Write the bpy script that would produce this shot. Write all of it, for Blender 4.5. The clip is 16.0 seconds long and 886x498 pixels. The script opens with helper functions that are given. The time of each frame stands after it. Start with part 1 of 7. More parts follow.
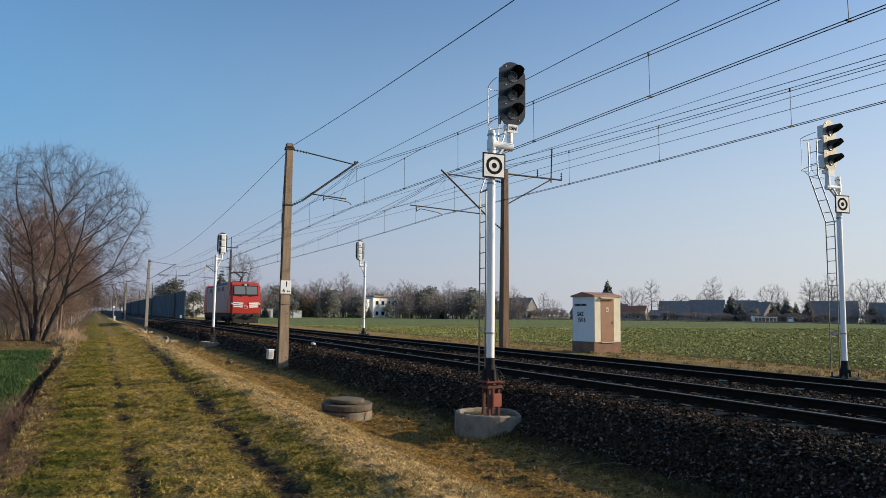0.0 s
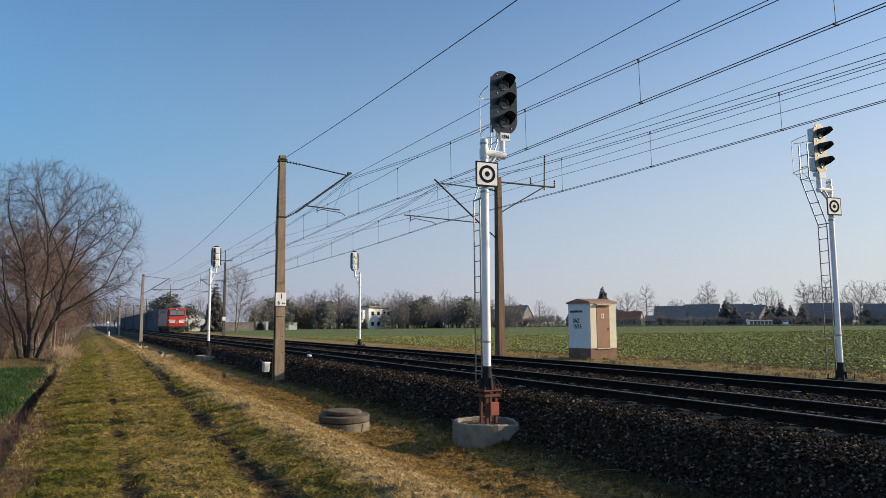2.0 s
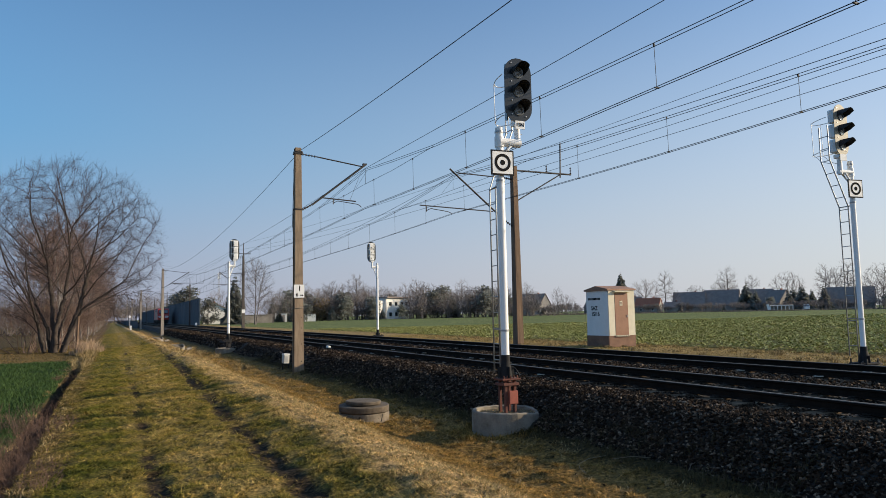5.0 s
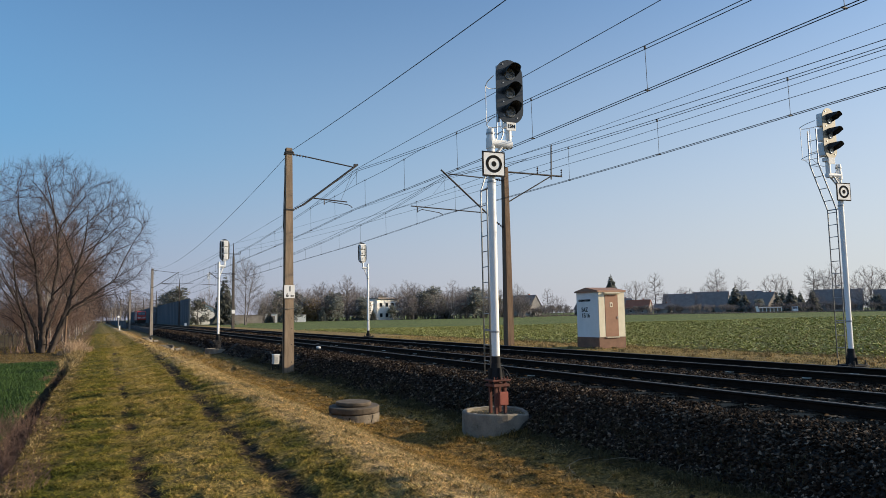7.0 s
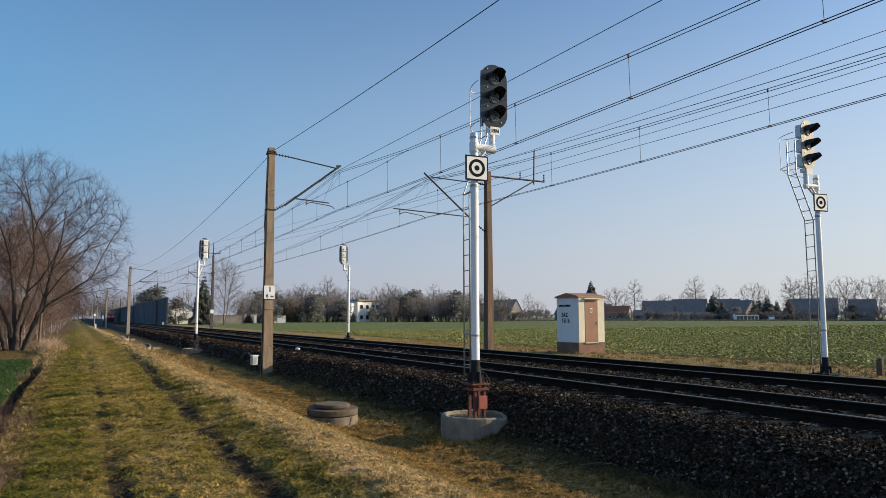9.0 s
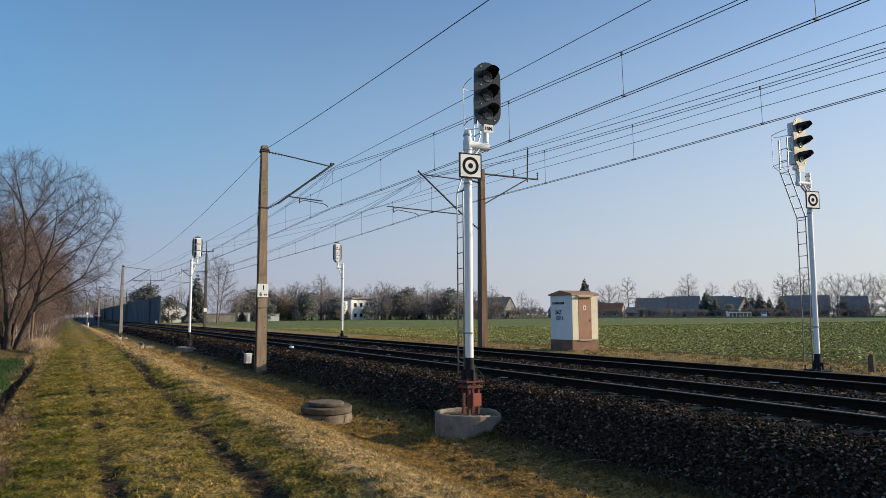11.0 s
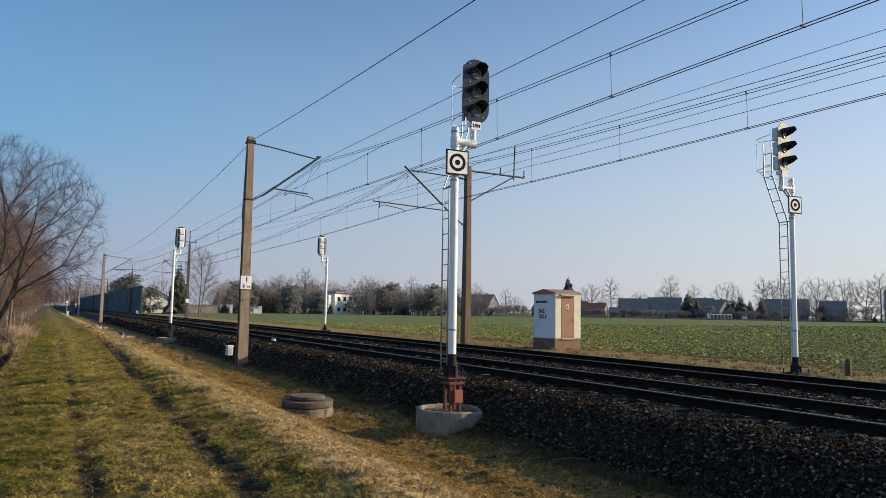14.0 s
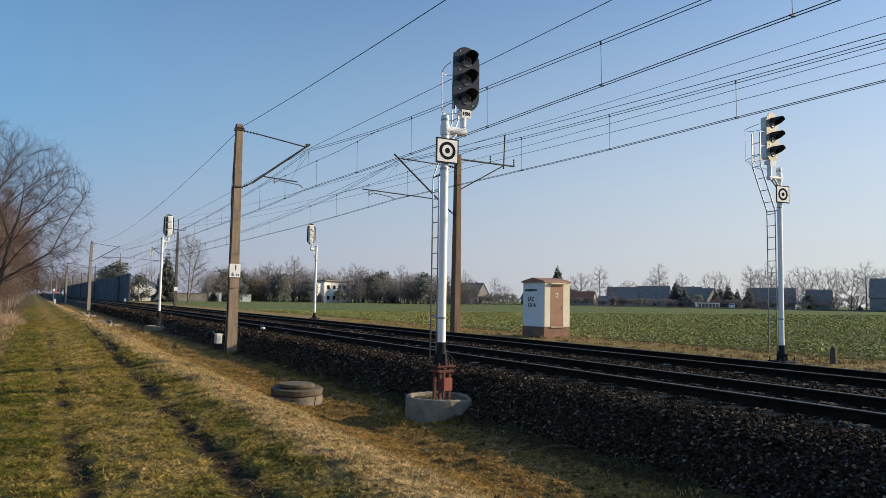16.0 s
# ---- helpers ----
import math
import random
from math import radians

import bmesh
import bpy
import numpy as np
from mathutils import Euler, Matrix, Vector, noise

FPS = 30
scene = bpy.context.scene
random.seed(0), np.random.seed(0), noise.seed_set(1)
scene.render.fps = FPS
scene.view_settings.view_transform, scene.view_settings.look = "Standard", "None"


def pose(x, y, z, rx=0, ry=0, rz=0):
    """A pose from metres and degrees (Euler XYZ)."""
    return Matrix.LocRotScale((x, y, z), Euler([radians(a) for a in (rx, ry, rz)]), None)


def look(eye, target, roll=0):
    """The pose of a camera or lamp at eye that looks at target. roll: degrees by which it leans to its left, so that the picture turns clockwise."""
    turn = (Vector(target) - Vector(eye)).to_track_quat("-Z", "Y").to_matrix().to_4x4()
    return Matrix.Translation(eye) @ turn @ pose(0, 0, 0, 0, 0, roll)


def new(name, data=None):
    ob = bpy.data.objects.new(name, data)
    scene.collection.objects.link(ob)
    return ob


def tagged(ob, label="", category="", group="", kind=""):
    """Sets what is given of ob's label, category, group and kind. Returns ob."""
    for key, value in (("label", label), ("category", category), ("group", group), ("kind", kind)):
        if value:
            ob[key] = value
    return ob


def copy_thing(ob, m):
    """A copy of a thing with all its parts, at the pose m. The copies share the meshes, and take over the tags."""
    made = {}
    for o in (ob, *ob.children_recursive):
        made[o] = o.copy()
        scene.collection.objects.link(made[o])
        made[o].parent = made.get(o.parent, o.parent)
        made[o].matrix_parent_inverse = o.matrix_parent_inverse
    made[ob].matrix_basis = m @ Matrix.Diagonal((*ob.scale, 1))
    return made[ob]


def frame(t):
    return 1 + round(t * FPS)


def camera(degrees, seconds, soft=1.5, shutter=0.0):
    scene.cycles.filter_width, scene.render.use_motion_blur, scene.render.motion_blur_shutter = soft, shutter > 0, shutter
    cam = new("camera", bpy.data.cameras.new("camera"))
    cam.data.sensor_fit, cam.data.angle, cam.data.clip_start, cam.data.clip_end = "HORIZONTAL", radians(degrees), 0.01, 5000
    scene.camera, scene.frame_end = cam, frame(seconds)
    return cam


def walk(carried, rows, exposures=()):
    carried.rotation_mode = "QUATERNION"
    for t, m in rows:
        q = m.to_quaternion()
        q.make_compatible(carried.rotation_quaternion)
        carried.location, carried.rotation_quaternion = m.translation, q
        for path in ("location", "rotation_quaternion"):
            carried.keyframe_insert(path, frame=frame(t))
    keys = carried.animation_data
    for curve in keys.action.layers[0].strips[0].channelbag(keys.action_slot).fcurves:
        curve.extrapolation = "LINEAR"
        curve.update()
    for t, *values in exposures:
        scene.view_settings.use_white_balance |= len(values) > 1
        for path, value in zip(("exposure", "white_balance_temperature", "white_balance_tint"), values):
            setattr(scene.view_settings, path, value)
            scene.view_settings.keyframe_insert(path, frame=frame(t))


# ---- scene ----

# ---- camera: a person stands on the field path and turns the camera a little ----
cam = camera(64.0, 16.0, 0.6)
WALK = [
    (0.0, pose(0, 0, 1.6, 95.272, -0.729, -26.137)),
    (0.5, pose(0, 0, 1.6, 95.563, -0.162, -25.772)),
    (1.0, pose(0, 0, 1.6, 95.897, 0.060, -25.965)),
    (1.5, pose(0, 0, 1.6, 95.938, 0.040, -26.377)),
    (2.0, pose(0, 0, 1.6, 96.014, 0.353, -26.472)),
    (2.5, pose(0, 0, 1.6, 96.036, 0.397, -26.482)),
    (3.0, pose(0, 0, 1.6, 95.970, 0.482, -26.283)),
    (3.5, pose(0, 0, 1.6, 95.761, 0.524, -25.810)),
    (6.0, pose(0, 0, 1.6, 94.735, 1.417, -25.030)),
    (6.5, pose(0, 0, 1.6, 94.496, 1.168, -25.558)),
    (7.0, pose(0, 0, 1.6, 95.270, 1.000, -25.800)),
    (7.5, pose(0, 0, 1.6, 95.582, 0.403, -26.746)),
    (8.0, pose(0, 0, 1.6, 95.137, 0.069, -27.192)),
    (8.5, pose(0, 0, 1.6, 95.101, 0.126, -27.511)),
    (9.0, pose(0, 0, 1.6, 95.509, 0.129, -27.366)),
    (11.5, pose(0, 0, 1.6, 95.196, 0.281, -28.183)),
    (12.0, pose(0, 0, 1.6, 94.913, -0.171, -28.910)),
    (12.5, pose(0, 0, 1.6, 94.762, -0.435, -29.234)),
    (13.0, pose(0, 0, 1.6, 94.643, -0.547, -29.531)),
    (13.5, pose(0, 0, 1.6, 94.828, -0.826, -29.417)),
    (14.0, pose(0, 0, 1.6, 95.027, -0.929, -29.182)),
    (14.5, pose(0, 0, 1.6, 94.743, -0.601, -29.327)),
    (15.0, pose(0, 0, 1.6, 94.293, -0.593, -29.415)),
    (15.5, pose(0, 0, 1.6, 94.236, -0.776, -29.749)),
    (16.0, pose(0, 0, 1.6, 94.106, -0.979, -30.021)),
]
walk(cam, WALK)

# ---- daylight: low winter sun on the field's side of the line ----
SUN_DIR = Vector((0.867, -0.364, 0.342)).normalized()
world = bpy.data.worlds.new("winter_sky")
scene.world = world
world.use_nodes = True
wn = world.node_tree
sky = wn.nodes.new("ShaderNodeTexSky")
sky.sky_type = 'NISHITA'
sky.sun_disc = False
sky.sun_elevation = math.asin(SUN_DIR.z)
sky.sun_rotation = math.atan2(SUN_DIR.x, SUN_DIR.y)
sky.air_density = 1.0
sky.dust_density = 1.0
sky.ozone_density = 3.0
background = wn.nodes["Background"]
background.inputs["Strength"].default_value = 0.15
# winter haze: the sky pales towards the horizon, more so on the sun's side
sky_place = wn.nodes.new("ShaderNodeTexCoord")
way_up = wn.nodes.new("ShaderNodeSeparateXYZ")
wn.links.new(sky_place.outputs["Generated"], way_up.inputs[0])
haze_fall = wn.nodes.new("ShaderNodeValToRGB")
haze_fall.color_ramp.interpolation = 'EASE'
haze_fall.color_ramp.elements[0].position, haze_fall.color_ramp.elements[0].color = 0.0, (0.86, 0.86, 0.86, 1)
haze_fall.color_ramp.elements[1].position, haze_fall.color_ramp.elements[1].color = 0.50, (0.10, 0.10, 0.10, 1)
wn.links.new(way_up.outputs[2], haze_fall.inputs[0])
sunward = wn.nodes.new("ShaderNodeVectorMath")
sunward.operation = 'DOT_PRODUCT'
sunward.inputs[1].default_value = SUN_DIR
wn.links.new(sky_place.outputs["Generated"], sunward.inputs[0])
haze_tone = wn.nodes.new("ShaderNodeMapRange")
haze_tone.inputs[1].default_value, haze_tone.inputs[2].default_value = -0.5, 0.72
wn.links.new(sunward.outputs["Value"], haze_tone.inputs[0])
haze_colour = wn.nodes.new("ShaderNodeMix")
haze_colour.data_type = 'RGBA'
low_air = wn.nodes.new("ShaderNodeMapRange")
low_air.interpolation_type = 'SMOOTHSTEP'
low_air.inputs[1].default_value, low_air.inputs[2].default_value = 0.02, 0.26
wn.links.new(way_up.outputs[2], low_air.inputs[0])
shade_side = wn.nodes.new("ShaderNodeMix")
shade_side.data_type = 'RGBA'
shade_side.inputs[6].default_value = (2.25, 2.39, 3.43, 1)
shade_side.inputs[7].default_value = (0.75, 2.28, 3.85, 1)
wn.links.new(low_air.outputs[0], shade_side.inputs[0])
wn.links.new(shade_side.outputs[2], haze_colour.inputs[6])
haze_colour.inputs[7].default_value = (4.84, 4.74, 4.80, 1)
wn.links.new(haze_tone.outputs[0], haze_colour.inputs[0])
haze_mix = wn.nodes.new("ShaderNodeMix")
haze_mix.data_type = 'RGBA'
wn.links.new(haze_fall.outputs[0], haze_mix.inputs[0])
clear_blue = wn.nodes.new("ShaderNodeMix")
clear_blue.data_type = 'RGBA'
clear_blue.blend_type = 'MULTIPLY'
clear_blue.inputs[0].default_value = 1.0
clear_blue.inputs[7].default_value = (0.72, 1.0, 1.14, 1)
wn.links.new(sky.outputs[0], clear_blue.inputs[6])
wn.links.new(clear_blue.outputs[2], haze_mix.inputs[6])
wn.links.new(haze_colour.outputs[2], haze_mix.inputs[7])
wn.links.new(haze_mix.outputs[2], background.inputs[0])
sun_lamp = bpy.data.lights.new("sun", 'SUN')
sun_lamp.energy = 5.7
sun_lamp.angle = radians(0.5)
sun_lamp.color = (1.0, 0.82, 0.58)
sun = new("sun", sun_lamp)
sun.matrix_world = look(SUN_DIR * 100, (0, 0, 0))
scene.view_settings.exposure = 0.0

# ---- materials ----
def nodes_of(name):
    m = bpy.data.materials.new(name)
    m.use_nodes = True
    nt = m.node_tree
    return m, nt, nt.nodes["Principled BSDF"]


def node(nt, kind, **inputs):
    n = nt.nodes.new(kind)
    for k, v in inputs.items():
        key = k.replace("_", " ")
        if key in n.inputs:
            n.inputs[key].default_value = v
    return n


def ramp(nt, source, stops):
    r = nt.nodes.new("ShaderNodeValToRGB")
    els = r.color_ramp.elements
    while len(els) < len(stops):
        els.new(0.5)
    for e, (p, c) in zip(els, stops):
        e.position = p
        e.color = (*c, 1) if len(c) == 3 else c
    nt.links.new(source, r.inputs[0])
    return r


def grain(nt, scale, detail=4, rough=0.6, world_space=True, stretch=(1, 1, 1)):
    """A noise in metres of the place or of the object."""
    if world_space:
        src = nt.nodes.new("ShaderNodeNewGeometry").outputs["Position"]
    else:
        src = nt.nodes.new("ShaderNodeTexCoord").outputs["Object"]
    mp = nt.nodes.new("ShaderNodeMapping")
    mp.inputs["Scale"].default_value = stretch
    nt.links.new(src, mp.inputs[0])
    n = node(nt, "ShaderNodeTexNoise", Scale=scale, Detail=detail, Roughness=rough)
    nt.links.new(mp.outputs[0], n.inputs["Vector"])
    return n


def mixed(nt, fac, a, b, blend='MIX'):
    m = nt.nodes.new("ShaderNodeMix")
    m.data_type = 'RGBA'
    m.blend_type = blend
    for s, v in ((0, fac), (6, a), (7, b)):
        if hasattr(v, "is_linked"):
            nt.links.new(v, m.inputs[s])
        else:
            m.inputs[s].default_value = v if s == 0 else (*v, 1)
    return m.outputs[2]


def surface(name, dark, light, rough=0.7, metal=0.0, scale=6.0, fine=60.0, bump=0.15, world_space=False,
            stretch=(1, 1, 1), spots=None, vary=0.0, shine=0.5):
    """Paint, concrete, steel, bark: two tones, broad stains, fine grain and relief."""
    m, nt, p = nodes_of(name)
    a = grain(nt, scale, 5, 0.62, world_space, stretch)
    b = grain(nt, fine, 3, 0.6, world_space, stretch)
    mean = mixed(nt, 0.3, a.outputs[0], b.outputs[0])
    r = ramp(nt, mean, [(0.32, dark), (0.66, light)])
    out = r.outputs[0]
    if spots:
        c = grain(nt, scale * 2.3, 6, 0.7, world_space, stretch)
        k = ramp(nt, c.outputs[0], [(spots[1], (0, 0, 0)), (spots[1] + 0.08, (1, 1, 1))])
        out = mixed(nt, k.outputs[0], out, spots[0])
    if vary:
        o = nt.nodes.new("ShaderNodeObjectInfo")
        h = node(nt, "ShaderNodeHueSaturation")
        mr = nt.nodes.new("ShaderNodeMapRange")
        mr.inputs[3].default_value, mr.inputs[4].default_value = 1 - vary, 1 + vary
        nt.links.new(o.outputs["Random"], mr.inputs[0])
        nt.links.new(mr.outputs[0], h.inputs["Value"])
        nt.links.new(out, h.inputs["Color"])
        out = h.outputs[0]
    nt.links.new(out, p.inputs["Base Color"])
    p.inputs["Roughness"].default_value = rough
    p.inputs["Metallic"].default_value = metal
    p.inputs["Specular IOR Level"].default_value = shine
    if bump:
        bp = node(nt, "ShaderNodeBump", Strength=bump, Distance=0.02)
        nt.links.new(b.outputs[0], bp.inputs["Height"])
        nt.links.new(bp.outputs[0], p.inputs["Normal"])
    return m


def island_tones(name, tones, rough=0.85, fine=25.0, translucent=0.0):
    """Blades, leaves, stones: each island takes a tone of its own."""
    m, nt, p = nodes_of(name)
    g = nt.nodes.new("ShaderNodeNewGeometry")
    n = len(tones)
    r = ramp(nt, g.outputs["Random Per Island"], [(i / max(n - 1, 1), c) for i, c in enumerate(tones)])
    b = grain(nt, fine, 3)
    k = ramp(nt, b.outputs[0], [(0.3, (0.72, 0.72, 0.72)), (0.7, (1.15, 1.15, 1.15))])
    nt.links.new(mixed(nt, 1.0, r.outputs[0], k.outputs[0], 'MULTIPLY'), p.inputs["Base Color"])
    p.inputs["Roughness"].default_value = rough
    p.inputs["Specular IOR Level"].default_value = 0.25
    return m


M_RAIL = surface("rail_steel", (0.008, 0.006, 0.005), (0.026, 0.017, 0.012), 0.9, 0.0, 4, 80, 0.2, shine=0.08)
M_RAILTOP = surface("worn_rail_head", (0.085, 0.07, 0.055), (0.15, 0.13, 0.11), 0.6, 0.25, 3, 60, 0.03)
M_SLEEPER = surface("sleeper_concrete", (0.058, 0.038, 0.023), (0.135, 0.094, 0.060), 0.9, 0, 5, 70, 0.3, vary=0.3, shine=0.1)
M_POLECON = surface("pole_concrete", (0.18, 0.128, 0.085), (0.37, 0.275, 0.19), 0.9, 0, 2.2, 40, 0.25, stretch=(3, 3, 0.5))
M_POLEGREY = surface("pole_grey_concrete", (0.24, 0.205, 0.17), (0.40, 0.35, 0.30), 0.9, 0, 2.2, 40, 0.25, stretch=(3, 3, 0.5))
M_POLEDARK = surface("pole_dark_steel", (0.055, 0.047, 0.042), (0.125, 0.105, 0.09), 0.85, 0, 2.2, 30, 0.2, stretch=(4, 4, 0.4))
M_POLEWOOD = surface("pole_dark_concrete", (0.092, 0.057, 0.037), (0.25, 0.162, 0.102), 0.9, 0, 2.2, 30, 0.35, stretch=(4, 4, 0.4))
M_WHITE = surface("white_paint", (0.82, 0.82, 0.81), (0.90, 0.90, 0.89), 0.45, 0, 3, 40, 0.04)
M_BLACK = surface("black_paint", (0.012, 0.012, 0.013), (0.030, 0.030, 0.031), 0.75, 0, 4, 50, 0.05, shine=0.15)
M_GALV = surface("galvanised_steel", (0.26, 0.27, 0.28), (0.45, 0.46, 0.47), 0.45, 0.6, 6, 60, 0.05)
M_DARKSTEEL = surface("dark_weathered_steel", (0.02, 0.02, 0.022), (0.07, 0.06, 0.055), 0.6, 0.3, 5, 60, 0.1)
M_WIRE = surface("copper_wire_tarnished", (0.006, 0.007, 0.010), (0.014, 0.015, 0.018), 0.7, 0.0, 3, 30, 0)
M_CONCRETE = surface("well_concrete", (0.145, 0.123, 0.096), (0.32, 0.28, 0.225), 0.95, 0, 4, 45, 0.4, spots=((0.09, 0.085, 0.06), 0.62))
M_BARRIER = surface("barrier_panel", (0.066, 0.086, 0.104), (0.104, 0.130, 0.152), 0.7, 0, 1.5, 30, 0.1, vary=0.15, shine=0.2)

# ---- mesh helpers ----
def part(name, bm, material, parent=None, label="", smooth=False):
    me = bpy.data.meshes.new(name)
    bm.to_mesh(me)
    bm.free()
    for mt in (material if isinstance(material, (list, tuple)) else [material]):
        me.materials.append(mt)
    if smooth:
        me.polygons.foreach_set("use_smooth", [True] * len(me.polygons))
    ob = new(name, me)
    if parent:
        ob.parent = parent
    if label:
        ob["label"] = label
    return ob


def part_of(name, me, parent, m=None, label=""):
    """One more piece on a mesh that alike pieces share."""
    ob = new(name, me)
    ob.parent = parent
    if m is not None:
        ob.matrix_basis = m
    if label:
        ob["label"] = label
    return ob


def thing(name, m, label, category, group="", kind=""):
    ob = new(name)
    ob.empty_display_size = 0.2
    ob.matrix_world = m
    return tagged(ob, label, category, group, kind)


def box(bm, size, at=(0, 0, 0), turn=None, bevel=0.0, mat=0):
    b = bmesh.new()
    bmesh.ops.create_cube(b, size=1)
    bmesh.ops.scale(b, vec=size, verts=b.verts)
    if bevel:
        bmesh.ops.bevel(b, geom=b.edges[:], offset=bevel, segments=1, affect='EDGES')
    m = Matrix.Translation(at) @ (turn if turn is not None else Matrix.Identity(4))
    return weld(bm, b, m, mat)


def weld(bm, b, m=None, mat=0):
    """Puts the small mesh b into bm."""
    if m is not None:
        b.transform(m)
    vs = [bm.verts.new(v.co) for v in b.verts]
    b.verts.index_update()
    for fc in b.faces:
        nf = bm.faces.new([vs[v.index] for v in fc.verts])
        nf.material_index = mat if mat else fc.material_index
        nf.smooth = fc.smooth
    b.free()
    return bm


def rod(bm, a, c, r0, r1=None, n=8, mat=0, caps=True, smooth=True):
    """A round bar from a to c."""
    a, c = Vector(a), Vector(c)
    r1 = r0 if r1 is None else r1
    d = (c - a)
    q = d.to_track_quat('Z', 'Y').to_matrix()
    rings = []
    for p, r in ((a, r0), (c, r1)):
        rings.append([bm.verts.new(p + q @ Vector((r * math.cos(2 * math.pi * k / n), r * math.sin(2 * math.pi * k / n), 0))) for k in range(n)])
    for k in range(n):
        fc = bm.faces.new((rings[0][k], rings[0][(k + 1) % n], rings[1][(k + 1) % n], rings[1][k]))
        fc.material_index = mat
        fc.smooth = smooth
    if caps:
        for ring in (rings[0][::-1], rings[1]):
            bm.faces.new([bm.verts.new(v.co) for v in ring]).material_index = mat
    return bm


def tube(bm, pts, r, n=6, mat=0):
    """A bent bar through points, r one radius or one for each point."""
    pts = [Vector(p) for p in pts]
    rr = r if isinstance(r, (list, tuple)) else [r] * len(pts)
    rings = []
    for i, p in enumerate(pts):
        d = pts[min(i + 1, len(pts) - 1)] - pts[max(i - 1, 0)]
        q = d.to_track_quat('Z', 'Y').to_matrix()
        rings.append([bm.verts.new(p + q @ Vector((rr[i] * math.cos(2 * math.pi * k / n), rr[i] * math.sin(2 * math.pi * k / n), 0))) for k in range(n)])
    for i in range(len(pts) - 1):
        for k in range(n):
            fc = bm.faces.new((rings[i][k], rings[i][(k + 1) % n], rings[i + 1][(k + 1) % n], rings[i + 1][k]))
            fc.material_index = mat
            fc.smooth = True
    bm.faces.new(rings[0][::-1]).material_index = mat
    bm.faces.new(rings[-1]).material_index = mat
    return bm


def lathe(bm, profile, n=24, mat=0, smooth=True):
    """Turns (radius, height) pairs round z."""
    rings = [[bm.verts.new((r * math.cos(2 * math.pi * k / n), r * math.sin(2 * math.pi * k / n), z)) for k in range(n)] for r, z in profile]
    for i in range(len(rings) - 1):
        for k in range(n):
            fc = bm.faces.new((rings[i][k], rings[i][(k + 1) % n], rings[i + 1][(k + 1) % n], rings[i + 1][k]))
            fc.material_index = mat
            fc.smooth = smooth
    return bm


def prism(bm, outline, y0, y1, mat=0):
    """An outline in x, z drawn out along y."""
    a = [bm.verts.new((x, y0, z)) for x, z in outline]
    b = [bm.verts.new((x, y1, z)) for x, z in outline]
    n = len(outline)
    for k in range(n):
        bm.faces.new((a[k], a[(k + 1) % n], b[(k + 1) % n], b[k])).material_index = mat
    bm.faces.new(a[::-1]).material_index = mat
    bm.faces.new(b).material_index = mat
    bmesh.ops.recalc_face_normals(bm, faces=bm.faces[:])
    return bm


def side_prism(bm, outline, half):
    """An outline in y, z drawn out across x."""
    a = [bm.verts.new((-half, y, z)) for y, z in outline]
    b = [bm.verts.new((half, y, z)) for y, z in outline]
    n = len(outline)
    for k in range(n):
        bm.faces.new((a[k], a[(k + 1) % n], b[(k + 1) % n], b[k]))
    bm.faces.new(a[::-1])
    bm.faces.new(b)
    bmesh.ops.recalc_face_normals(bm, faces=bm.faces[:])
    return bm


def raw_mesh(name, verts, faces, material, smooth=False):
    """A mesh from numpy arrays; all faces have the same number of corners."""
    me = bpy.data.meshes.new(name)
    k = faces.shape[1]
    me.vertices.add(len(verts))
    me.vertices.foreach_set("co", np.ascontiguousarray(verts, dtype=np.float32).ravel())
    me.loops.add(faces.size)
    me.loops.foreach_set("vertex_index", np.ascontiguousarray(faces, dtype=np.int32).ravel())
    me.polygons.add(len(faces))
    me.polygons.foreach_set("loop_start", np.arange(len(faces), dtype=np.int32) * k)
    me.polygons.foreach_set("loop_total", np.full(len(faces), k, dtype=np.int32))
    me.polygons.foreach_set("use_smooth", np.full(len(faces), smooth))
    me.update(calc_edges=True)
    for mt in (material if isinstance(material, (list, tuple)) else [material]):
        me.materials.append(mt)
    return me


rng = np.random.default_rng(5)


def ripple(x, y, size, seed=0.0):
    """A soft unevenness between -1 and 1, in metres of the plan."""
    x, y = np.asarray(x, float) / size + seed * 3.1, np.asarray(y, float) / size + seed * 1.7
    return (np.sin(x * 2.1 + 1.3 * np.sin(y * 1.7)) + np.sin(y * 2.6 + 1.1 * np.sin(x * 1.9 + 2)) + 0.6 * np.sin(x * 4.7 + y * 3.9)) / 2.6


def lumps(x, y, size, seed=0.0):
    """Clods and tufts: uneven ground between -1 and 1 with no rhythm, in metres of the plan."""
    x, y = np.asarray(x, float) / size, np.asarray(y, float) / size
    xi, yi = np.floor(x), np.floor(y)
    u, v = x - xi, y - yi
    u, v = u * u * (3 - 2 * u), v * v * (3 - 2 * v)

    def corner(a, b):
        h = np.sin(a * 127.1 + b * 311.7 + seed * 74.7) * 43758.5453
        return h - np.floor(h)

    low = corner(xi, yi) * (1 - u) + corner(xi + 1, yi) * u
    high = corner(xi, yi + 1) * (1 - u) + corner(xi + 1, yi + 1) * u
    return 2 * (low * (1 - v) + high * v) - 1


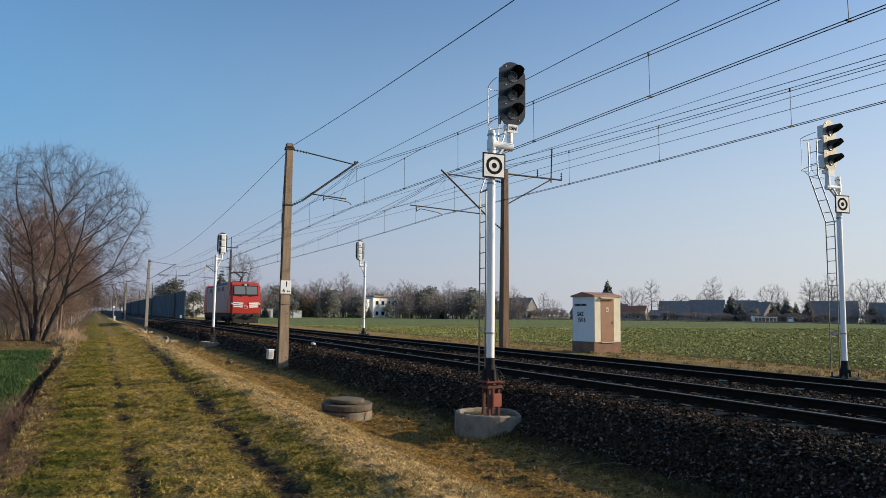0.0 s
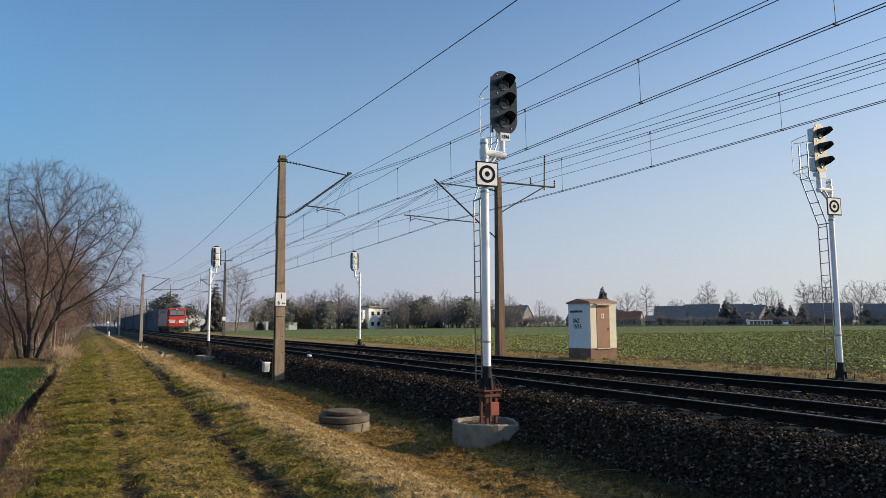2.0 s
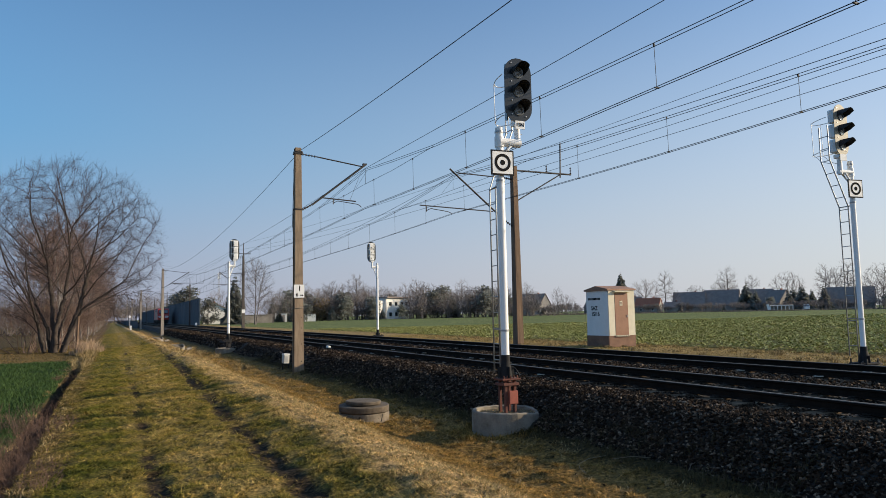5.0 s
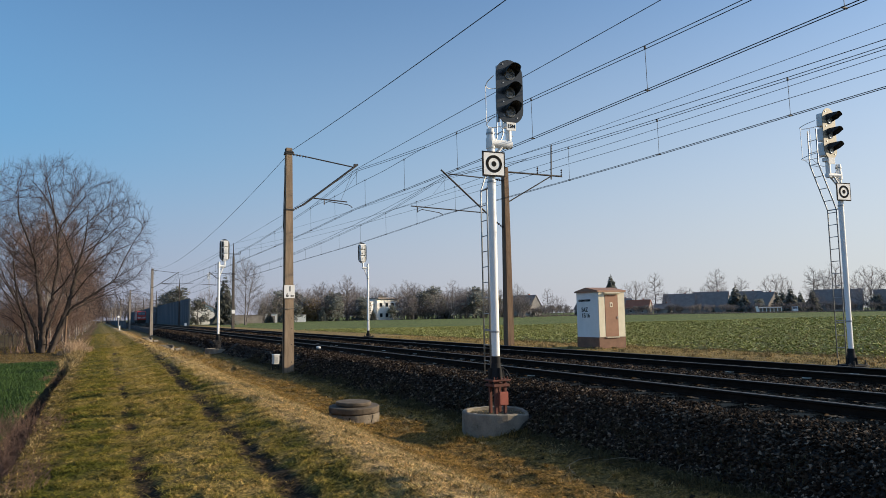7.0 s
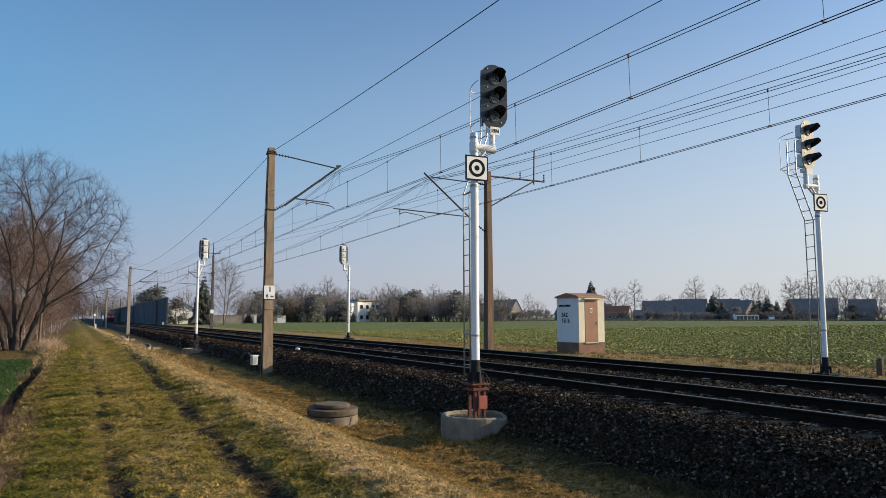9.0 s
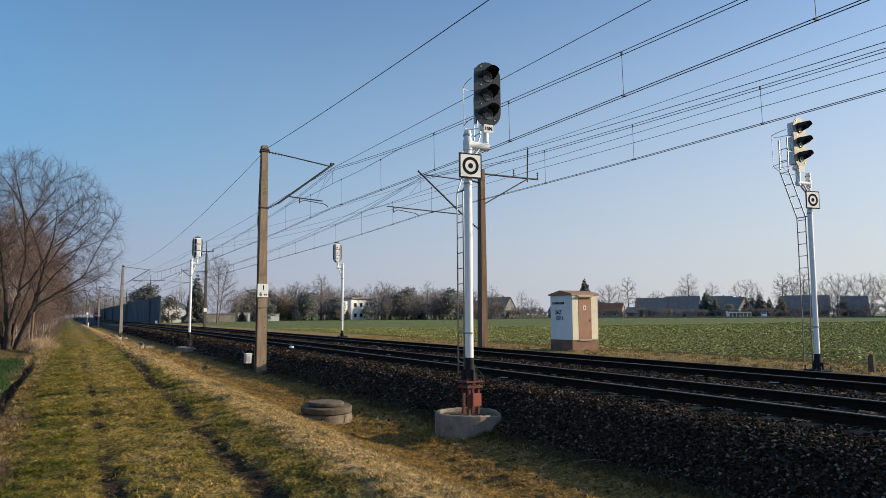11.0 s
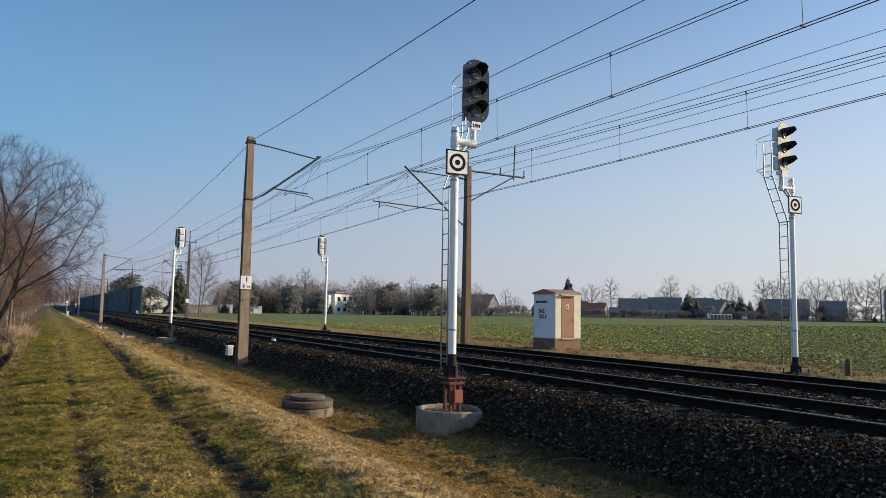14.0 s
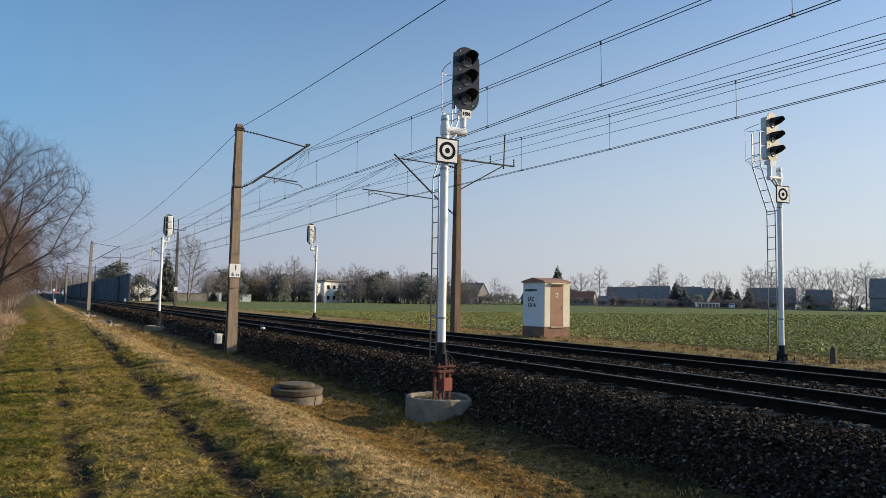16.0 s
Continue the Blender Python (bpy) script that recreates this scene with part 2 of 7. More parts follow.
# ---- the lie of the land, across the track (x) ----
RAIL_TOP = 0.355
NEAR_X, FAR_X = 9.5, 13.5
LAND_X = [-2000, -60, -8, -1.36, -1.26, -1.10, -0.98, -0.3, 0.5, 1.7, 2.6, 3.2, 4.3, 5.0, 5.9, 6.6, 7.5, 14.8, 15.7, 16.4, 18, 30, 120, 2000]
LAND_Z = [-0.1, -0.1, -0.28, -0.28, -0.52, -0.54, -0.19, -0.12, -0.08, 0.02, 0.14, 0.0, -0.52, -0.66, -0.56, -0.47, -0.40, -0.1, 0.12, 0.17, 0.19, 0.12, 0.05, 0.05]


def wear(x, y):
    """How far the two wheel ruts of the path are worn down to the soil, 0 to 1."""
    x, y = np.asarray(x, float), np.asarray(y, float)
    out = np.zeros(np.broadcast(x, y).shape)
    for rx, drift, wd, much in ((0.46, 0.008, 0.13, 0.50), (1.66, 0.024, 0.18, 0.92)):
        mid = rx + drift * (y - 8) + 0.05 * ripple(y, y * 0, 3.0, rx)
        along = np.clip(much - 0.010 * np.maximum(0, y - 14) + 0.45 * lumps(y, x * 0.5, 1.6, rx + 4) + 0.65 * lumps(x * 0.7, y, 0.14, rx), 0, 1)
        side = np.exp(-np.abs((x - mid + 0.05 * ripple(x, y, 0.25, rx)) / wd) ** 2.6)
        out = np.maximum(out, side * along)
    return out * np.clip((95 - np.abs(y)) / 40, 0, 1)


def land(x, y):
    x, y = np.asarray(x, float), np.asarray(y, float)
    z = np.interp(x + 0.12 * ripple(y, y * 0, 6.0, 1), LAND_X, LAND_Z)
    ditch_end = np.clip((y - 38.5) / 2.0, 0, 1)
    gap = (x > -1.6) & (x < -0.7)
    z = np.where(gap, z + (np.interp(x, [-1.6, -0.7], [-0.25, -0.17]) - z) * ditch_end, z)
    near = np.exp(-(np.abs(x) / 40) ** 2)
    z = z + near * (0.025 * ripple(x, y, 1.1, 2) + 0.012 * ripple(x, y, 0.37, 3))
    turf = np.clip((x + 1.0) / 0.2, 0, 1) * np.clip((6.6 - x) / 0.5, 0, 1) * np.clip((60 - np.abs(y)) / 30, 0, 1)
    z = z + turf * (0.017 * lumps(x, y, 0.34, 3) + 0.016 * lumps(x, y, 0.16, 5) + 0.011 * lumps(x, y, 0.085, 8))
    return z - 0.04 * wear(x, y)


def land_at(x, y):
    return float(land(np.array([x]), np.array([y]))[0])


def sheet(name, xs, ys, height, material):
    gx, gy = np.meshgrid(xs, ys)
    verts = np.stack([gx, gy, height(gx, gy)], -1).reshape(-1, 3)
    nx, ny = len(xs), len(ys)
    i = (np.arange(ny - 1)[:, None] * nx + np.arange(nx - 1)[None, :]).ravel()
    faces = np.stack([i, i + 1, i + nx + 1, i + nx], -1)
    return new(name, raw_mesh(name, verts, faces, material, True))


def zone(nt, source, a, b, soft):
    """1 where source lies between a and b, with soft edges."""
    out = None
    for lo, hi in ((a - soft, a + soft), (b + soft, b - soft)):
        mr = nt.nodes.new("ShaderNodeMapRange")
        mr.interpolation_type = 'SMOOTHSTEP'
        mr.inputs[1].default_value, mr.inputs[2].default_value = min(lo, hi), max(lo, hi)
        mr.inputs[3].default_value, mr.inputs[4].default_value = (0, 1) if lo < hi else (1, 0)
        nt.links.new(source, mr.inputs[0])
        if out is None:
            out = mr.outputs[0]
        else:
            mm = nt.nodes.new("ShaderNodeMath")
            mm.operation = 'MULTIPLY'
            nt.links.new(out, mm.inputs[0])
            nt.links.new(mr.outputs[0], mm.inputs[1])
            out = mm.outputs[0]
    return out


def arith(nt, op, a, b):
    mm = nt.nodes.new("ShaderNodeMath")
    mm.operation = op
    for k, v in ((0, a), (1, b)):
        if hasattr(v, "is_linked"):
            nt.links.new(v, mm.inputs[k])
        else:
            mm.inputs[k].default_value = v
    return mm.outputs[0]


def ground_material(name="ground_turf", blades=False):
    """The turf of the ground sheet, or of the blades that stand on it."""
    m, nt, p = nodes_of(name)
    geo = nt.nodes.new("ShaderNodeNewGeometry")
    sep = nt.nodes.new("ShaderNodeSeparateXYZ")
    nt.links.new(geo.outputs["Position"], sep.inputs[0])
    X, Y = sep.outputs[0], sep.outputs[1]
    wob = grain(nt, 0.8, 5, 0.65).outputs[0]
    Xw = arith(nt, 'ADD', X, arith(nt, 'MULTIPLY', arith(nt, 'SUBTRACT', wob, 0.5), 0.9))
    Yw = arith(nt, 'ADD', Y, arith(nt, 'MULTIPLY', arith(nt, 'SUBTRACT', wob, 0.5), 3.0))
    broad = grain(nt, 1.25, 6, 0.7).outputs[0]
    for za, zb, push in ((0.75, 1.45, 0.09), (1.95, 2.5, 0.0), (-0.9, 0.25, -0.05)):
        broad = arith(nt, 'ADD', broad, arith(nt, 'MULTIPLY', zone(nt, X, za, zb, 0.25), push))
    fine = grain(nt, 22, 4, 0.7).outputs[0]
    tuft = grain(nt, 5, 4, 0.7).outputs[0]
    turf = ramp(nt, broad, [(0.36, (0.125, 0.128, 0.028)), (0.5, (0.25, 0.198, 0.056)), (0.66, (0.405, 0.298, 0.122))]).outputs[0]
    straw = ramp(nt, tuft, [(0.3, (0.36, 0.252, 0.128)), (0.7, (0.65, 0.485, 0.275))]).outputs[0]
    brown = ramp(nt, tuft, [(0.3, (0.225, 0.148, 0.054)), (0.7, (0.465, 0.300, 0.118))]).outputs[0]
    crop = ramp(nt, tuft, [(0.3, (0.024, 0.052, 0.013)), (0.7, (0.052, 0.100, 0.026))]).outputs[0]
    mud = ramp(nt, fine, [(0.3, (0.030, 0.022, 0.014)), (0.7, (0.090, 0.066, 0.042))]).outputs[0]
    leafy = ramp(nt, tuft, [(0.36, (0.115, 0.09, 0.052)), (0.52, (0.10, 0.112, 0.036)), (0.7, (0.19, 0.195, 0.07))]).outputs[0]
    meadow = ramp(nt, grain(nt, 0.10, 6, 0.7).outputs[0], [(0.3, (0.145, 0.195, 0.076)), (0.55, (0.20, 0.245, 0.096)), (0.75, (0.28, 0.285, 0.13))]).outputs[0]
    col = turf
    col = mixed(nt, zone(nt, Xw, 2.38, 3.9, 0.22), col, straw)
    col = mixed(nt, zone(nt, Xw, 3.7, 6.7, 0.4), col, brown)
    side = zone(nt, Xw, -900, -1.0, 0.12)
    litter = ramp(nt, tuft, [(0.3, (0.105, 0.072, 0.037)), (0.5, (0.18, 0.13, 0.06)), (0.7, (0.28, 0.198, 0.108))]).outputs[0]
    col = mixed(nt, side, col, litter)
    # blown leaves and bramble litter along the ditch
    col = mixed(nt, arith(nt, 'MULTIPLY', zone(nt, Xw, -1.1, -0.56, 0.22), 0.75), col, litter)
    col = mixed(nt, arith(nt, 'MULTIPLY', zone(nt, X, -900, -1.34, 0.05), zone(nt, Yw, -900, 37.6, 0.3)), col, crop)
    col = mixed(nt, arith(nt, 'MULTIPLY', zone(nt, X, -1.33, -1.02, 0.05), zone(nt, Y, -900, 38.5, 0.4)), col, mud)
    verge = ramp(nt, tuft, [(0.3, (0.275, 0.198, 0.085)), (0.7, (0.53, 0.385, 0.175))]).outputs[0]
    col = mixed(nt, zone(nt, Xw, 15.6, 19.6, 0.5), col, verge)
    right = zone(nt, Xw, 19.6, 5000, 0.5)
    col = mixed(nt, right, col, leafy)
    col = mixed(nt, arith(nt, 'MULTIPLY', right, zone(nt, Yw, 72.5, 9000, 0.7)), col, meadow)
    # ground at the ballast foot darkened, the bank's shade painted into the turf
    foot_shade = ramp(nt, tuft, [(0.3, (0.035, 0.028, 0.014)), (0.7, (0.115, 0.088, 0.045))]).outputs[0]
    col = mixed(nt, arith(nt, 'MULTIPLY', zone(nt, Xw, 6.28, 8.0, 0.28), 0.88), col, foot_shade)
    worn = nt.nodes.new("ShaderNodeAttribute")
    worn.attribute_name = "wear"
    bare = ramp(nt, worn.outputs["Fac"], [(0.15, (0, 0, 0)), (0.75, (1, 1, 1))]).outputs[0]
    col = mixed(nt, bare, col, mud)
    if blades:
        isl = nt.nodes.new("ShaderNodeNewGeometry").outputs["Random Per Island"]
        shade = ramp(nt, isl, [(0.0, (0.50, 0.58, 0.38)), (0.45, (1.0, 1.05, 0.9)), (0.8, (1.35, 1.28, 1.1)), (1.0, (1.7, 1.52, 1.4))]).outputs[0]
    else:
        shade = ramp(nt, fine, [(0.25, (0.42, 0.42, 0.42)), (0.75, (1.05, 1.05, 1.05))]).outputs[0]
        # ground between the blades is darker on the near path, for contrast
        between_blades = ramp(nt, fine, [(0.25, (0.36, 0.35, 0.31)), (0.75, (0.92, 0.88, 0.80))]).outputs[0]
        shade = mixed(nt, arith(nt, 'MULTIPLY', zone(nt, X, -1.3, 7.0, 0.2), zone(nt, Y, 0, 24, 5.0)), shade, between_blades)
    clump = ramp(nt, grain(nt, 11, 4, 0.75).outputs[0], [(0.36, (0.40, 0.42, 0.37)), (0.5, (0.95, 0.95, 0.95)), (0.65, (1.42, 1.34, 1.22))]).outputs[0]
    col = mixed(nt, 1.0, col, clump, 'MULTIPLY')
    small = ramp(nt, grain(nt, 30, 3, 0.7).outputs[0], [(0.36, (0.42, 0.44, 0.40)), (0.52, (1.0, 1.0, 1.0)), (0.68, (1.5, 1.42, 1.3))]).outputs[0]
    col = mixed(nt, 1.0, col, small, 'MULTIPLY')
    nt.links.new(mixed(nt, 1.0, col, shade, 'MULTIPLY'), p.inputs["Base Color"])
    p.inputs["Roughness"].default_value = 0.95
    p.inputs["Specular IOR Level"].default_value = 0.1
    if not blades:
        bp = node(nt, "ShaderNodeBump", Strength=0.9, Distance=0.04)
        nt.links.new(mixed(nt, 0.5, fine, tuft), bp.inputs["Height"])
        nt.links.new(bp.outputs[0], p.inputs["Normal"])
    return m


M_GROUND = ground_material()
M_BLADES = ground_material("turf_blades", True)
gx = np.unique(np.concatenate([[-2500, -900, -400, -200, -120, -70, -40, -25, -16, -11, -8, -6, -5], np.arange(-4, -1.5, 0.12), np.arange(-1.5, 6.8, 0.036), np.arange(6.8, 7.8, 0.12), np.arange(7.8, 20, 0.6), [22, 25, 30, 38, 50, 70, 100, 150, 220, 330, 500, 900, 2500]]))
gy = np.unique(np.concatenate([[-900, -300, -120, -60, -30, -15, -8, -3, 0, 1.5], np.arange(3, 5, 0.1), np.arange(5, 13, 0.042), np.arange(13, 20, 0.08), np.arange(20, 34, 0.16), np.arange(34, 70, 0.6), np.geomspace(70, 3000, 40)]))
def mark_wear(me):
    """Writes the ruts' wear on a mesh's corners."""
    co = np.zeros(len(me.vertices) * 3, dtype=np.float32)
    me.vertices.foreach_get("co", co)
    at = me.attributes.new("wear", 'FLOAT', 'POINT')
    at.data.foreach_set("value", wear(co[0::3], co[1::3]).astype(np.float32))


ground = tagged(sheet("ground", gx, gy, land, M_GROUND), "winter turf, field path and ploughed fields reaching the horizon", "ground", kind="structure")
mark_wear(ground.data)


# ---- ballast bed under both tracks ----
def ballast_material():
    m, nt, p = nodes_of("ballast_bed")
    v = nt.nodes.new("ShaderNodeTexVoronoi")
    v.inputs["Scale"].default_value = 19
    geo = nt.nodes.new("ShaderNodeNewGeometry")
    nt.links.new(geo.outputs["Position"], v.inputs["Vector"])
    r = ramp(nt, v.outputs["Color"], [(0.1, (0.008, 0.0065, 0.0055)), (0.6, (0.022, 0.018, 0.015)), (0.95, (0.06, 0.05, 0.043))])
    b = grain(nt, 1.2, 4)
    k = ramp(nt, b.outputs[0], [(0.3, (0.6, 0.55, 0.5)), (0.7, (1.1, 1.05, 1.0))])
    nt.links.new(mixed(nt, 1.0, r.outputs[0], k.outputs[0], 'MULTIPLY'), p.inputs["Base Color"])
    p.inputs["Roughness"].default_value = 0.9
    bp = node(nt, "ShaderNodeBump", Strength=1.0, Distance=0.05)
    nt.links.new(v.outputs["Distance"], bp.inputs["Height"])
    nt.links.new(bp.outputs[0], p.inputs["Normal"])
    return m


M_BALLAST = ballast_material()
BED_X = [6.1, 6.45, 6.75, 7.1, 7.4, 7.7, 8.1, 10.9, 11.5, 12.1, 15.0, 15.35, 15.9, 16.2]
BED_Z = [-0.85, -0.64, -0.42, -0.14, 0.06, 0.145, 0.172, 0.18, 0.16, 0.18, 0.175, 0.13, 0.0, -0.3]


def bed(x, y):
    z = np.interp(x + 0.1 * ripple(y, y * 0, 2.3, 7) * (np.asarray(x) < 7.5), BED_X, BED_Z) + 0.02 * ripple(x, y, 0.5, 5)
    # dug away round the signal's concrete ring
    far = np.hypot(x - 6.6, y - 11.45)
    return np.minimum(z, np.where(far < 1.6, -0.33 + 1.1 * np.maximum(0, far - 0.66), 9.0))


bx = np.unique(np.concatenate([np.arange(6.1, 8.2, 0.1), np.arange(8.2, 15, 0.35), np.arange(15, 16.3, 0.15)]))
by = np.unique(np.concatenate([[-800, -300, -100, -40, -15, -5], np.arange(0, 40, 0.2), np.arange(40, 120, 1.5), np.geomspace(120, 1500, 25)]))
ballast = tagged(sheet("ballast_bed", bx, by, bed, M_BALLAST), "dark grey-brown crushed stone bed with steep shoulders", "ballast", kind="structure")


# ---- tracks ----
def rail_mesh(length_a, length_b):
    half = [(0.0, 0.0), (0.0625, 0.0), (0.0625, 0.011), (0.012, 0.028), (0.009, 0.10), (0.035, 0.113), (0.036, 0.140), (0.028, 0.149)]
    outline = [(x, z) for x, z in half[1:]] + [(-x, z) for x, z in half[1:][::-1]]
    bm = bmesh.new()
    prism(bm, outline, length_a, length_b)
    for fc in bm.faces:
        c = fc.calc_center_median()
        if fc.normal.z > 0.5 and c.z > 0.14:
            fc.material_index = 1
    return bm


def sleeper_mesh():
    bm = bmesh.new()
    for s in (-1, 1):
        prism(bm, [(s * 0.55, 0), (s * 1.25, 0), (s * 1.25, 0.17), (s * 1.18, 0.21), (s * 0.55, 0.21), (s * 0.35, 0.17)], -0.13, 0.13)
    box(bm, (0.9, 0.22, 0.16), (0, 0, 0.08))
    bmesh.ops.bevel(bm, geom=[e for e in bm.edges if e.calc_length() > 0.2], offset=0.015, segments=1, affect='EDGES')
    return bm


def clip_mesh():
    bm = bmesh.new()
    for s in (-1, 1):
        box(bm, (0.09, 0.13, 0.022), (s * 0.115, 0, 0.006), bevel=0.005)
        tube(bm, [(s * 0.07, -0.045, 0.024), (s * 0.125, -0.045, 0.034), (s * 0.155, 0, 0.03), (s * 0.125, 0.045, 0.034), (s * 0.07, 0.045, 0.024)], 0.008, 5)
        rod(bm, (s * 0.115, 0, 0.012), (s * 0.115, 0, 0.045), 0.012, n=6)
    box(bm, (0.15, 0.16, 0.012), (0, 0, 0.0))
    return bm


# clips coloured dark for the rail's shade; pale pads are painted sun glints
M_CLIP = surface("rail_clip_shade", (0.014, 0.011, 0.009), (0.05, 0.04, 0.032), 0.8, 0.0, 8, 60, 0.1, vary=0.7, shine=0.1)
M_CLIPGLINT = surface("clip_top_glint", (0.30, 0.27, 0.22), (0.62, 0.57, 0.48), 0.7, 0.0, 8, 60, 0.1, vary=0.3, shine=0.2)
SLEEPER_STEP = 0.62


def track(name, x, label, count):
    tr = thing(name, pose(x, 0, 0), label, "railway track", "railway tracks")
    rails = part("rail", rail_mesh(-300, 1400), [M_RAIL, M_RAILTOP], tr)
    rails.location = (-0.75, 0, RAIL_TOP - 0.149)
    part_of("rail", rails.data, tr, pose(0.75, 0, RAIL_TOP - 0.149))
    sl = part("sleeper", sleeper_mesh(), M_SLEEPER, tr)
    cl = part("rail_clip", clip_mesh(), M_CLIP, sl)
    pale = bpy.data.meshes.new("pale_pad")
    bm = box(bmesh.new(), (0.10, 0.15, 0.018), (0, 0, 0), bevel=0.004)
    bm.to_mesh(pale)
    bm.free()
    pale.materials.append(M_CLIPGLINT)
    y0 = 1.0
    chance = np.random.default_rng(int(x * 10))
    for k in range(count):
        m = pose(0.015 * math.sin(k * 3.7), y0 + k * SLEEPER_STEP, RAIL_TOP - 0.159 - 0.21, 0, 0, 0.4 * math.sin(k * 5.1))
        s = sl if k == 0 else part_of("sleeper", sl.data, tr)
        s.matrix_basis = m
        for side in (-0.75, 0.75):
            c = cl if (k == 0 and side < 0) else part_of("rail_clip", cl.data, s)
            c.matrix_basis = pose(side, 0, 0.212)
            if k < 60 and chance.random() < 0.3:
                part_of("pale_pad", pale, s, pose(side + (0.125 if side < 0 else -0.125) * (1 if chance.random() < 0.45 else -1), chance.normal(0, 0.02), 0.236))
    b0 = sleeper_mesh()
    vs = np.array([v.co[:] for v in b0.verts])
    b0.verts.index_update()
    tri = [[v.index for v in fc.verts] for fc in b0.faces]
    b0.free()
    verts, faces = [], []
    for k in range(count, count + 420):
        o = len(verts) * len(vs)
        verts.append(vs + np.array([0, y0 + k * SLEEPER_STEP, RAIL_TOP - 0.159 - 0.21]))
        faces += [[i + o for i in f] for f in tri]
    me = bpy.data.meshes.new("far_sleepers")
    me.from_pydata([tuple(v) for v in np.concatenate(verts)], [], faces)
    me.materials.append(M_SLEEPER)
    tagged(part_of("far_sleepers", me, tr), kind="stuff")
    return tr
track("railway_track", NEAR_X, "rusty steel rails on concrete sleepers with pale clips", 110)
track("railway_track", FAR_X, "rusty steel rails of the second track on concrete sleepers", 80)


# ---- writing ----
def letters(text, size, m, material, parent, name="lettering"):
    cu = bpy.data.curves.new(name, 'FONT')
    cu.body, cu.size, cu.align_x, cu.align_y, cu.extrude, cu.offset = text, size, 'CENTER', 'CENTER', 0.0015, size * 0.025
    ob = bpy.data.objects.new(name, cu)
    me = bpy.data.meshes.new_from_object(ob)
    bpy.data.objects.remove(ob)
    me.materials.clear()
    me.materials.append(material)
    return part_of(name, me, parent, m)


# ---- overhead line ----
SPAN = 71.5
MASTS = [27.0 + SPAN * k for k in range(-1, 8)]


def mast_outline(bm, w0, w1, h, d0, d1):
    a = [bm.verts.new((s * w0 / 2, t * d0 / 2, 0)) for s, t in ((-1, -1), (1, -1), (1, 1), (-1, 1))]
    b = [bm.verts.new((s * w1 / 2, t * d1 / 2, h)) for s, t in ((-1, -1), (1, -1), (1, 1), (-1, 1))]
    for k in range(4):
        bm.faces.new((a[k], a[(k + 1) % 4], b[(k + 1) % 4], b[k]))
    bm.faces.new(a[::-1])
    bm.faces.new(b)
    bmesh.ops.bevel(bm, geom=bm.edges[:], offset=0.02, segments=2, affect='EDGES')
    return bm


def insulator(bm, a, c, n=5, r=0.055):
    a, c = Vector(a), Vector(c)
    rod(bm, a, c, 0.018)
    for k in range(n):
        p = a.lerp(c, (k + 0.5) / n)
        d = (c - a).normalized() * 0.02
        rod(bm, p - d, p + d, r, r * 0.55, 10)
    return bm


M_PORCELAIN = surface("brown_porcelain", (0.02, 0.012, 0.01), (0.045, 0.025, 0.018), 0.25, 0, 5, 40, 0.0)
M_INK = surface("black_lettering", (0.012, 0.012, 0.012), (0.025, 0.025, 0.025), 0.9, 0, 5, 40, 0.0, shine=0.05)


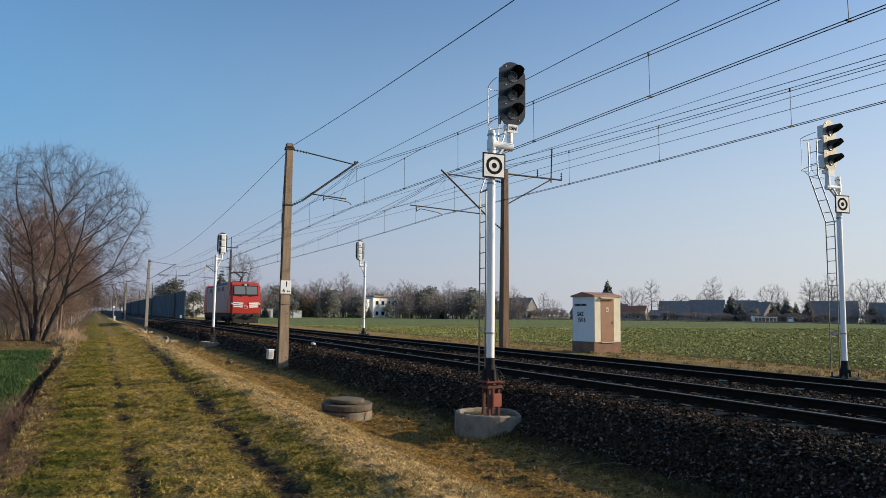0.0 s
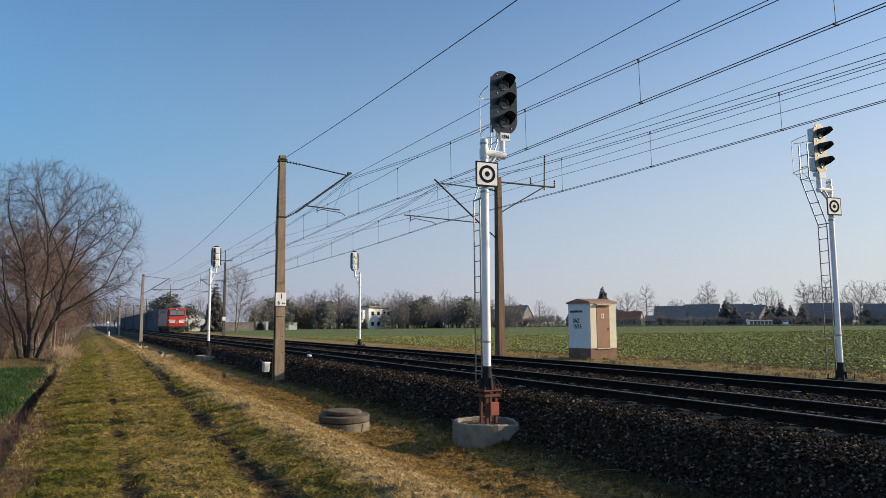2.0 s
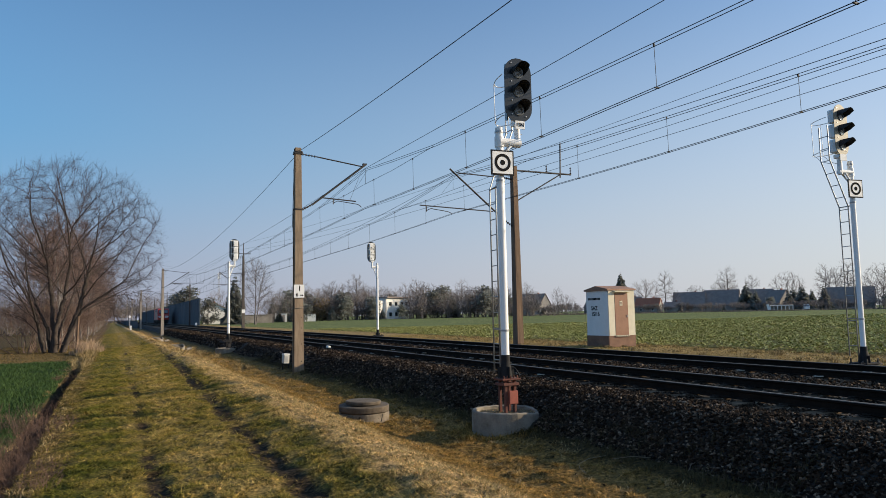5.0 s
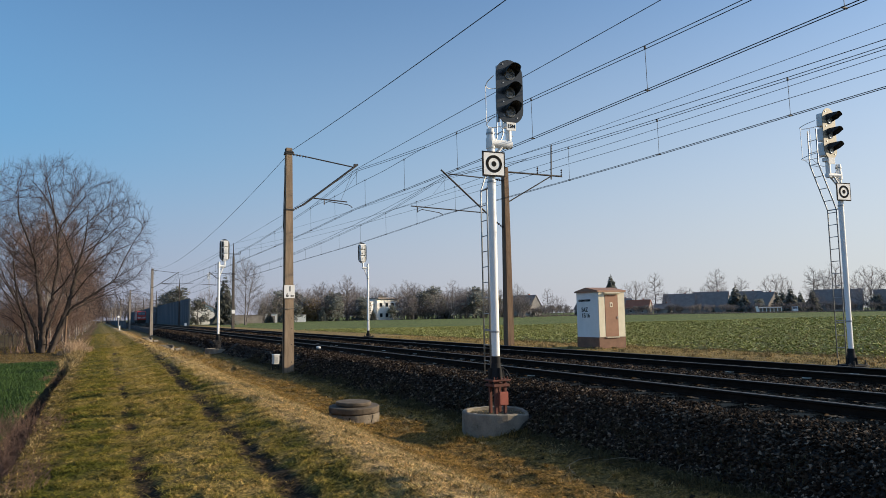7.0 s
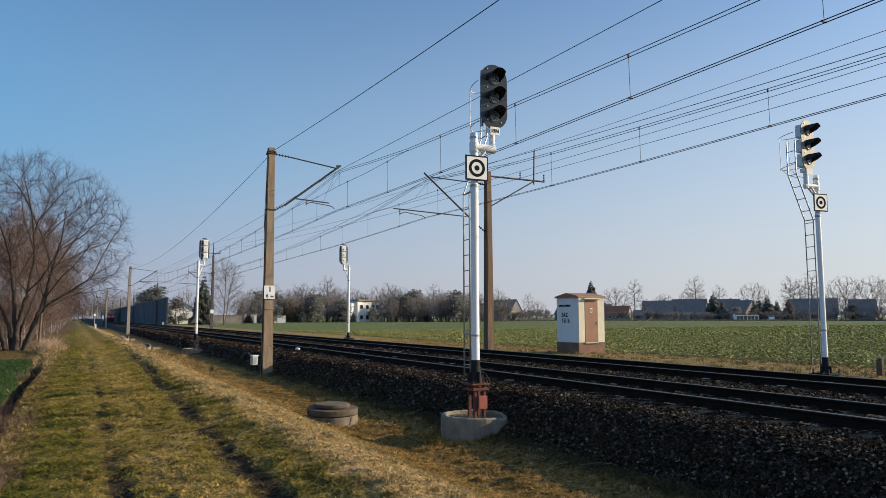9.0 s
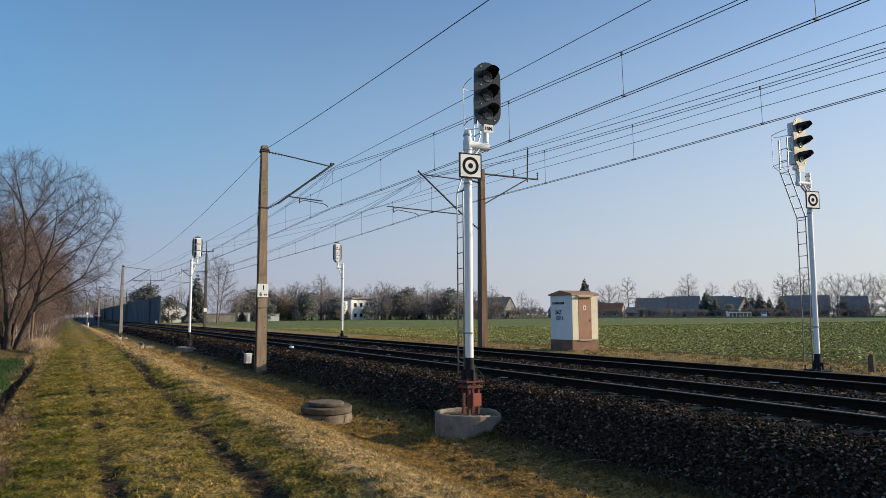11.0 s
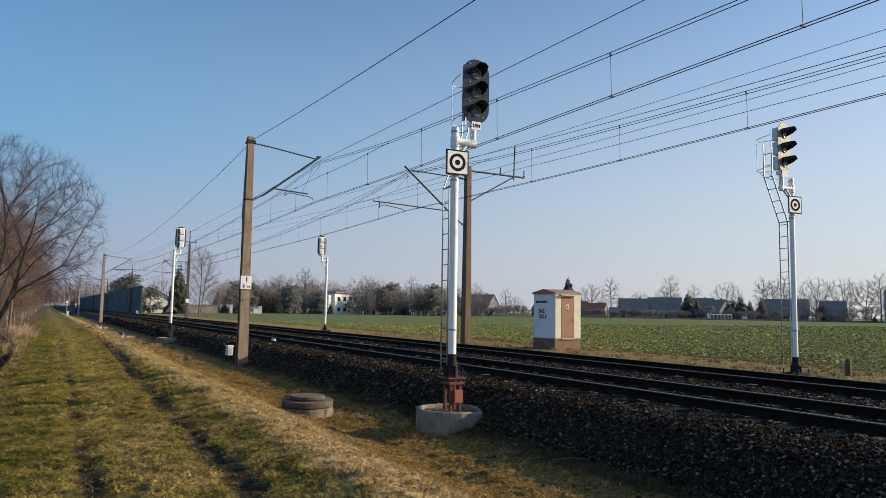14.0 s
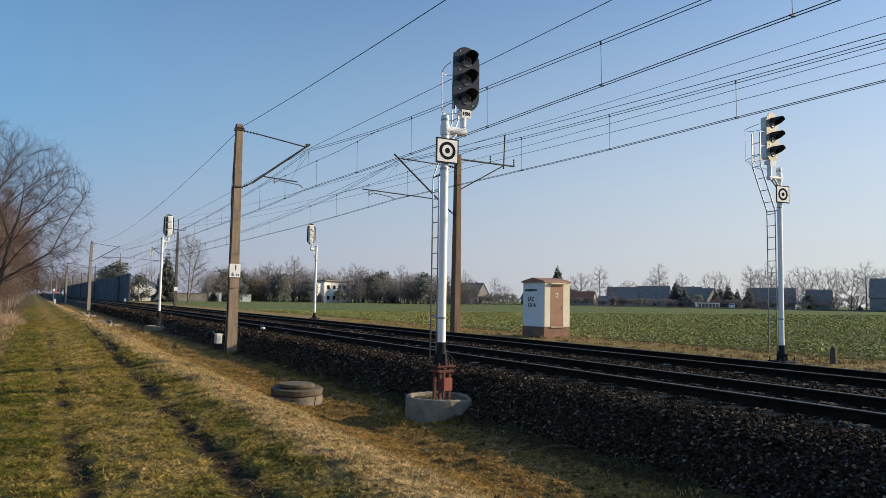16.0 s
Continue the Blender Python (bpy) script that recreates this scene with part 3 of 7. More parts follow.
def near_mast(y, plate=False):
    x = 6.5 if y < 60 else 6.1
    over = 6.5 - x
    z = land_at(x, y) - 0.3
    t = thing("catenary_mast", pose(x, y, z), "tapered brown concrete catenary mast with a bracket arm" + (" and number plate" if plate else ""), "catenary mast", "catenary masts by the path")
    H = 8.15 - z
    part("pole", mast_outline(bmesh.new(), 0.40, 0.25, H, 0.32, 0.22), M_POLECON if y < 60 else M_POLEGREY, t)
    top = 7.92 - z
    part("earth_cable", tube(bmesh.new(), [(-0.135, -0.06, H - 0.05), (-0.17, -0.07, H - 0.9), (-0.165, -0.06, H - 2.2), (-0.2, -0.07, H - 3.0), (-0.19, -0.06, H - 5.5), (-0.212, -0.06, 0.3)], 0.014, 5), M_BLACK, t)
    part("top_band", box(bmesh.new(), (0.30, 0.27, 0.06), (0, 0, H - 0.16), bevel=0.008), M_DARKSTEEL, t)
    tip = (2.82 + over, 0, 7.72 - z)
    part("insulator", insulator(bmesh.new(), (0.16, 0, top), (0.75, 0, top - 0.06)), M_PORCELAIN, t)
    part("stay_rod", rod(bmesh.new(), (0.75, 0, top - 0.06), (tip[0] - 0.2, 0, tip[2] - 0.12), 0.026), M_DARKSTEEL, t)
    part("insulator", insulator(bmesh.new(), (0.16, 0, 5.72 - z), (0.62, 0, 5.98 - z)), M_PORCELAIN, t)
    bm = rod(bmesh.new(), (0.6, 0, 5.97 - z), tip, 0.04)
    box(bm, (0.1, 0.1, 0.12), (tip[0] - 0.12, 0, tip[2] - 0.05), bevel=0.01)
    part("bracket_arm", bm, M_DARKSTEEL, t)
    bm = rod(bmesh.new(), (0.95, 0, 6.24 - z), (2.35, 0, 6.16 - z), 0.024)
    rod(bm, (1.42, 0, 6.22 - z), (1.42, 0, 6.0 - z), 0.02)
    tube(bm, [(1.42, 0, 6.05 - z), (1.6, 0, 6.14 - z), (2.4, 0, 6.05 - z), (2.52, 0, 6.0 - z), (2.58, 0, 5.93 - z)], 0.016)
    rod(bm, (2.1, 0, 6.18 - z), (2.62, 0, 7.45 - z), 0.006, n=5)
    part("steady_arm", bm, M_DARKSTEEL, t)
    for zz in (top, 5.72 - z):
        part("clamp_band", box(bmesh.new(), (0.33, 0.29, 0.06), (0, 0, zz), bevel=0.01), M_DARKSTEEL, t)
    part("earth_strap", tube(bmesh.new(), [(-0.215, -0.10, 0.3), (-0.18, -0.10, 4.0 - z), (-0.23, -0.1, 5.2 - z), (-0.15, -0.10, 7.9 - z)], 0.011), M_DARKSTEEL, t)
    bm = box(bmesh.new(), (0.14, 0.14, 0.10), (0.13, 0, H - 0.18), bevel=0.02)
    part("wire_clamp", bm, M_DARKSTEEL, t)
    if plate:
        pl = part("number_plate", box(bmesh.new(), (0.40, 0.014, 0.50), (0, -0.182, 2.56 - z), bevel=0.004), M_WHITE, t, "white enamel number plate")
        for txt, sz, px, pz in (("1", 0.27, 0.02, 0.10), ("6", 0.19, -0.08, -0.14)):
            letters(txt, sz, pose(px, -0.192, 2.56 - z + pz, 90, 0, 0), M_INK, pl, "numeral")
        for k in range(2):
            part("small_mark", box(bmesh.new(), (0.045, 0.003, 0.06), (0.07 + 0.065 * k, -0.191, 2.40 - z)), M_INK, pl)
        part("tie_band", tube(bmesh.new(), [(-0.2, -0.17, 1.90 - z), (0, -0.176, 1.92 - z), (0.2, -0.17, 1.95 - z), (0.2, 0.17, 1.93 - z), (-0.2, 0.17, 1.91 - z), (-0.2, -0.17, 1.90 - z)], 0.012, 5), M_CONCRETE, t, "pale wire band round the pole")
        for pz in (0.1, 0.75, 1.35, 1.75):
            part("bolt_hole", rod(bmesh.new(), (0.09, -0.163 + 0.05 * (pz + 0.6) / H, pz + 0.6), (0.09, -0.14, pz + 0.6), 0.02), M_BLACK, t)
    return t


def tall_mast(y, wide, top, arm, plate):
    """The taller masts further along, with the feeder arm high up."""
    x = 16.25
    z = land_at(x, y) - 0.3
    t = thing("catenary_mast", pose(x, y, z), "tall dark catenary mast with a feeder arm at its top", "catenary mast", "catenary masts by the field")
    part("pole", mast_outline(bmesh.new(), 0.38, 0.24, arm - 0.3 - z, 0.40, 0.26), M_POLEDARK, t)
    part("top_post", rod(bmesh.new(), (0, 0, arm - 0.6 - z), (0, 0, top - z), 0.07, 0.045, 8), M_DARKSTEEL, t)
    bm = rod(bmesh.new(), (wide[0], 0, arm - z), (wide[1], 0, arm - z), 0.055, n=6)
    part("crossarm", bm, M_DARKSTEEL, t)
    for px in (wide[0], wide[1]):
        part("insulator", insulator(bmesh.new(), (px, 0, arm - z), (px, 0, arm + 0.45 - z), 3, 0.07), M_PORCELAIN, t)
    tip = (-3.05, 0, 7.68 - z)
    for zz in (7.25, 7.45, 7.65):
        part("clamp_band", box(bmesh.new(), (0.44, 0.46, 0.07), (0, 0, zz - z), bevel=0.01), M_DARKSTEEL, t)
    part("insulator", insulator(bmesh.new(), (-0.17, 0, 7.52 - z), (-0.62, 0, 7.56 - z)), M_PORCELAIN, t)
    part("stay_rod", rod(bmesh.new(), (-0.62, 0, 7.56 - z), (tip[0] + 0.2, 0, tip[2] - 0.05), 0.03), M_DARKSTEEL, t)
    part("insulator", insulator(bmesh.new(), (-0.17, 0, 5.40 - z), (-0.6, 0, 5.70 - z)), M_PORCELAIN, t)
    part("bracket_arm", rod(bmesh.new(), (-0.58, 0, 5.69 - z), (tip[0] - 0.12, 0, tip[2] + 0.1), 0.045), M_DARKSTEEL, t)
    bm = rod(bmesh.new(), (-1.1, 0, 6.02 - z), (-4.2, 0, 6.14 - z), 0.028)
    part("steady_arm", bm, M_DARKSTEEL, t)
    if plate:
        part("number_plate", box(bmesh.new(), (0.42, 0.014, 0.50), (0, -0.215, 2.45 - z), bevel=0.004), M_WHITE, t, "small white number plate")
    return t


def far_mast(y, x=16.25):
    z = land_at(x, y) - 0.3
    t = thing("catenary_mast", pose(x, y, z), "dark weathered catenary mast with bracket and feeder crossarm", "catenary mast", "catenary masts by the field")
    part("pole", mast_outline(bmesh.new(), 0.34, 0.24, 8.12 - z, 0.40, 0.26), M_POLEWOOD, t)
    tip = (-3.05, 0, 7.68 - z)
    part("insulator", insulator(bmesh.new(), (-0.15, 0, 7.52 - z), (-0.62, 0, 7.56 - z)), M_PORCELAIN, t)
    part("stay_rod", rod(bmesh.new(), (-0.62, 0, 7.56 - z), (tip[0] + 0.2, 0, tip[2] - 0.05), 0.026), M_DARKSTEEL, t)
    part("insulator", insulator(bmesh.new(), (-0.15, 0, 5.40 - z), (-0.6, 0, 5.70 - z)), M_PORCELAIN, t)
    part("bracket_arm", rod(bmesh.new(), (-0.58, 0, 5.69 - z), (tip[0] - 0.12, 0, tip[2] + 0.1), 0.04), M_DARKSTEEL, t)
    bm = rod(bmesh.new(), (-1.1, 0, 6.02 - z), (-4.6, 0, 6.14 - z), 0.024)
    rod(bm, (-4.3, 0, 6.13 - z), (-4.3, 0, 5.88 - z), 0.02)
    tube(bm, [(-4.3, 0, 5.92 - z), (-4.1, 0, 6.02 - z), (-3.3, 0, 5.92 - z), (-3.15, 0, 5.86 - z), (-3.12, 0, 5.80 - z)], 0.016)
    part("steady_arm", bm, M_DARKSTEEL, t)
    bm = rod(bmesh.new(), (0.1, 0, 7.93 - z), (3.1, 0, 7.93 - z), 0.04)
    rod(bm, (-0.1, 0, 6.42 - z), (2.5, 0, 7.9 - z), 0.028)
    rod(bm, (2.5, 0, 7.75 - z), (2.55, 0, 9.35 - z), 0.032)
    part("crossarm", bm, M_DARKSTEEL, t)
    for px in (1.75, 3.08):
        part("insulator", insulator(bmesh.new(), (px, 0, 7.95 - z), (px, 0, 8.28 - z), 3, 0.05), M_PORCELAIN, t)
    part("insulator", insulator(bmesh.new(), (2.55, 0, 9.0 - z), (2.56, 0, 9.42 - z), 3, 0.045), M_PORCELAIN, t)
    return t


for y in MASTS:
    near_mast(y, plate=abs(y - 27) < 1)
    if y < 60:
        far_mast(y)
    elif y < 110:
        tall_mast(y, (-0.9, 0.9), 11.7, 10.25, True)
    else:
        tall_mast(y, (-3.6, 2.9), 10.6, 9.65, False)


def from_mast(y):
    """Metres to the nearest mast along the line."""
    k = (y - 27.0) % SPAN
    return min(k, SPAN - k)


def messenger_z(y):
    return float(np.interp(from_mast(y), [0, 3, 6.7, 8.8, 12.6, 16.6, 19.3, 27, 35.75], [7.47, 7.22, 6.95, 6.87, 6.74, 6.62, 6.55, 6.42, 6.37]))


def contact_z(y):
    return 5.775 + 0.15 * max(0, 1 - from_mast(y) / 13.0) ** 1.5


def feeder_z(top, sag):
    return lambda y: top - sag * (1 - (1 - from_mast(y) / 35.75) ** 2)


def line_wire(name, label, xs, r, zfun, group, y0=-44.0, y1=455.0, n=6):
    ys = sorted(set(list(np.arange(y0, 60, 1.5)) + list(np.arange(60, y1, 5.5)) + [m + d for m in MASTS for d in (-6.7, -3, 0, 3, 6.7) if y0 < m + d < y1]))
    ob = part(name, tube(bmesh.new(), [(xs(y), y, zfun(y)) for y in ys], r, n), M_WIRE)
    return tagged(ob, label, "overhead wire", group)


def stagger(x0, sign):
    return lambda y: x0 + 0.03 + sign * 0.02 * (2 * abs(2 * ((((y - 27.0) / SPAN) / 2) % 1.0) - 1) - 1)


for x0, sign, dz in ((9.27, -1, 0.0), (13.22, -1, -0.06)):
    cx = stagger(x0, sign)
    for off in (-0.05, 0.05):
        line_wire("contact_wire", "one of a pair of dark copper contact wires", lambda y, o=off: cx(y) + o, 0.0078, lambda y: contact_z(y) + dz, "contact wires")
        line_wire("messenger_wire", "one of a pair of sagging messenger wires above the contact wires", lambda y, o=off: x0 - 0.4 * o, 0.0075, lambda y, o=off: messenger_z(y) + dz * 1.6 * min(1.0, from_mast(y) / 9.0) + 0.5 * o, "messenger wires")
    line_wire("return_wire", "single straight dark wire from bracket to bracket", lambda y: x0 + 0.02, 0.0078, feeder_z(7.55, 0.25) if dz == 0 else feeder_z(7.5, 1.12), "line wires")
    for m in MASTS[:4]:
        bm = tube(bmesh.new(), [(x0, m + d, zz + dz * 0.4) for d, zz in ((-6.7, 6.94), (-3, 6.87), (0, 6.9), (3, 6.87), (6.7, 6.94))], 0.008, 5)
        rod(bm, (x0, m, 7.47), (x0, m, 6.9), 0.006, n=5)
        rod(bm, (x0 - 0.1, m + 0.9, 6.88), (x0, m - 0.2, 7.4), 0.005, n=5)
        tagged(part("stitch_wire", bm, M_WIRE), "short stitch wire hung under the messenger at a mast", "overhead wire", "stitch wires")
    for k in range(-16, 82):
        y = 26.0 + k * SPAN / 18.0
        d = from_mast(y)
        zt, zb = (6.9 if d < 6.7 else messenger_z(y)) + dz * 1.6 * min(1.0, d / 9.0), contact_z(y) + dz
        bm = rod(bmesh.new(), (x0, y, zt), (cx(y), y, zb), 0.0055, n=5)
        box(bm, (0.03, 0.03, 0.06), (x0, y, zt - 0.01))
        box(bm, (0.11, 0.025, 0.025), (cx(y), y, zb))
        tagged(part("dropper", bm, M_WIRE), "thin vertical dropper between messenger and contact wire", "dropper", "droppers")

line_wire("earth_wire", "single wire along the mast tops", lambda y: 6.63, 0.0095, feeder_z(8.08, 1.02), "line wires")
def feeder(first, high, later, sag):
    """From the low crossarm to the arms of the taller masts beyond."""
    def height(y):
        u = from_mast(y) / 35.75
        return float(np.interp(y, [27.0, 98.5, 170.0], [first, high, later])) - sag * (1 - (1 - u) ** 2)
    return height


def drift(a, b, c):
    return lambda y: float(np.interp(y, [27.0, 98.5, 170.0], [a, b, c]))


line_wire("feeder_wire", "thin grey feeder wire on the crossarm", drift(18.0, 15.35, 12.65), 0.008, feeder(8.3, 10.7, 10.1, 0.40), "line wires")
line_wire("feeder_wire", "single feeder wire on the crossarm", drift(19.33, 17.15, 19.15), 0.009, feeder(8.42, 10.7, 10.1, 0.46), "line wires")
line_wire("feeder_wire", "thin grey feeder wire on the upright", drift(18.8, 16.25, 16.25), 0.008, feeder(9.42, 11.7, 10.6, 0.38), "line wires")


# ---- colour-light signals ----
# lens base raised to grey, painting in the sky it reflects
M_LENS, _nt, _p = nodes_of("sky_sheen_lens")
_p.inputs["Base Color"].default_value = (0.14, 0.15, 0.16, 1)
_p.inputs["Roughness"].default_value = 0.06
M_BOARD = surface("signal_board_black", (0.016, 0.018, 0.021), (0.030, 0.033, 0.038), 0.30, 0, 4, 50, 0.03)
# black board of the field signal, low sun's sheen put into a beige base
M_BOARDSHEEN = surface("board_sun_sheen", (0.20, 0.185, 0.148), (0.29, 0.265, 0.212), 0.6, 0, 3, 40, 0.05)
M_HOOD = surface("matt_black_hood", (0.010, 0.011, 0.013), (0.026, 0.028, 0.032), 0.7, 0, 4, 50, 0.05)
M_RUST = surface("red_oxide_paint", (0.065, 0.020, 0.014), (0.16, 0.045, 0.027), 0.75, 0, 5, 40, 0.2, spots=((0.06, 0.03, 0.02), 0.6))
# the stand's red made brighter, sunlight on the cable box painted in
M_SUNLITRED = surface("sunlit_box_red", (0.22, 0.055, 0.036), (0.34, 0.085, 0.055), 0.6, 0, 5, 40, 0.1, spots=((0.12, 0.05, 0.035), 0.66))
M_SOIL = surface("dark_soil", (0.03, 0.024, 0.015), (0.09, 0.075, 0.04), 0.95, 0, 8, 40, 0.5)
M_BOXWHITE = surface("white_case_paint", (0.74, 0.74, 0.72), (0.88, 0.88, 0.86), 0.5, 0, 3, 30, 0.05, spots=((0.3, 0.3, 0.29), 0.68))


def oblong(bm, w, h, y0, y1, n=12, mat=0):
    """An upright board with round ends."""
    r = w / 2
    pts = [(r * math.cos(a), h / 2 - r + r * math.sin(a)) for a in np.linspace(0, math.pi, n)]
    pts += [(r * math.cos(a), -h / 2 + r + r * math.sin(a)) for a in np.linspace(math.pi, 2 * math.pi, n)]
    return prism(bm, pts, y0, y1, mat)


def hood(bm, length=0.27, r=0.14):
    """A long visor, open below."""
    n = 11
    rows = []
    for y, cut, rr in ((0.0, 0.62 * math.pi, r), (-length * 0.55, 0.5 * math.pi, r * 1.0), (-length, 0.34 * math.pi, r * 0.98)):
        rows.append([(rr * math.sin(a), y, rr * math.cos(a)) for a in np.linspace(-cut, cut, n)])
    for k in (1.0, 0.95):
        vs = [[bm.verts.new((p[0] * k, p[1], p[2] * k)) for p in row] for row in rows]
        for i in range(2):
            for j in range(n - 1):
                f4 = (vs[i][j], vs[i][j + 1], vs[i + 1][j + 1], vs[i + 1][j])
                bm.faces.new(f4 if k == 1.0 else f4[::-1])
    return bm


def target_plate(t, z, y, k_size=1.0):
    pl = part("target_plate", box(bmesh.new(), (0.44 * k_size, 0.02, 0.44 * k_size), (0, y, z), bevel=0.004), M_BLACK, t, "square white plate with black border and ring")
    part("white_field", box(bmesh.new(), (0.385 * k_size, 0.004, 0.385 * k_size), (0, y - 0.012, z)), M_WHITE, pl)
    for r0, r1 in ((0.105 * k_size, 0.155 * k_size), (0.0, 0.047 * k_size)):
        bm = bmesh.new()
        n = 32
        o = [bm.verts.new((r1 * math.cos(2 * math.pi * k / n), y - 0.017, z + r1 * math.sin(2 * math.pi * k / n))) for k in range(n)]
        ob_ = [bm.verts.new(v.co + Vector((0, 0.003, 0))) for v in o]
        for k in range(n):
            bm.faces.new((o[k], o[(k + 1) % n], ob_[(k + 1) % n], ob_[k]))
        if r0:
            i = [bm.verts.new((r0 * math.cos(2 * math.pi * k / n), y - 0.017, z + r0 * math.sin(2 * math.pi * k / n))) for k in range(n)]
            for k in range(n):
                bm.faces.new((o[k], i[k], i[(k + 1) % n], o[(k + 1) % n]))
        else:
            bm.faces.new(o[::-1])
        part("black_ring" if r0 else "black_dot", bm, M_INK, pl)


def signal(x, y, foot, side, turn, label, full=True, text="", base_z=0.42, ladder_at=(0.0, 0.4), rad=0.075, reach=0.34, board=0.54, plate=1.0, head_turn=0.0):
    """side: +1 with the head to the right of its mast, seen from the front. foot: the mast's foot height."""
    t = thing("railway_signal", pose(x, y, 0, 0, 0, turn), label, "railway signal", "railway signals")
    zt = 5.08
    part("mast", rod(bmesh.new(), (0, 0, base_z + 0.28), (0, 0, zt), rad, n=16), M_WHITE, t)
    bm = rod(bmesh.new(), (0, 0, base_z), (0, 0, base_z + 0.3), 0.12 if rad > 0.07 else 0.145, 0.08, 16)
    rod(bm, (0, 0, base_z + 0.28), (0, 0, base_z + 0.4), 0.082, n=16)
    for a in (0, 90, 180, 270):
        box(bm, (0.12, 0.015, 0.2), (0.10 * math.cos(radians(a)), 0.10 * math.sin(radians(a)), base_z + 0.09), pose(0, 0, 0, 0, 0, a))
    part("mast_shoe", bm, M_BLACK, t, "black flared mast shoe")
    for zz in (1.25, 4.05, 4.75, 4.98):
        part("mast_clamp", rod(bmesh.new(), (0, 0, zz), (0, 0, zz + 0.035), rad + 0.011, n=16), M_GALV, t)
    hx = reach * side
    # the bracket that carries the head
    bm = rod(bmesh.new(), (-0.02 * side, -0.02, 4.80), (hx + 0.05 * side, -0.02, 4.80), 0.082 if rad > 0.07 else 0.06, n=16)
    rod(bm, (0, 0, 4.71), (0, 0, 4.90), rad + 0.016, n=16)
    rod(bm, (hx, -0.02, 4.74), (hx, -0.02, 5.24), 0.058, n=14)
    box(bm, (0.20, 0.16, 0.10), (hx, -0.02, 5.18), bevel=0.012)
    if not full:
        rod(bm, (0.02 * side, 0, 4.1), (hx, 0, 4.95), 0.03, n=10)
    else:
        rod(bm, (0.02 * side, 0.03, 4.55), (hx * 0.8, 0.03, 4.80), 0.022, n=8)
        rod(bm, (0.02 * side, -0.05, 4.50), (hx * 0.7, -0.05, 4.80), 0.022, n=8)
    part("bracket", bm, M_WHITE, t)
    # head
    zc = 5.81
    hd = part("signal_head", oblong(bmesh.new(), board, 1.26 if full else 1.38, -0.115, -0.10), M_BOARDSHEEN if rad < 0.07 else M_BOARD, t, "black oblong signal board, its sun sheen painted on in beige" if rad < 0.07 else "black oblong signal board")
    hd.matrix_basis = pose(hx, 0, zc, 0, 0, head_turn)
    for k in (-1, 0, 1):
        zz = 0.365 * k - 0.02
        lens = part("lens", lathe(bmesh.new(), [(0.0, 0.03), (0.05, 0.024), (0.085, 0.006), (0.1, 0.02), (0.11, 0.02), (0.115, 0.0)], 20), M_LENS, hd)
        lens.matrix_basis = pose(0, -0.116, zz, 90, 0, 0)
        hb = part("hood", hood(bmesh.new()), M_HOOD, hd)
        hb.location = (0, -0.115, zz + 0.01)
    for bx_, bz_ in ((-0.14, 0.53), (-0.14, 0.17), (-0.14, -0.2), (-0.14, -0.47), (0.15, -0.5)):
        part("bolt", rod(bmesh.new(), (bx_, -0.128, bz_), (bx_, -0.115, bz_), 0.013, n=8), M_GALV, hd)
    # lamp cases on the back
    for k in (-1, 0, 1):
        part("lamp_case", box(bmesh.new(), (0.27, 0.20, 0.325 if full else 0.33), (0.05 * side, 0.0, (0.365 if full else 0.40) * k - 0.02), bevel=0.02), M_BOXWHITE, hd)
        part("case_latch", box(bmesh.new(), (0.06, 0.02, 0.05), (0.08, 0.105, 0.365 * k - 0.05)), M_BLACK, hd)
    part("head_rib", box(bmesh.new(), (0.03, 0.06, 1.1), (-0.2 * side, 0.0, -0.02)), M_GALV, hd)
    if not full:
        for px in (-0.19, 0.21):
            part("cable_pipe", rod(bmesh.new(), (px, -0.03, -0.60), (px, -0.03, 0.50), 0.022, n=8), M_WHITE, hd)
        for pz in (-0.42, -0.02, 0.38):
            part("case_bracket", box(bmesh.new(), (0.46, 0.03, 0.05), (0, -0.05, pz + 0.19)), M_WHITE, hd)
        return t
    target_plate(t, 4.39, -0.10, plate)
    lb = part("label_plate", box(bmesh.new(), (0.20, 0.012, 0.16), (hx, -0.14, 5.13), bevel=0.003), M_WHITE, t)
    if text:
        letters(text, 0.095, pose(hx, -0.149, 5.13, 90, 0, 0), M_INK, lb)
    # ladder behind the mast, its side towards the mast, then leaning out behind the head
    ax, l0, l1 = ladder_at[0], ladder_at[1] - 0.13, ladder_at[1] + 0.13
    lad = part("ladder", bmesh.new(), M_GALV, t, "narrow galvanised ladder")
    bm = bmesh.new()
    for yy in (l0, l1):
        tube(bm, [(ax, yy, foot + 0.1), (ax, yy, 4.0), (ax + 0.42 * side, yy + 0.05, 5.15), (ax + 0.42 * side, yy + 0.05, 6.0)], 0.016, 6)
    for yy in (l0, l1):
        rod(bm, (0, 0.05, 1.28), (ax, yy, 1.28), 0.012, n=6)
        rod(bm, (0, 0.05, 4.0), (ax, yy, 4.0), 0.014, n=6)
    bm.to_mesh(lad.data)
    bm.free()
    zz = foot + 0.35
    while zz < 5.95:
        k = 0 if zz < 4.0 else min((zz - 4.0) / 1.15, 1)
        part("rung", rod(bmesh.new(), (ax + 0.42 * side * k, l0 + 0.05 * k, zz), (ax + 0.42 * side * k, l1 + 0.05 * k, zz), 0.010, n=6), M_GALV, lad)
        zz += 0.30
    for zz in (5.35, 6.15):
        hoop = [(hx + 0.26 * side * math.cos(a), 0.04 + 0.68 * math.sin(a), zz - 0.02 * math.sin(a)) for a in np.linspace(0, math.pi, 15)]
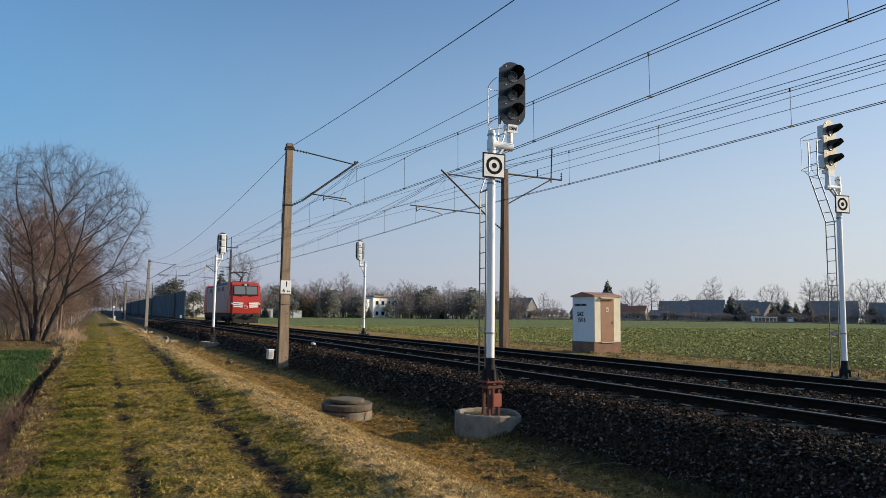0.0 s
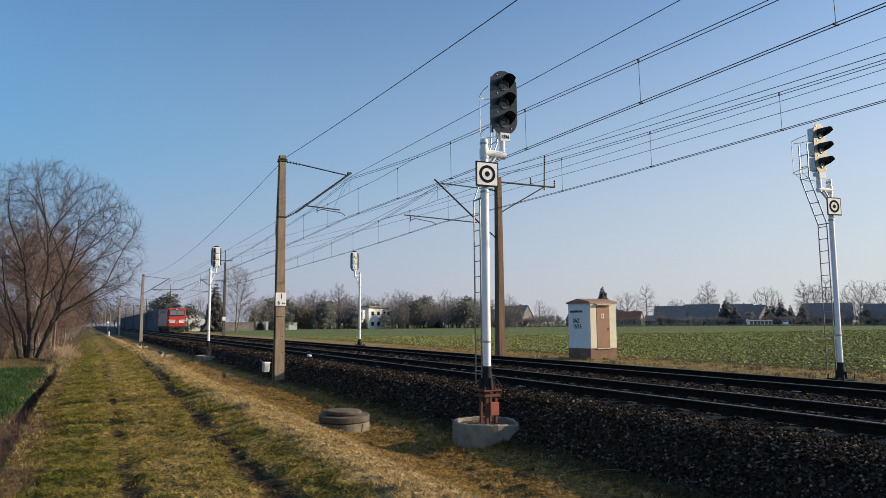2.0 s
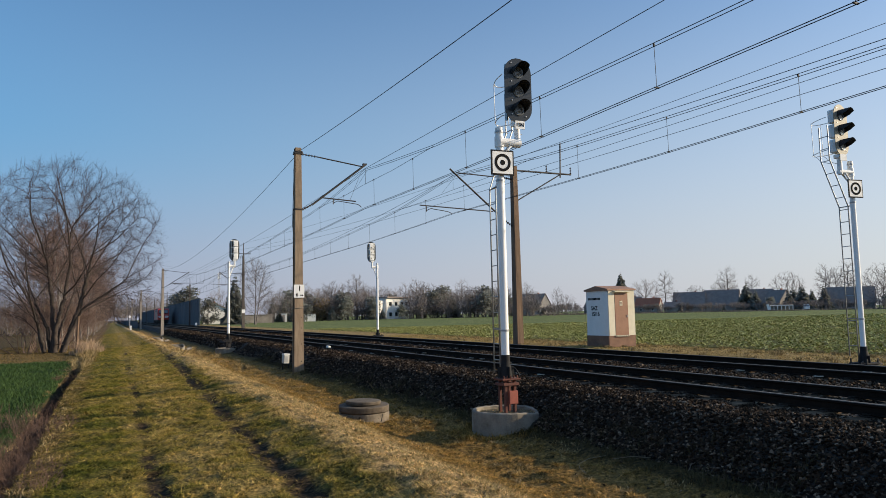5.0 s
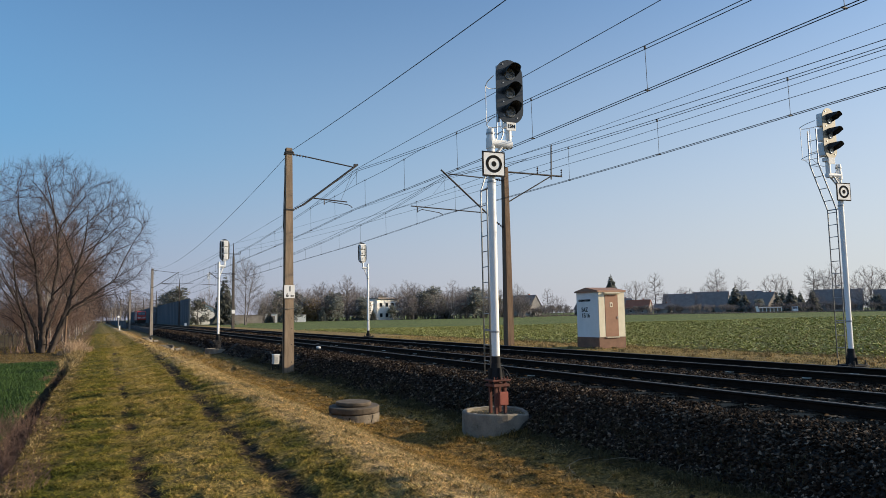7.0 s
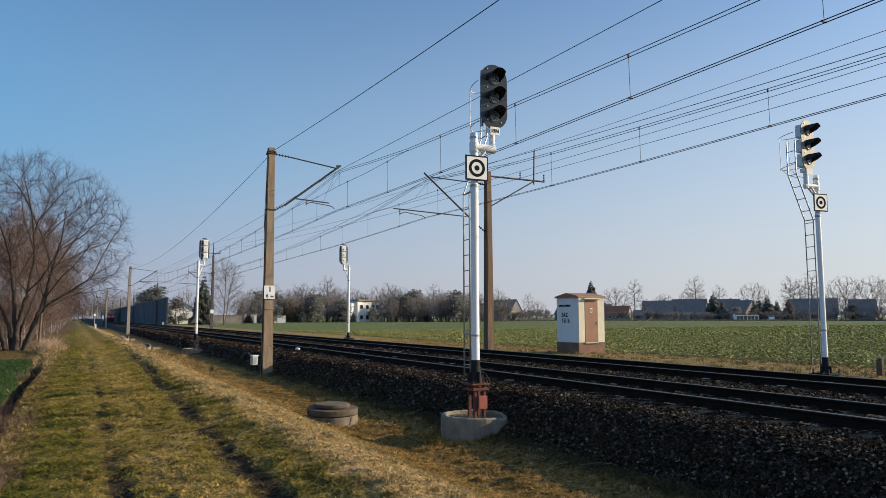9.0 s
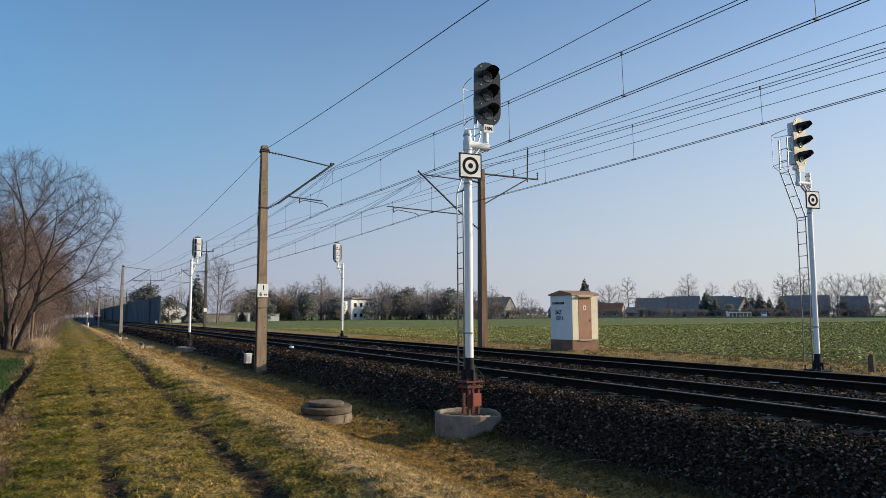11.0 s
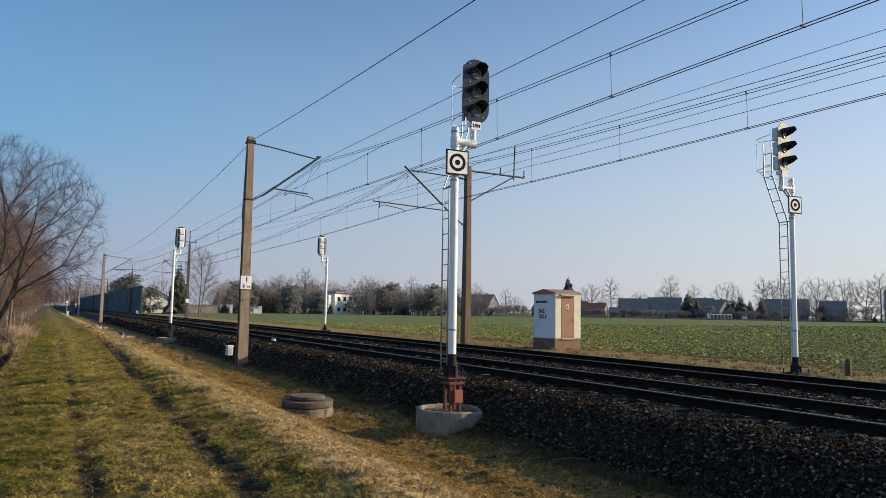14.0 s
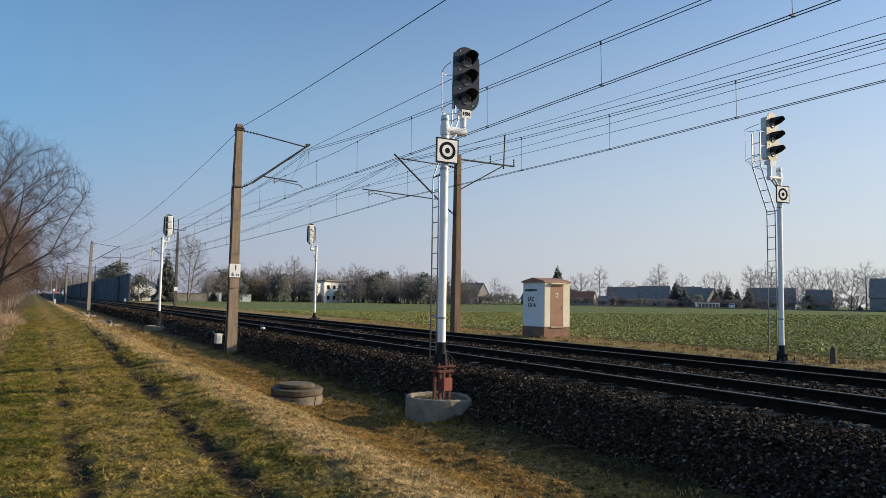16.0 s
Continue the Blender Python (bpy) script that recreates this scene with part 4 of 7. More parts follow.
        part("guard_hoop", tube(bmesh.new(), hoop, 0.009, 6), M_WHITE, t)
    for dx in (-0.16, 0.14):
        part("guard_post", tube(bmesh.new(), [(hx + dx, 0.05, 5.0), (hx + dx, 0.35, 5.12), (hx + dx, 0.58, 5.33), (hx + dx, 0.60, 6.14)], 0.008, 5), M_WHITE, t)
    return t


signal(6.6, 11.45, 0.35, 1, -3, "white mast signal with black three-lamp head marked 15N", True, "15N", 0.42, (0.086, 0.515), 0.075, 0.374, 0.575, 1.085)
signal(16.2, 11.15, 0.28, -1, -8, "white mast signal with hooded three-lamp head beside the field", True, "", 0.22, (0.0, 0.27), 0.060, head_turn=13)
signal(16.2, 45.0, 0.2, 1, 180, "white mast signal seen from its white-cased back, beside the field", False, "", 0.22, board=0.60)
signal(6.6, 45.3, -0.3, -1, 180, "white mast signal seen from its back, standing in a concrete ring", False, "", 0.25, board=0.60)
# foot plate of the signal by the field
for sx, sy in ((16.2, 11.15), (16.2, 45.0)):
    t = thing("signal_foundation", pose(sx, sy, 0.0), "black steel signal foot on a buried footing", "foundation", "signal foundations")
    part("foot_plate", box(bmesh.new(), (0.48, 0.46, 0.035), (0, 0, 0.225), bevel=0.006), M_BLACK, t)
    for a in (-1, 1):
        part("footing_beam", box(bmesh.new(), (0.78, 0.07, 0.075), (0.02 * a, 0.15 * a, 0.17), pose(0, 0, 0, 0, 3 * a, 4 * a), 0.008), M_DARKSTEEL, t)
        part("gusset", box(bmesh.new(), (0.10, 0.02, 0.09), (0.29 * a, -0.15, 0.235), pose(0, 0, 0, 0, 28 * a, 0)), M_DARKSTEEL, t)
    part("footing", box(bmesh.new(), (0.36, 0.36, 0.5), (0, 0, -0.04), bevel=0.01), M_BLACK, t)
    for a in (-1, 1):
        part("anchor_bolt", rod(bmesh.new(), (0.2 * a, 0.2, 0.2), (0.2 * a, 0.2, 0.34), 0.018, n=6), M_DARKSTEEL, t)
        part("anchor_bolt", rod(bmesh.new(), (0.2 * a, -0.2, 0.2), (0.2 * a, -0.2, 0.34), 0.018, n=6), M_DARKSTEEL, t)


def ring_mesh(r, h, wall, chip=0.0, n=40):
    bm = bmesh.new()
    lathe(bm, [(r - wall, 0.0), (r - wall, h - 0.015), (r - wall + 0.015, h), (r - 0.015, h), (r, h - 0.02), (r, 0.0)], n, smooth=False)
    for v in bm.verts:
        a = math.atan2(v.co.y, v.co.x)
        j = 0.006 * math.sin(a * 7 + v.co.z * 9) + 0.004 * math.sin(a * 17)
        v.co.x *= 1 + j
        v.co.y *= 1 + j
        if chip and v.co.z > h * 0.5:
            v.co.z -= chip * max(0, math.cos(a + 0.7)) ** 6 + 0.012 * math.sin(a * 11) ** 2
    return bm


def signal_stand(x, y, plant_z, rim_z, stand_top, r, paint, off=0.0):
    pot = thing("concrete_ring", pose(x - off, y, plant_z), "weathered concrete well ring sunk at the ballast foot", "concrete ring", "concrete rings under signals")
    part("ring", ring_mesh(r, rim_z - plant_z, 0.075, 0.06), M_CONCRETE, pot, smooth=False)
    bm = bmesh.new()
    bmesh.ops.create_circle(bm, cap_ends=True, segments=24, radius=r - 0.06)
    for v in bm.verts:
        v.co.z = rim_z - plant_z - 0.07
    part("soil_fill", bm, M_SOIL, pot)
    st = thing("signal_stand", pose(x, y, 0), "rusty steel stand with a cable box under the mast", "signal stand", "signal stands")
    part("top_plate", box(bmesh.new(), (0.38, 0.36, 0.03), (0, 0, stand_top - 0.015), bevel=0.005), paint, st)
    part("flange", box(bmesh.new(), (0.33, 0.32, 0.05), (0, 0, stand_top - 0.105), bevel=0.005), paint, st)
    for k in range(5):
        part("stand_bolt", rod(bmesh.new(), (-0.14 + 0.07 * k, -0.13, stand_top), (-0.14 + 0.07 * k, -0.13, stand_top + 0.05), 0.014, n=6), paint, st)
    for dx in (-0.095, 0.095):
        for dy in (-0.10, 0.10):
            part("leg", box(bmesh.new(), (0.05, 0.055, stand_top + 0.55), (dx, dy, (stand_top - 0.13 - 0.45) / 2), bevel=0.004), paint, st)
    part("cable_box", box(bmesh.new(), (0.18, 0.05, 0.24), (0.035, -0.15, stand_top - 0.34), bevel=0.008), M_SUNLITRED if paint is M_RUST else paint, st, "rust-red cable box")
    part("cable", tube(bmesh.new(), [(0.05, 0.1, stand_top + 0.25), (0.16, -0.05, stand_top + 0.16), (0.2, -0.12, stand_top + 0.05), (0.2, -0.12, stand_top - 0.05)], 0.012), M_BLACK, st)


signal_stand(6.62, 11.45, -0.85, -0.15, 0.40, 0.605, M_RUST, 0.06)
signal_stand(6.6, 45.3, -0.9, -0.22, 0.25, 0.75, M_DARKSTEEL)


# ---- stacked well rings in the ditch ----
well = thing("well_cover_stack", pose(4.98, 14.75, land_at(4.98, 14.75) - 0.09), "stacked weathered concrete well ring with two round lids", "well cover")


def disc(r, h, n=56):
    """A flat concrete lid with a chipped edge."""
    bm = lathe(bmesh.new(), [(0.001, 0.0), (r - 0.012, 0.0), (r, 0.014), (r + 0.004, h - 0.016), (r - 0.010, h), (0.001, h + 0.006)], n, smooth=False)
    for v in bm.verts:
        a = math.atan2(v.co.y, v.co.x)
        k = 1 + 0.007 * math.sin(a * 5 + 1) + 0.006 * math.sin(a * 13 + v.co.z * 30)
        v.co.x, v.co.y = v.co.x * k, v.co.y * k
    return bm


M_LID = surface("lid_concrete", (0.058, 0.045, 0.032), (0.155, 0.122, 0.088), 0.95, 0, 5, 45, 0.5, spots=((0.045, 0.04, 0.022), 0.6))
M_LOWRING = surface("ring_concrete", (0.095, 0.076, 0.056), (0.27, 0.225, 0.17), 0.95, 0, 5, 45, 0.5, spots=((0.05, 0.045, 0.028), 0.58))
part("lower_ring", lathe(ring_mesh(0.535, 0.285, 0.08, n=56), [(0.001, 0.25), (0.46, 0.25)], 40), M_LOWRING, well, "stained concrete ring with a dark crack")
ob = part("middle_ring", disc(0.535, 0.125), M_LID, well)
ob.matrix_basis = pose(-0.01, -0.02, 0.315, 1.4, -1.0, 20)
ob = part("lid", disc(0.375, 0.075), M_LID, well)
ob.matrix_basis = pose(-0.02, -0.01, 0.452, 0.8, 1.0, 0)
part("packing_stone", box(bmesh.new(), (0.16, 0.12, 0.05), (0.25, -0.36, 0.30), bevel=0.01), M_LID, well)
part("packing_stone", box(bmesh.new(), (0.16, 0.12, 0.05), (-0.3, -0.3, 0.30), bevel=0.01), M_LID, well)
part("packing_stone", box(bmesh.new(), (0.16, 0.12, 0.05), (0.05, 0.4, 0.30), bevel=0.01), M_LID, well)
part("crack", box(bmesh.new(), (0.016, 0.012, 0.16), (0.225, -0.485, 0.2), pose(0, 0, 0, 0, 14, 25)), M_BLACK, well)

# ---- track-side cable box ----
M_CASEGREY = surface("grey_case_paint", (0.42, 0.42, 0.41), (0.58, 0.58, 0.56), 0.55, 0, 3, 30, 0.05)
cab = thing("trackside_box", pose(6.42, 28.75, -0.55), "small white track-side cable box on short legs", "cable box")
part("case", box(bmesh.new(), (0.24, 0.20, 0.36), (0, 0, 0.46), pose(0, 0, 0, 0, 3, 12), 0.02), M_CASEGREY, cab)
part("door_panel", box(bmesh.new(), (0.17, 0.015, 0.24), (0.0, -0.105, 0.46), pose(0, 0, 0, 0, 3, 12), 0.004), M_GALV, cab)
part("lid", box(bmesh.new(), (0.27, 0.23, 0.04), (0.01, 0, 0.655), pose(0, 0, 0, 0, 3, 12), 0.01), M_BOXWHITE, cab)
for dx in (-0.11, 0.11):
    part("leg", rod(bmesh.new(), (dx, 0, -0.1), (dx, 0, 0.3), 0.025, n=8), M_BLACK, cab)

# ---- point rod cover between the rails ----
magnet = thing("track_magnet", pose(8.42, 29.6, RAIL_TOP - 0.16), "small white track-side magnet on the sleeper end", "track magnet")
part("housing", box(bmesh.new(), (0.12, 0.34, 0.09), (0, 0, 0.10), bevel=0.02), M_BOXWHITE, magnet)
part("holder", box(bmesh.new(), (0.26, 0.12, 0.04), (0.05, 0, 0.02), bevel=0.01), M_DARKSTEEL, magnet)

# ---- boundary stone ----
stone = thing("boundary_post", pose(17.2, 10.44, 0.05), "short weathered concrete boundary post in the grass", "boundary post")
bm = bmesh.new()
mast_outline(bm, 0.135, 0.13, 0.53, 0.135, 0.13)
part("post", bm, M_LID, stone)
part("cap", rod(bmesh.new(), (0, 0, 0.525), (0, 0, 0.56), 0.06, 0.045, 8), M_LID, stone)

# ---- culvert heads beside the path ----
for cx_, cy_, rr in ((4.0, 50.5, 0.55), (3.75, 66.0, 0.45)):
    c = thing("culvert_head", pose(cx_, cy_, land_at(cx_, cy_) - 0.15), "low broken concrete culvert head with a dark hole", "culvert head", "culvert heads")
    part("ring", ring_mesh(rr, 0.42, 0.1, 0.2), M_CONCRETE, c)
    bm = bmesh.new()
    bmesh.ops.create_circle(bm, cap_ends=True, segments=20, radius=rr - 0.09)
    for v in bm.verts:
        v.co.z = 0.2
    part("dark_bottom", bm, M_SOIL, c)
    part("slab", box(bmesh.new(), (0.4, 0.3, 0.16), (rr + 0.25, 0.1, 0.10), pose(0, 0, 0, 4, -9, 12), 0.04), M_CONCRETE, c)
marker = thing("marker_post", pose(2.93, 120.0, land_at(2.93, 120) - 0.1), "short white-painted marker post by the path", "marker post")
part("post", box(bmesh.new(), (0.16, 0.16, 0.75), (0, 0, 0.38), bevel=0.02), M_WHITE, marker)

sign = thing("trackside_sign", pose(3.42, 150.0, land_at(3.42, 150) - 0.1), "small round white sign on a thin grey post", "sign")
part("post", rod(bmesh.new(), (0, 0, 0), (0, 0, 2.7), 0.05, n=8), M_GALV, sign)
part("board", rod(bmesh.new(), (0, -0.06, 2.45), (0, -0.09, 2.45), 0.21, n=24), M_WHITE, sign)

# ---- relay hut ----
M_RENDERW = surface("hut_white_render", (0.78, 0.77, 0.74), (0.87, 0.86, 0.83), 0.85, 0, 2.5, 60, 0.2)
M_CREAM = surface("hut_cream_trim", (0.62, 0.56, 0.42), (0.76, 0.70, 0.55), 0.7, 0, 3, 50, 0.1)
M_BROWN = surface("hut_brown_paint", (0.24, 0.115, 0.065), (0.33, 0.165, 0.10), 0.6, 0, 3, 50, 0.08)
M_PLINTH = surface("hut_plinth_paint", (0.14, 0.075, 0.05), (0.26, 0.14, 0.09), 0.8, 0, 3, 40, 0.2)
HX, HY, HZ = 17.42, 22.2, 0.15
hut = thing("relay_hut", pose(HX, HY, HZ), "small white relay hut with brown door, lettered SAZ 15/16", "relay hut")
W, D, H = 1.27, 1.38, 2.22
part("plinth", box(bmesh.new(), (W + 0.03, D + 0.03, 0.53), (W / 2, D / 2, 0.195), bevel=0.008), M_PLINTH, hut)
bm = box(bmesh.new(), (W, D, H - 0.45), (W / 2, D / 2, 0.45 + (H - 0.45) / 2))
part("wall", bm, M_RENDERW, hut)
for x0, w in ((0.0, 0.30), (W - 0.33, 0.33)):
    part("front_panel", box(bmesh.new(), (w, 0.03, H - 0.465), (x0 + w / 2, -0.012, 0.463 + (H - 0.465) / 2), bevel=0.004), M_CREAM, hut, "cream front panel")
part("front_panel", box(bmesh.new(), (W, 0.034, 0.12), (W / 2, -0.012, H - 0.06), bevel=0.004), M_CREAM, hut, "cream front panel")
door = part("door", box(bmesh.new(), (0.635, 0.035, 1.62), (0.62, -0.018, 0.475 + 0.81), bevel=0.006), M_BROWN, hut, "plain brown steel door")
part("door_sign", box(bmesh.new(), (0.13, 0.006, 0.18), (0.60, -0.039, 1.71)), M_CREAM, door)
part("sign_mark", box(bmesh.new(), (0.05, 0.004, 0.10), (0.60, -0.043, 1.71)), M_RUST, door)
part("door_handle", rod(bmesh.new(), (0.87, -0.05, 1.16), (0.87, -0.05, 1.26), 0.012), M_GALV, door)
part("door_hood", box(bmesh.new(), (0.80, 0.14, 0.03), (0.633, -0.09, H - 0.05), pose(0, 0, 0, 12, 0, 0), 0.005), M_CREAM, hut)
sill = part("door_sill", box(bmesh.new(), (0.64, 0.06, 0.045), (0.62, -0.035, 0.445), bevel=0.006), M_CREAM, hut)
bm = bmesh.new()
for k in range(6):
    part("sill_bolt", box(bmesh.new(), (0.03, 0.012, 0.02), (0.35 + 0.108 * k, -0.068, 0.447)), M_RUST, sill)
side_prism(bm, [(-0.06, H - 0.01), (D + 0.06, H - 0.01), (D + 0.06, H + 0.05), (D / 2, H + 0.19), (-0.06, H + 0.05)], W / 2 + 0.06)
bmesh.ops.translate(bm, vec=(W / 2, 0, 0), verts=bm.verts)
part("roof", bm, surface("hut_roof_sheet", (0.25, 0.13, 0.08), (0.36, 0.20, 0.12), 0.6, 0, 2, 30, 0.1), hut, "low brown pitched roof")
for txt, yy, zz in (("SAZ", D / 2 + 0.17, 1.53), ("15/16", D / 2 + 0.11, 1.30)):
    letters(txt, 0.23, pose(-0.004, yy, zz, 90, 0, -90), M_INK, hut)
for k in range(10):
    part("maker_mark", box(bmesh.new(), (0.004, 0.062, 0.085), (-0.003, D / 2 + 0.52 - 0.078 * k, 1.90)), M_INK, hut)


# ---- noise barriers ----
def barrier(x, y0, y1, top, bottom, label, step=4.0):
    t = thing("noise_barrier", pose(x, y0, 0), label, "noise barrier", "noise barriers")
    n = int((y1 - y0) / step)
    bm = box(bmesh.new(), (0.12, step - 0.16, top - bottom), (0, step / 2, (top + bottom) / 2))
    pan = part("panel", bm, M_BARRIER, t)
    post = part("post", box(bmesh.new(), (0.24, 0.17, top - bottom + 0.08), (0, 0, (top + bottom) / 2), bevel=0.01), M_BARRIER, t)
    for k in range(1, n):
        part_of("panel", pan.data, t, pose(0, k * step, 0))
    for k in range(1, n + 1):
        part_of("post", post.data, t, pose(0, k * step, 0))
    return t


barrier(16.9, 156, 484, 5.85, 0.0, "tall blue-grey ribbed noise barrier beside the far track")
barrier(6.0, 190, 700, 1.35, -0.6, "low dark noise barrier beside the near track", 6.0)
end_lamp = thing("marker_post", pose(16.1, 155.0, 0.0), "short white-painted marker post by the path", "marker post")
part("post", box(bmesh.new(), (0.4, 0.3, 0.75), (0, 0, 0.38), bevel=0.03), M_WHITE, end_lamp)


# ---- the locomotive ----
M_RED = surface("locomotive_red", (0.42, 0.034, 0.021), (0.50, 0.046, 0.028), 0.32, 0, 2, 20, 0.02)
M_SIDEGREY = surface("locomotive_side_paint", (0.26, 0.205, 0.215), (0.34, 0.27, 0.28), 0.4, 0, 2, 20, 0.03)
M_UNDER = surface("underframe_grime", (0.018, 0.016, 0.014), (0.05, 0.043, 0.036), 0.8, 0, 3, 30, 0.2)
M_ROOFG = surface("roof_grey", (0.05, 0.05, 0.055), (0.11, 0.11, 0.115), 0.6, 0, 3, 30, 0.1)
# window glass with the sky's reflection put into a pale base colour
M_GLASS, _nt, _p = nodes_of("sky_paled_glass")
_p.inputs["Base Color"].default_value = (0.16, 0.175, 0.185, 1)
_p.inputs["Roughness"].default_value = 0.05
_p.inputs["Specular IOR Level"].default_value = 0.8
M_LAMP, _nt, _p = nodes_of("headlamp_glass")
_p.inputs["Base Color"].default_value = (0.75, 0.74, 0.70, 1)
_p.inputs["Roughness"].default_value = 0.15


loco = thing("locomotive", pose(FAR_X, 71.9, RAIL_TOP), "red electric locomotive with grey sides and a raised pantograph", "locomotive")
cab_line = [(2.5, 1.10), (0.0, 1.10), (-0.03, 1.6), (0.0, 2.2), (0.45, 3.75), (0.62, 4.03), (1.1, 4.22), (2.5, 4.26)]
for end in (0, 1):
    bm = side_prism(bmesh.new(), cab_line, 1.48)
    bmesh.ops.bevel(bm, geom=[e for e in bm.edges if abs(e.verts[0].co.x - e.verts[1].co.x) < 0.01 and max(e.verts[0].co.y, e.verts[1].co.y) < 2.4], offset=0.20, segments=4, affect='EDGES')
    c = part("cab", bm, M_RED, loco, "bright red driver's cab")
    if end:
        c.matrix_basis = pose(0, 18.9, 0, 0, 0, 180)
    # windscreen, two panes on the raked front
    slope = math.degrees(math.atan2(0.45, 1.55))
    part("windscreen_frame", box(bmesh.new(), (2.42, 0.03, 1.06), (0, 0.308, 3.36), pose(0, 0, 0, -slope, 0, 0), 0.02), M_BLACK, c)
    for s in (-1, 1):
        part("windscreen_pane", box(bmesh.new(), (1.08, 0.03, 0.84), (s * 0.585, 0.296, 3.38), pose(0, 0, 0, -slope, 0, 0), 0.02), M_GLASS, c)
        part("wiper", rod(bmesh.new(), (s * 0.35, 0.12, 2.80), (s * 0.95, 0.17, 2.88), 0.035), M_BLACK, c)
        for k in range(3):
            part("white_stripe", box(bmesh.new(), (0.98 - 0.05 * k, 0.02, 0.115), (s * 0.76, -0.03 - 0.006 * k, 2.12 - 0.185 * k), pose(0, 0, 0, 0, s * -3, s * 4)), M_WHITE, c)
        hl = part("headlamp_unit", box(bmesh.new(), (0.20, 0.08, 0.46), (s * 1.33, 0.03, 1.95), bevel=0.02), M_BLACK, c)
        part("lamp_glass", box(bmesh.new(), (0.14, 0.02, 0.14), (s * 1.33, -0.02, 2.05), bevel=0.01), M_LAMP, hl)
        bf = part("buffer", rod(bmesh.new(), (s * 0.87, 0.05, 0.98), (s * 0.87, -0.45, 0.98), 0.11, n=14), M_UNDER, c)
        part("buffer_plate", box(bmesh.new(), (0.52, 0.06, 0.36), (s * 0.87, -0.48, 0.98), bevel=0.03), M_UNDER, bf)
        part("cab_window", box(bmesh.new(), (0.02, 0.6, 0.7), (s * 1.485, 1.2, 3.1), bevel=0.008), M_GLASS, c)
        part("cab_door", box(bmesh.new(), (0.03, 0.75, 2.4), (s * 1.478, 1.98, 2.35), bevel=0.008), M_RED, c)
        part("mirror", box(bmesh.new(), (0.05, 0.05, 0.36), (s * 1.53, 0.75, 3.05), bevel=0.01), M_BLACK, c)
    part("lamp_recess", box(bmesh.new(), (0.62, 0.06, 0.22), (0, 0.525, 3.93), pose(0, 0, 0, -30, 0, 0), 0.02), M_BLACK, c)
    part("roof_lamp", box(bmesh.new(), (0.26, 0.08, 0.14), (0, 0.51, 3.92), pose(0, 0, 0, -30, 0, 0), 0.02), M_LAMP, c)
    part("emblem", box(bmesh.new(), (0.34, 0.02, 0.25), (0, -0.035, 1.72), bevel=0.006), M_WHITE, c)
    part("emblem_field", box(bmesh.new(), (0.28, 0.01, 0.19), (0, -0.048, 1.72)), M_RED, c)
    part("snow_plough", box(bmesh.new(), (2.5, 0.10, 0.42), (0, -0.02, 0.36), pose(0, 0, 0, 8, 0, 0), 0.03), M_UNDER, c)
    part("front_beam", box(bmesh.new(), (2.7, 0.25, 0.52), (0, 0.12, 0.86), bevel=0.03), M_UNDER, c)
    part("coupling", box(bmesh.new(), (0.14, 0.45, 0.2), (0, -0.15, 0.90), bevel=0.03), M_UNDER, c)
    part("step", box(bmesh.new(), (2.9, 0.5, 0.08), (0, 1.98, 0.55), bevel=0.01), M_UNDER, c)
body = part("body", box(bmesh.new(), (2.92, 13.9, 2.84), (0, 9.45, 2.54), bevel=0.04), M_SIDEGREY, loco, "pinkish grey body side")
part("red_band", box(bmesh.new(), (2.95, 13.9, 0.14), (0, 9.45, 1.19), bevel=0.01), M_RED, body)
for k in range(4):
    for s in (-1, 1):
        part("side_grille", box(bmesh.new(), (0.02, 1.5, 0.42), (s * 1.463, 5.2 + 2.8 * k, 3.62), bevel=0.005), M_ROOFG, body)
for k in range(5):
    for s in (-1, 1):
        part("panel_seam", box(bmesh.new(), (0.012, 0.03, 2.6), (s * 1.462, 3.9 + 2.8 * k, 2.54)), M_ROOFG, body)
roof = part("roof", box(bmesh.new(), (2.5, 13.9, 0.30), (0, 9.45, 4.05), bevel=0.08), M_ROOFG, loco)
for yy, ll in ((4.6, 1.8), (8.0, 3.0), (12.0, 2.6)):
    part("roof_case", box(bmesh.new(), (1.5, ll, 0.24), (0, yy, 4.28), bevel=0.04), M_ROOFG, roof)
for s in (-1, 1):
    part("roof_rail", rod(bmesh.new(), (s * 0.9, 3.2, 4.30), (s * 0.9, 15.6, 4.30), 0.035), M_ROOFG, roof)
for yy, up in ((3.6, True), (15.2, False)):
    pg = part("pantograph", box(bmesh.new(), (1.3, 0.9, 0.12), (0, yy, 4.26), bevel=0.02), M_DARKSTEEL, roof)
    if up:
        part("lower_arm", rod(bmesh.new(), (0, yy + 0.3, 4.28), (0, yy - 0.85, 4.82), 0.09, 0.07), M_DARKSTEEL, pg)
        for s in (-1, 1):
            part("upper_arm", rod(bmesh.new(), (s * 0.1, yy - 0.85, 4.82), (s * 0.5, yy + 0.35, 5.36), 0.055), M_DARKSTEEL, pg)
        part("collector_head", tube(bmesh.new(), [(-0.95, yy + 0.35, 5.18), (-0.72, yy + 0.35, 5.36), (0.72, yy + 0.35, 5.36), (0.95, yy + 0.35, 5.18)], 0.06), M_DARKSTEEL, pg)
    else:
        part("lower_arm", rod(bmesh.new(), (0, yy + 0.6, 4.36), (0, yy - 0.8, 4.43), 0.05), M_DARKSTEEL, pg)
part("underframe", box(bmesh.new(), (2.7, 17.6, 0.42), (0, 9.45, 0.93), bevel=0.04), M_UNDER, loco)
part("transformer_case", box(bmesh.new(), (2.4, 4.2, 0.6), (0, 9.45, 0.55), bevel=0.06), M_UNDER, loco)
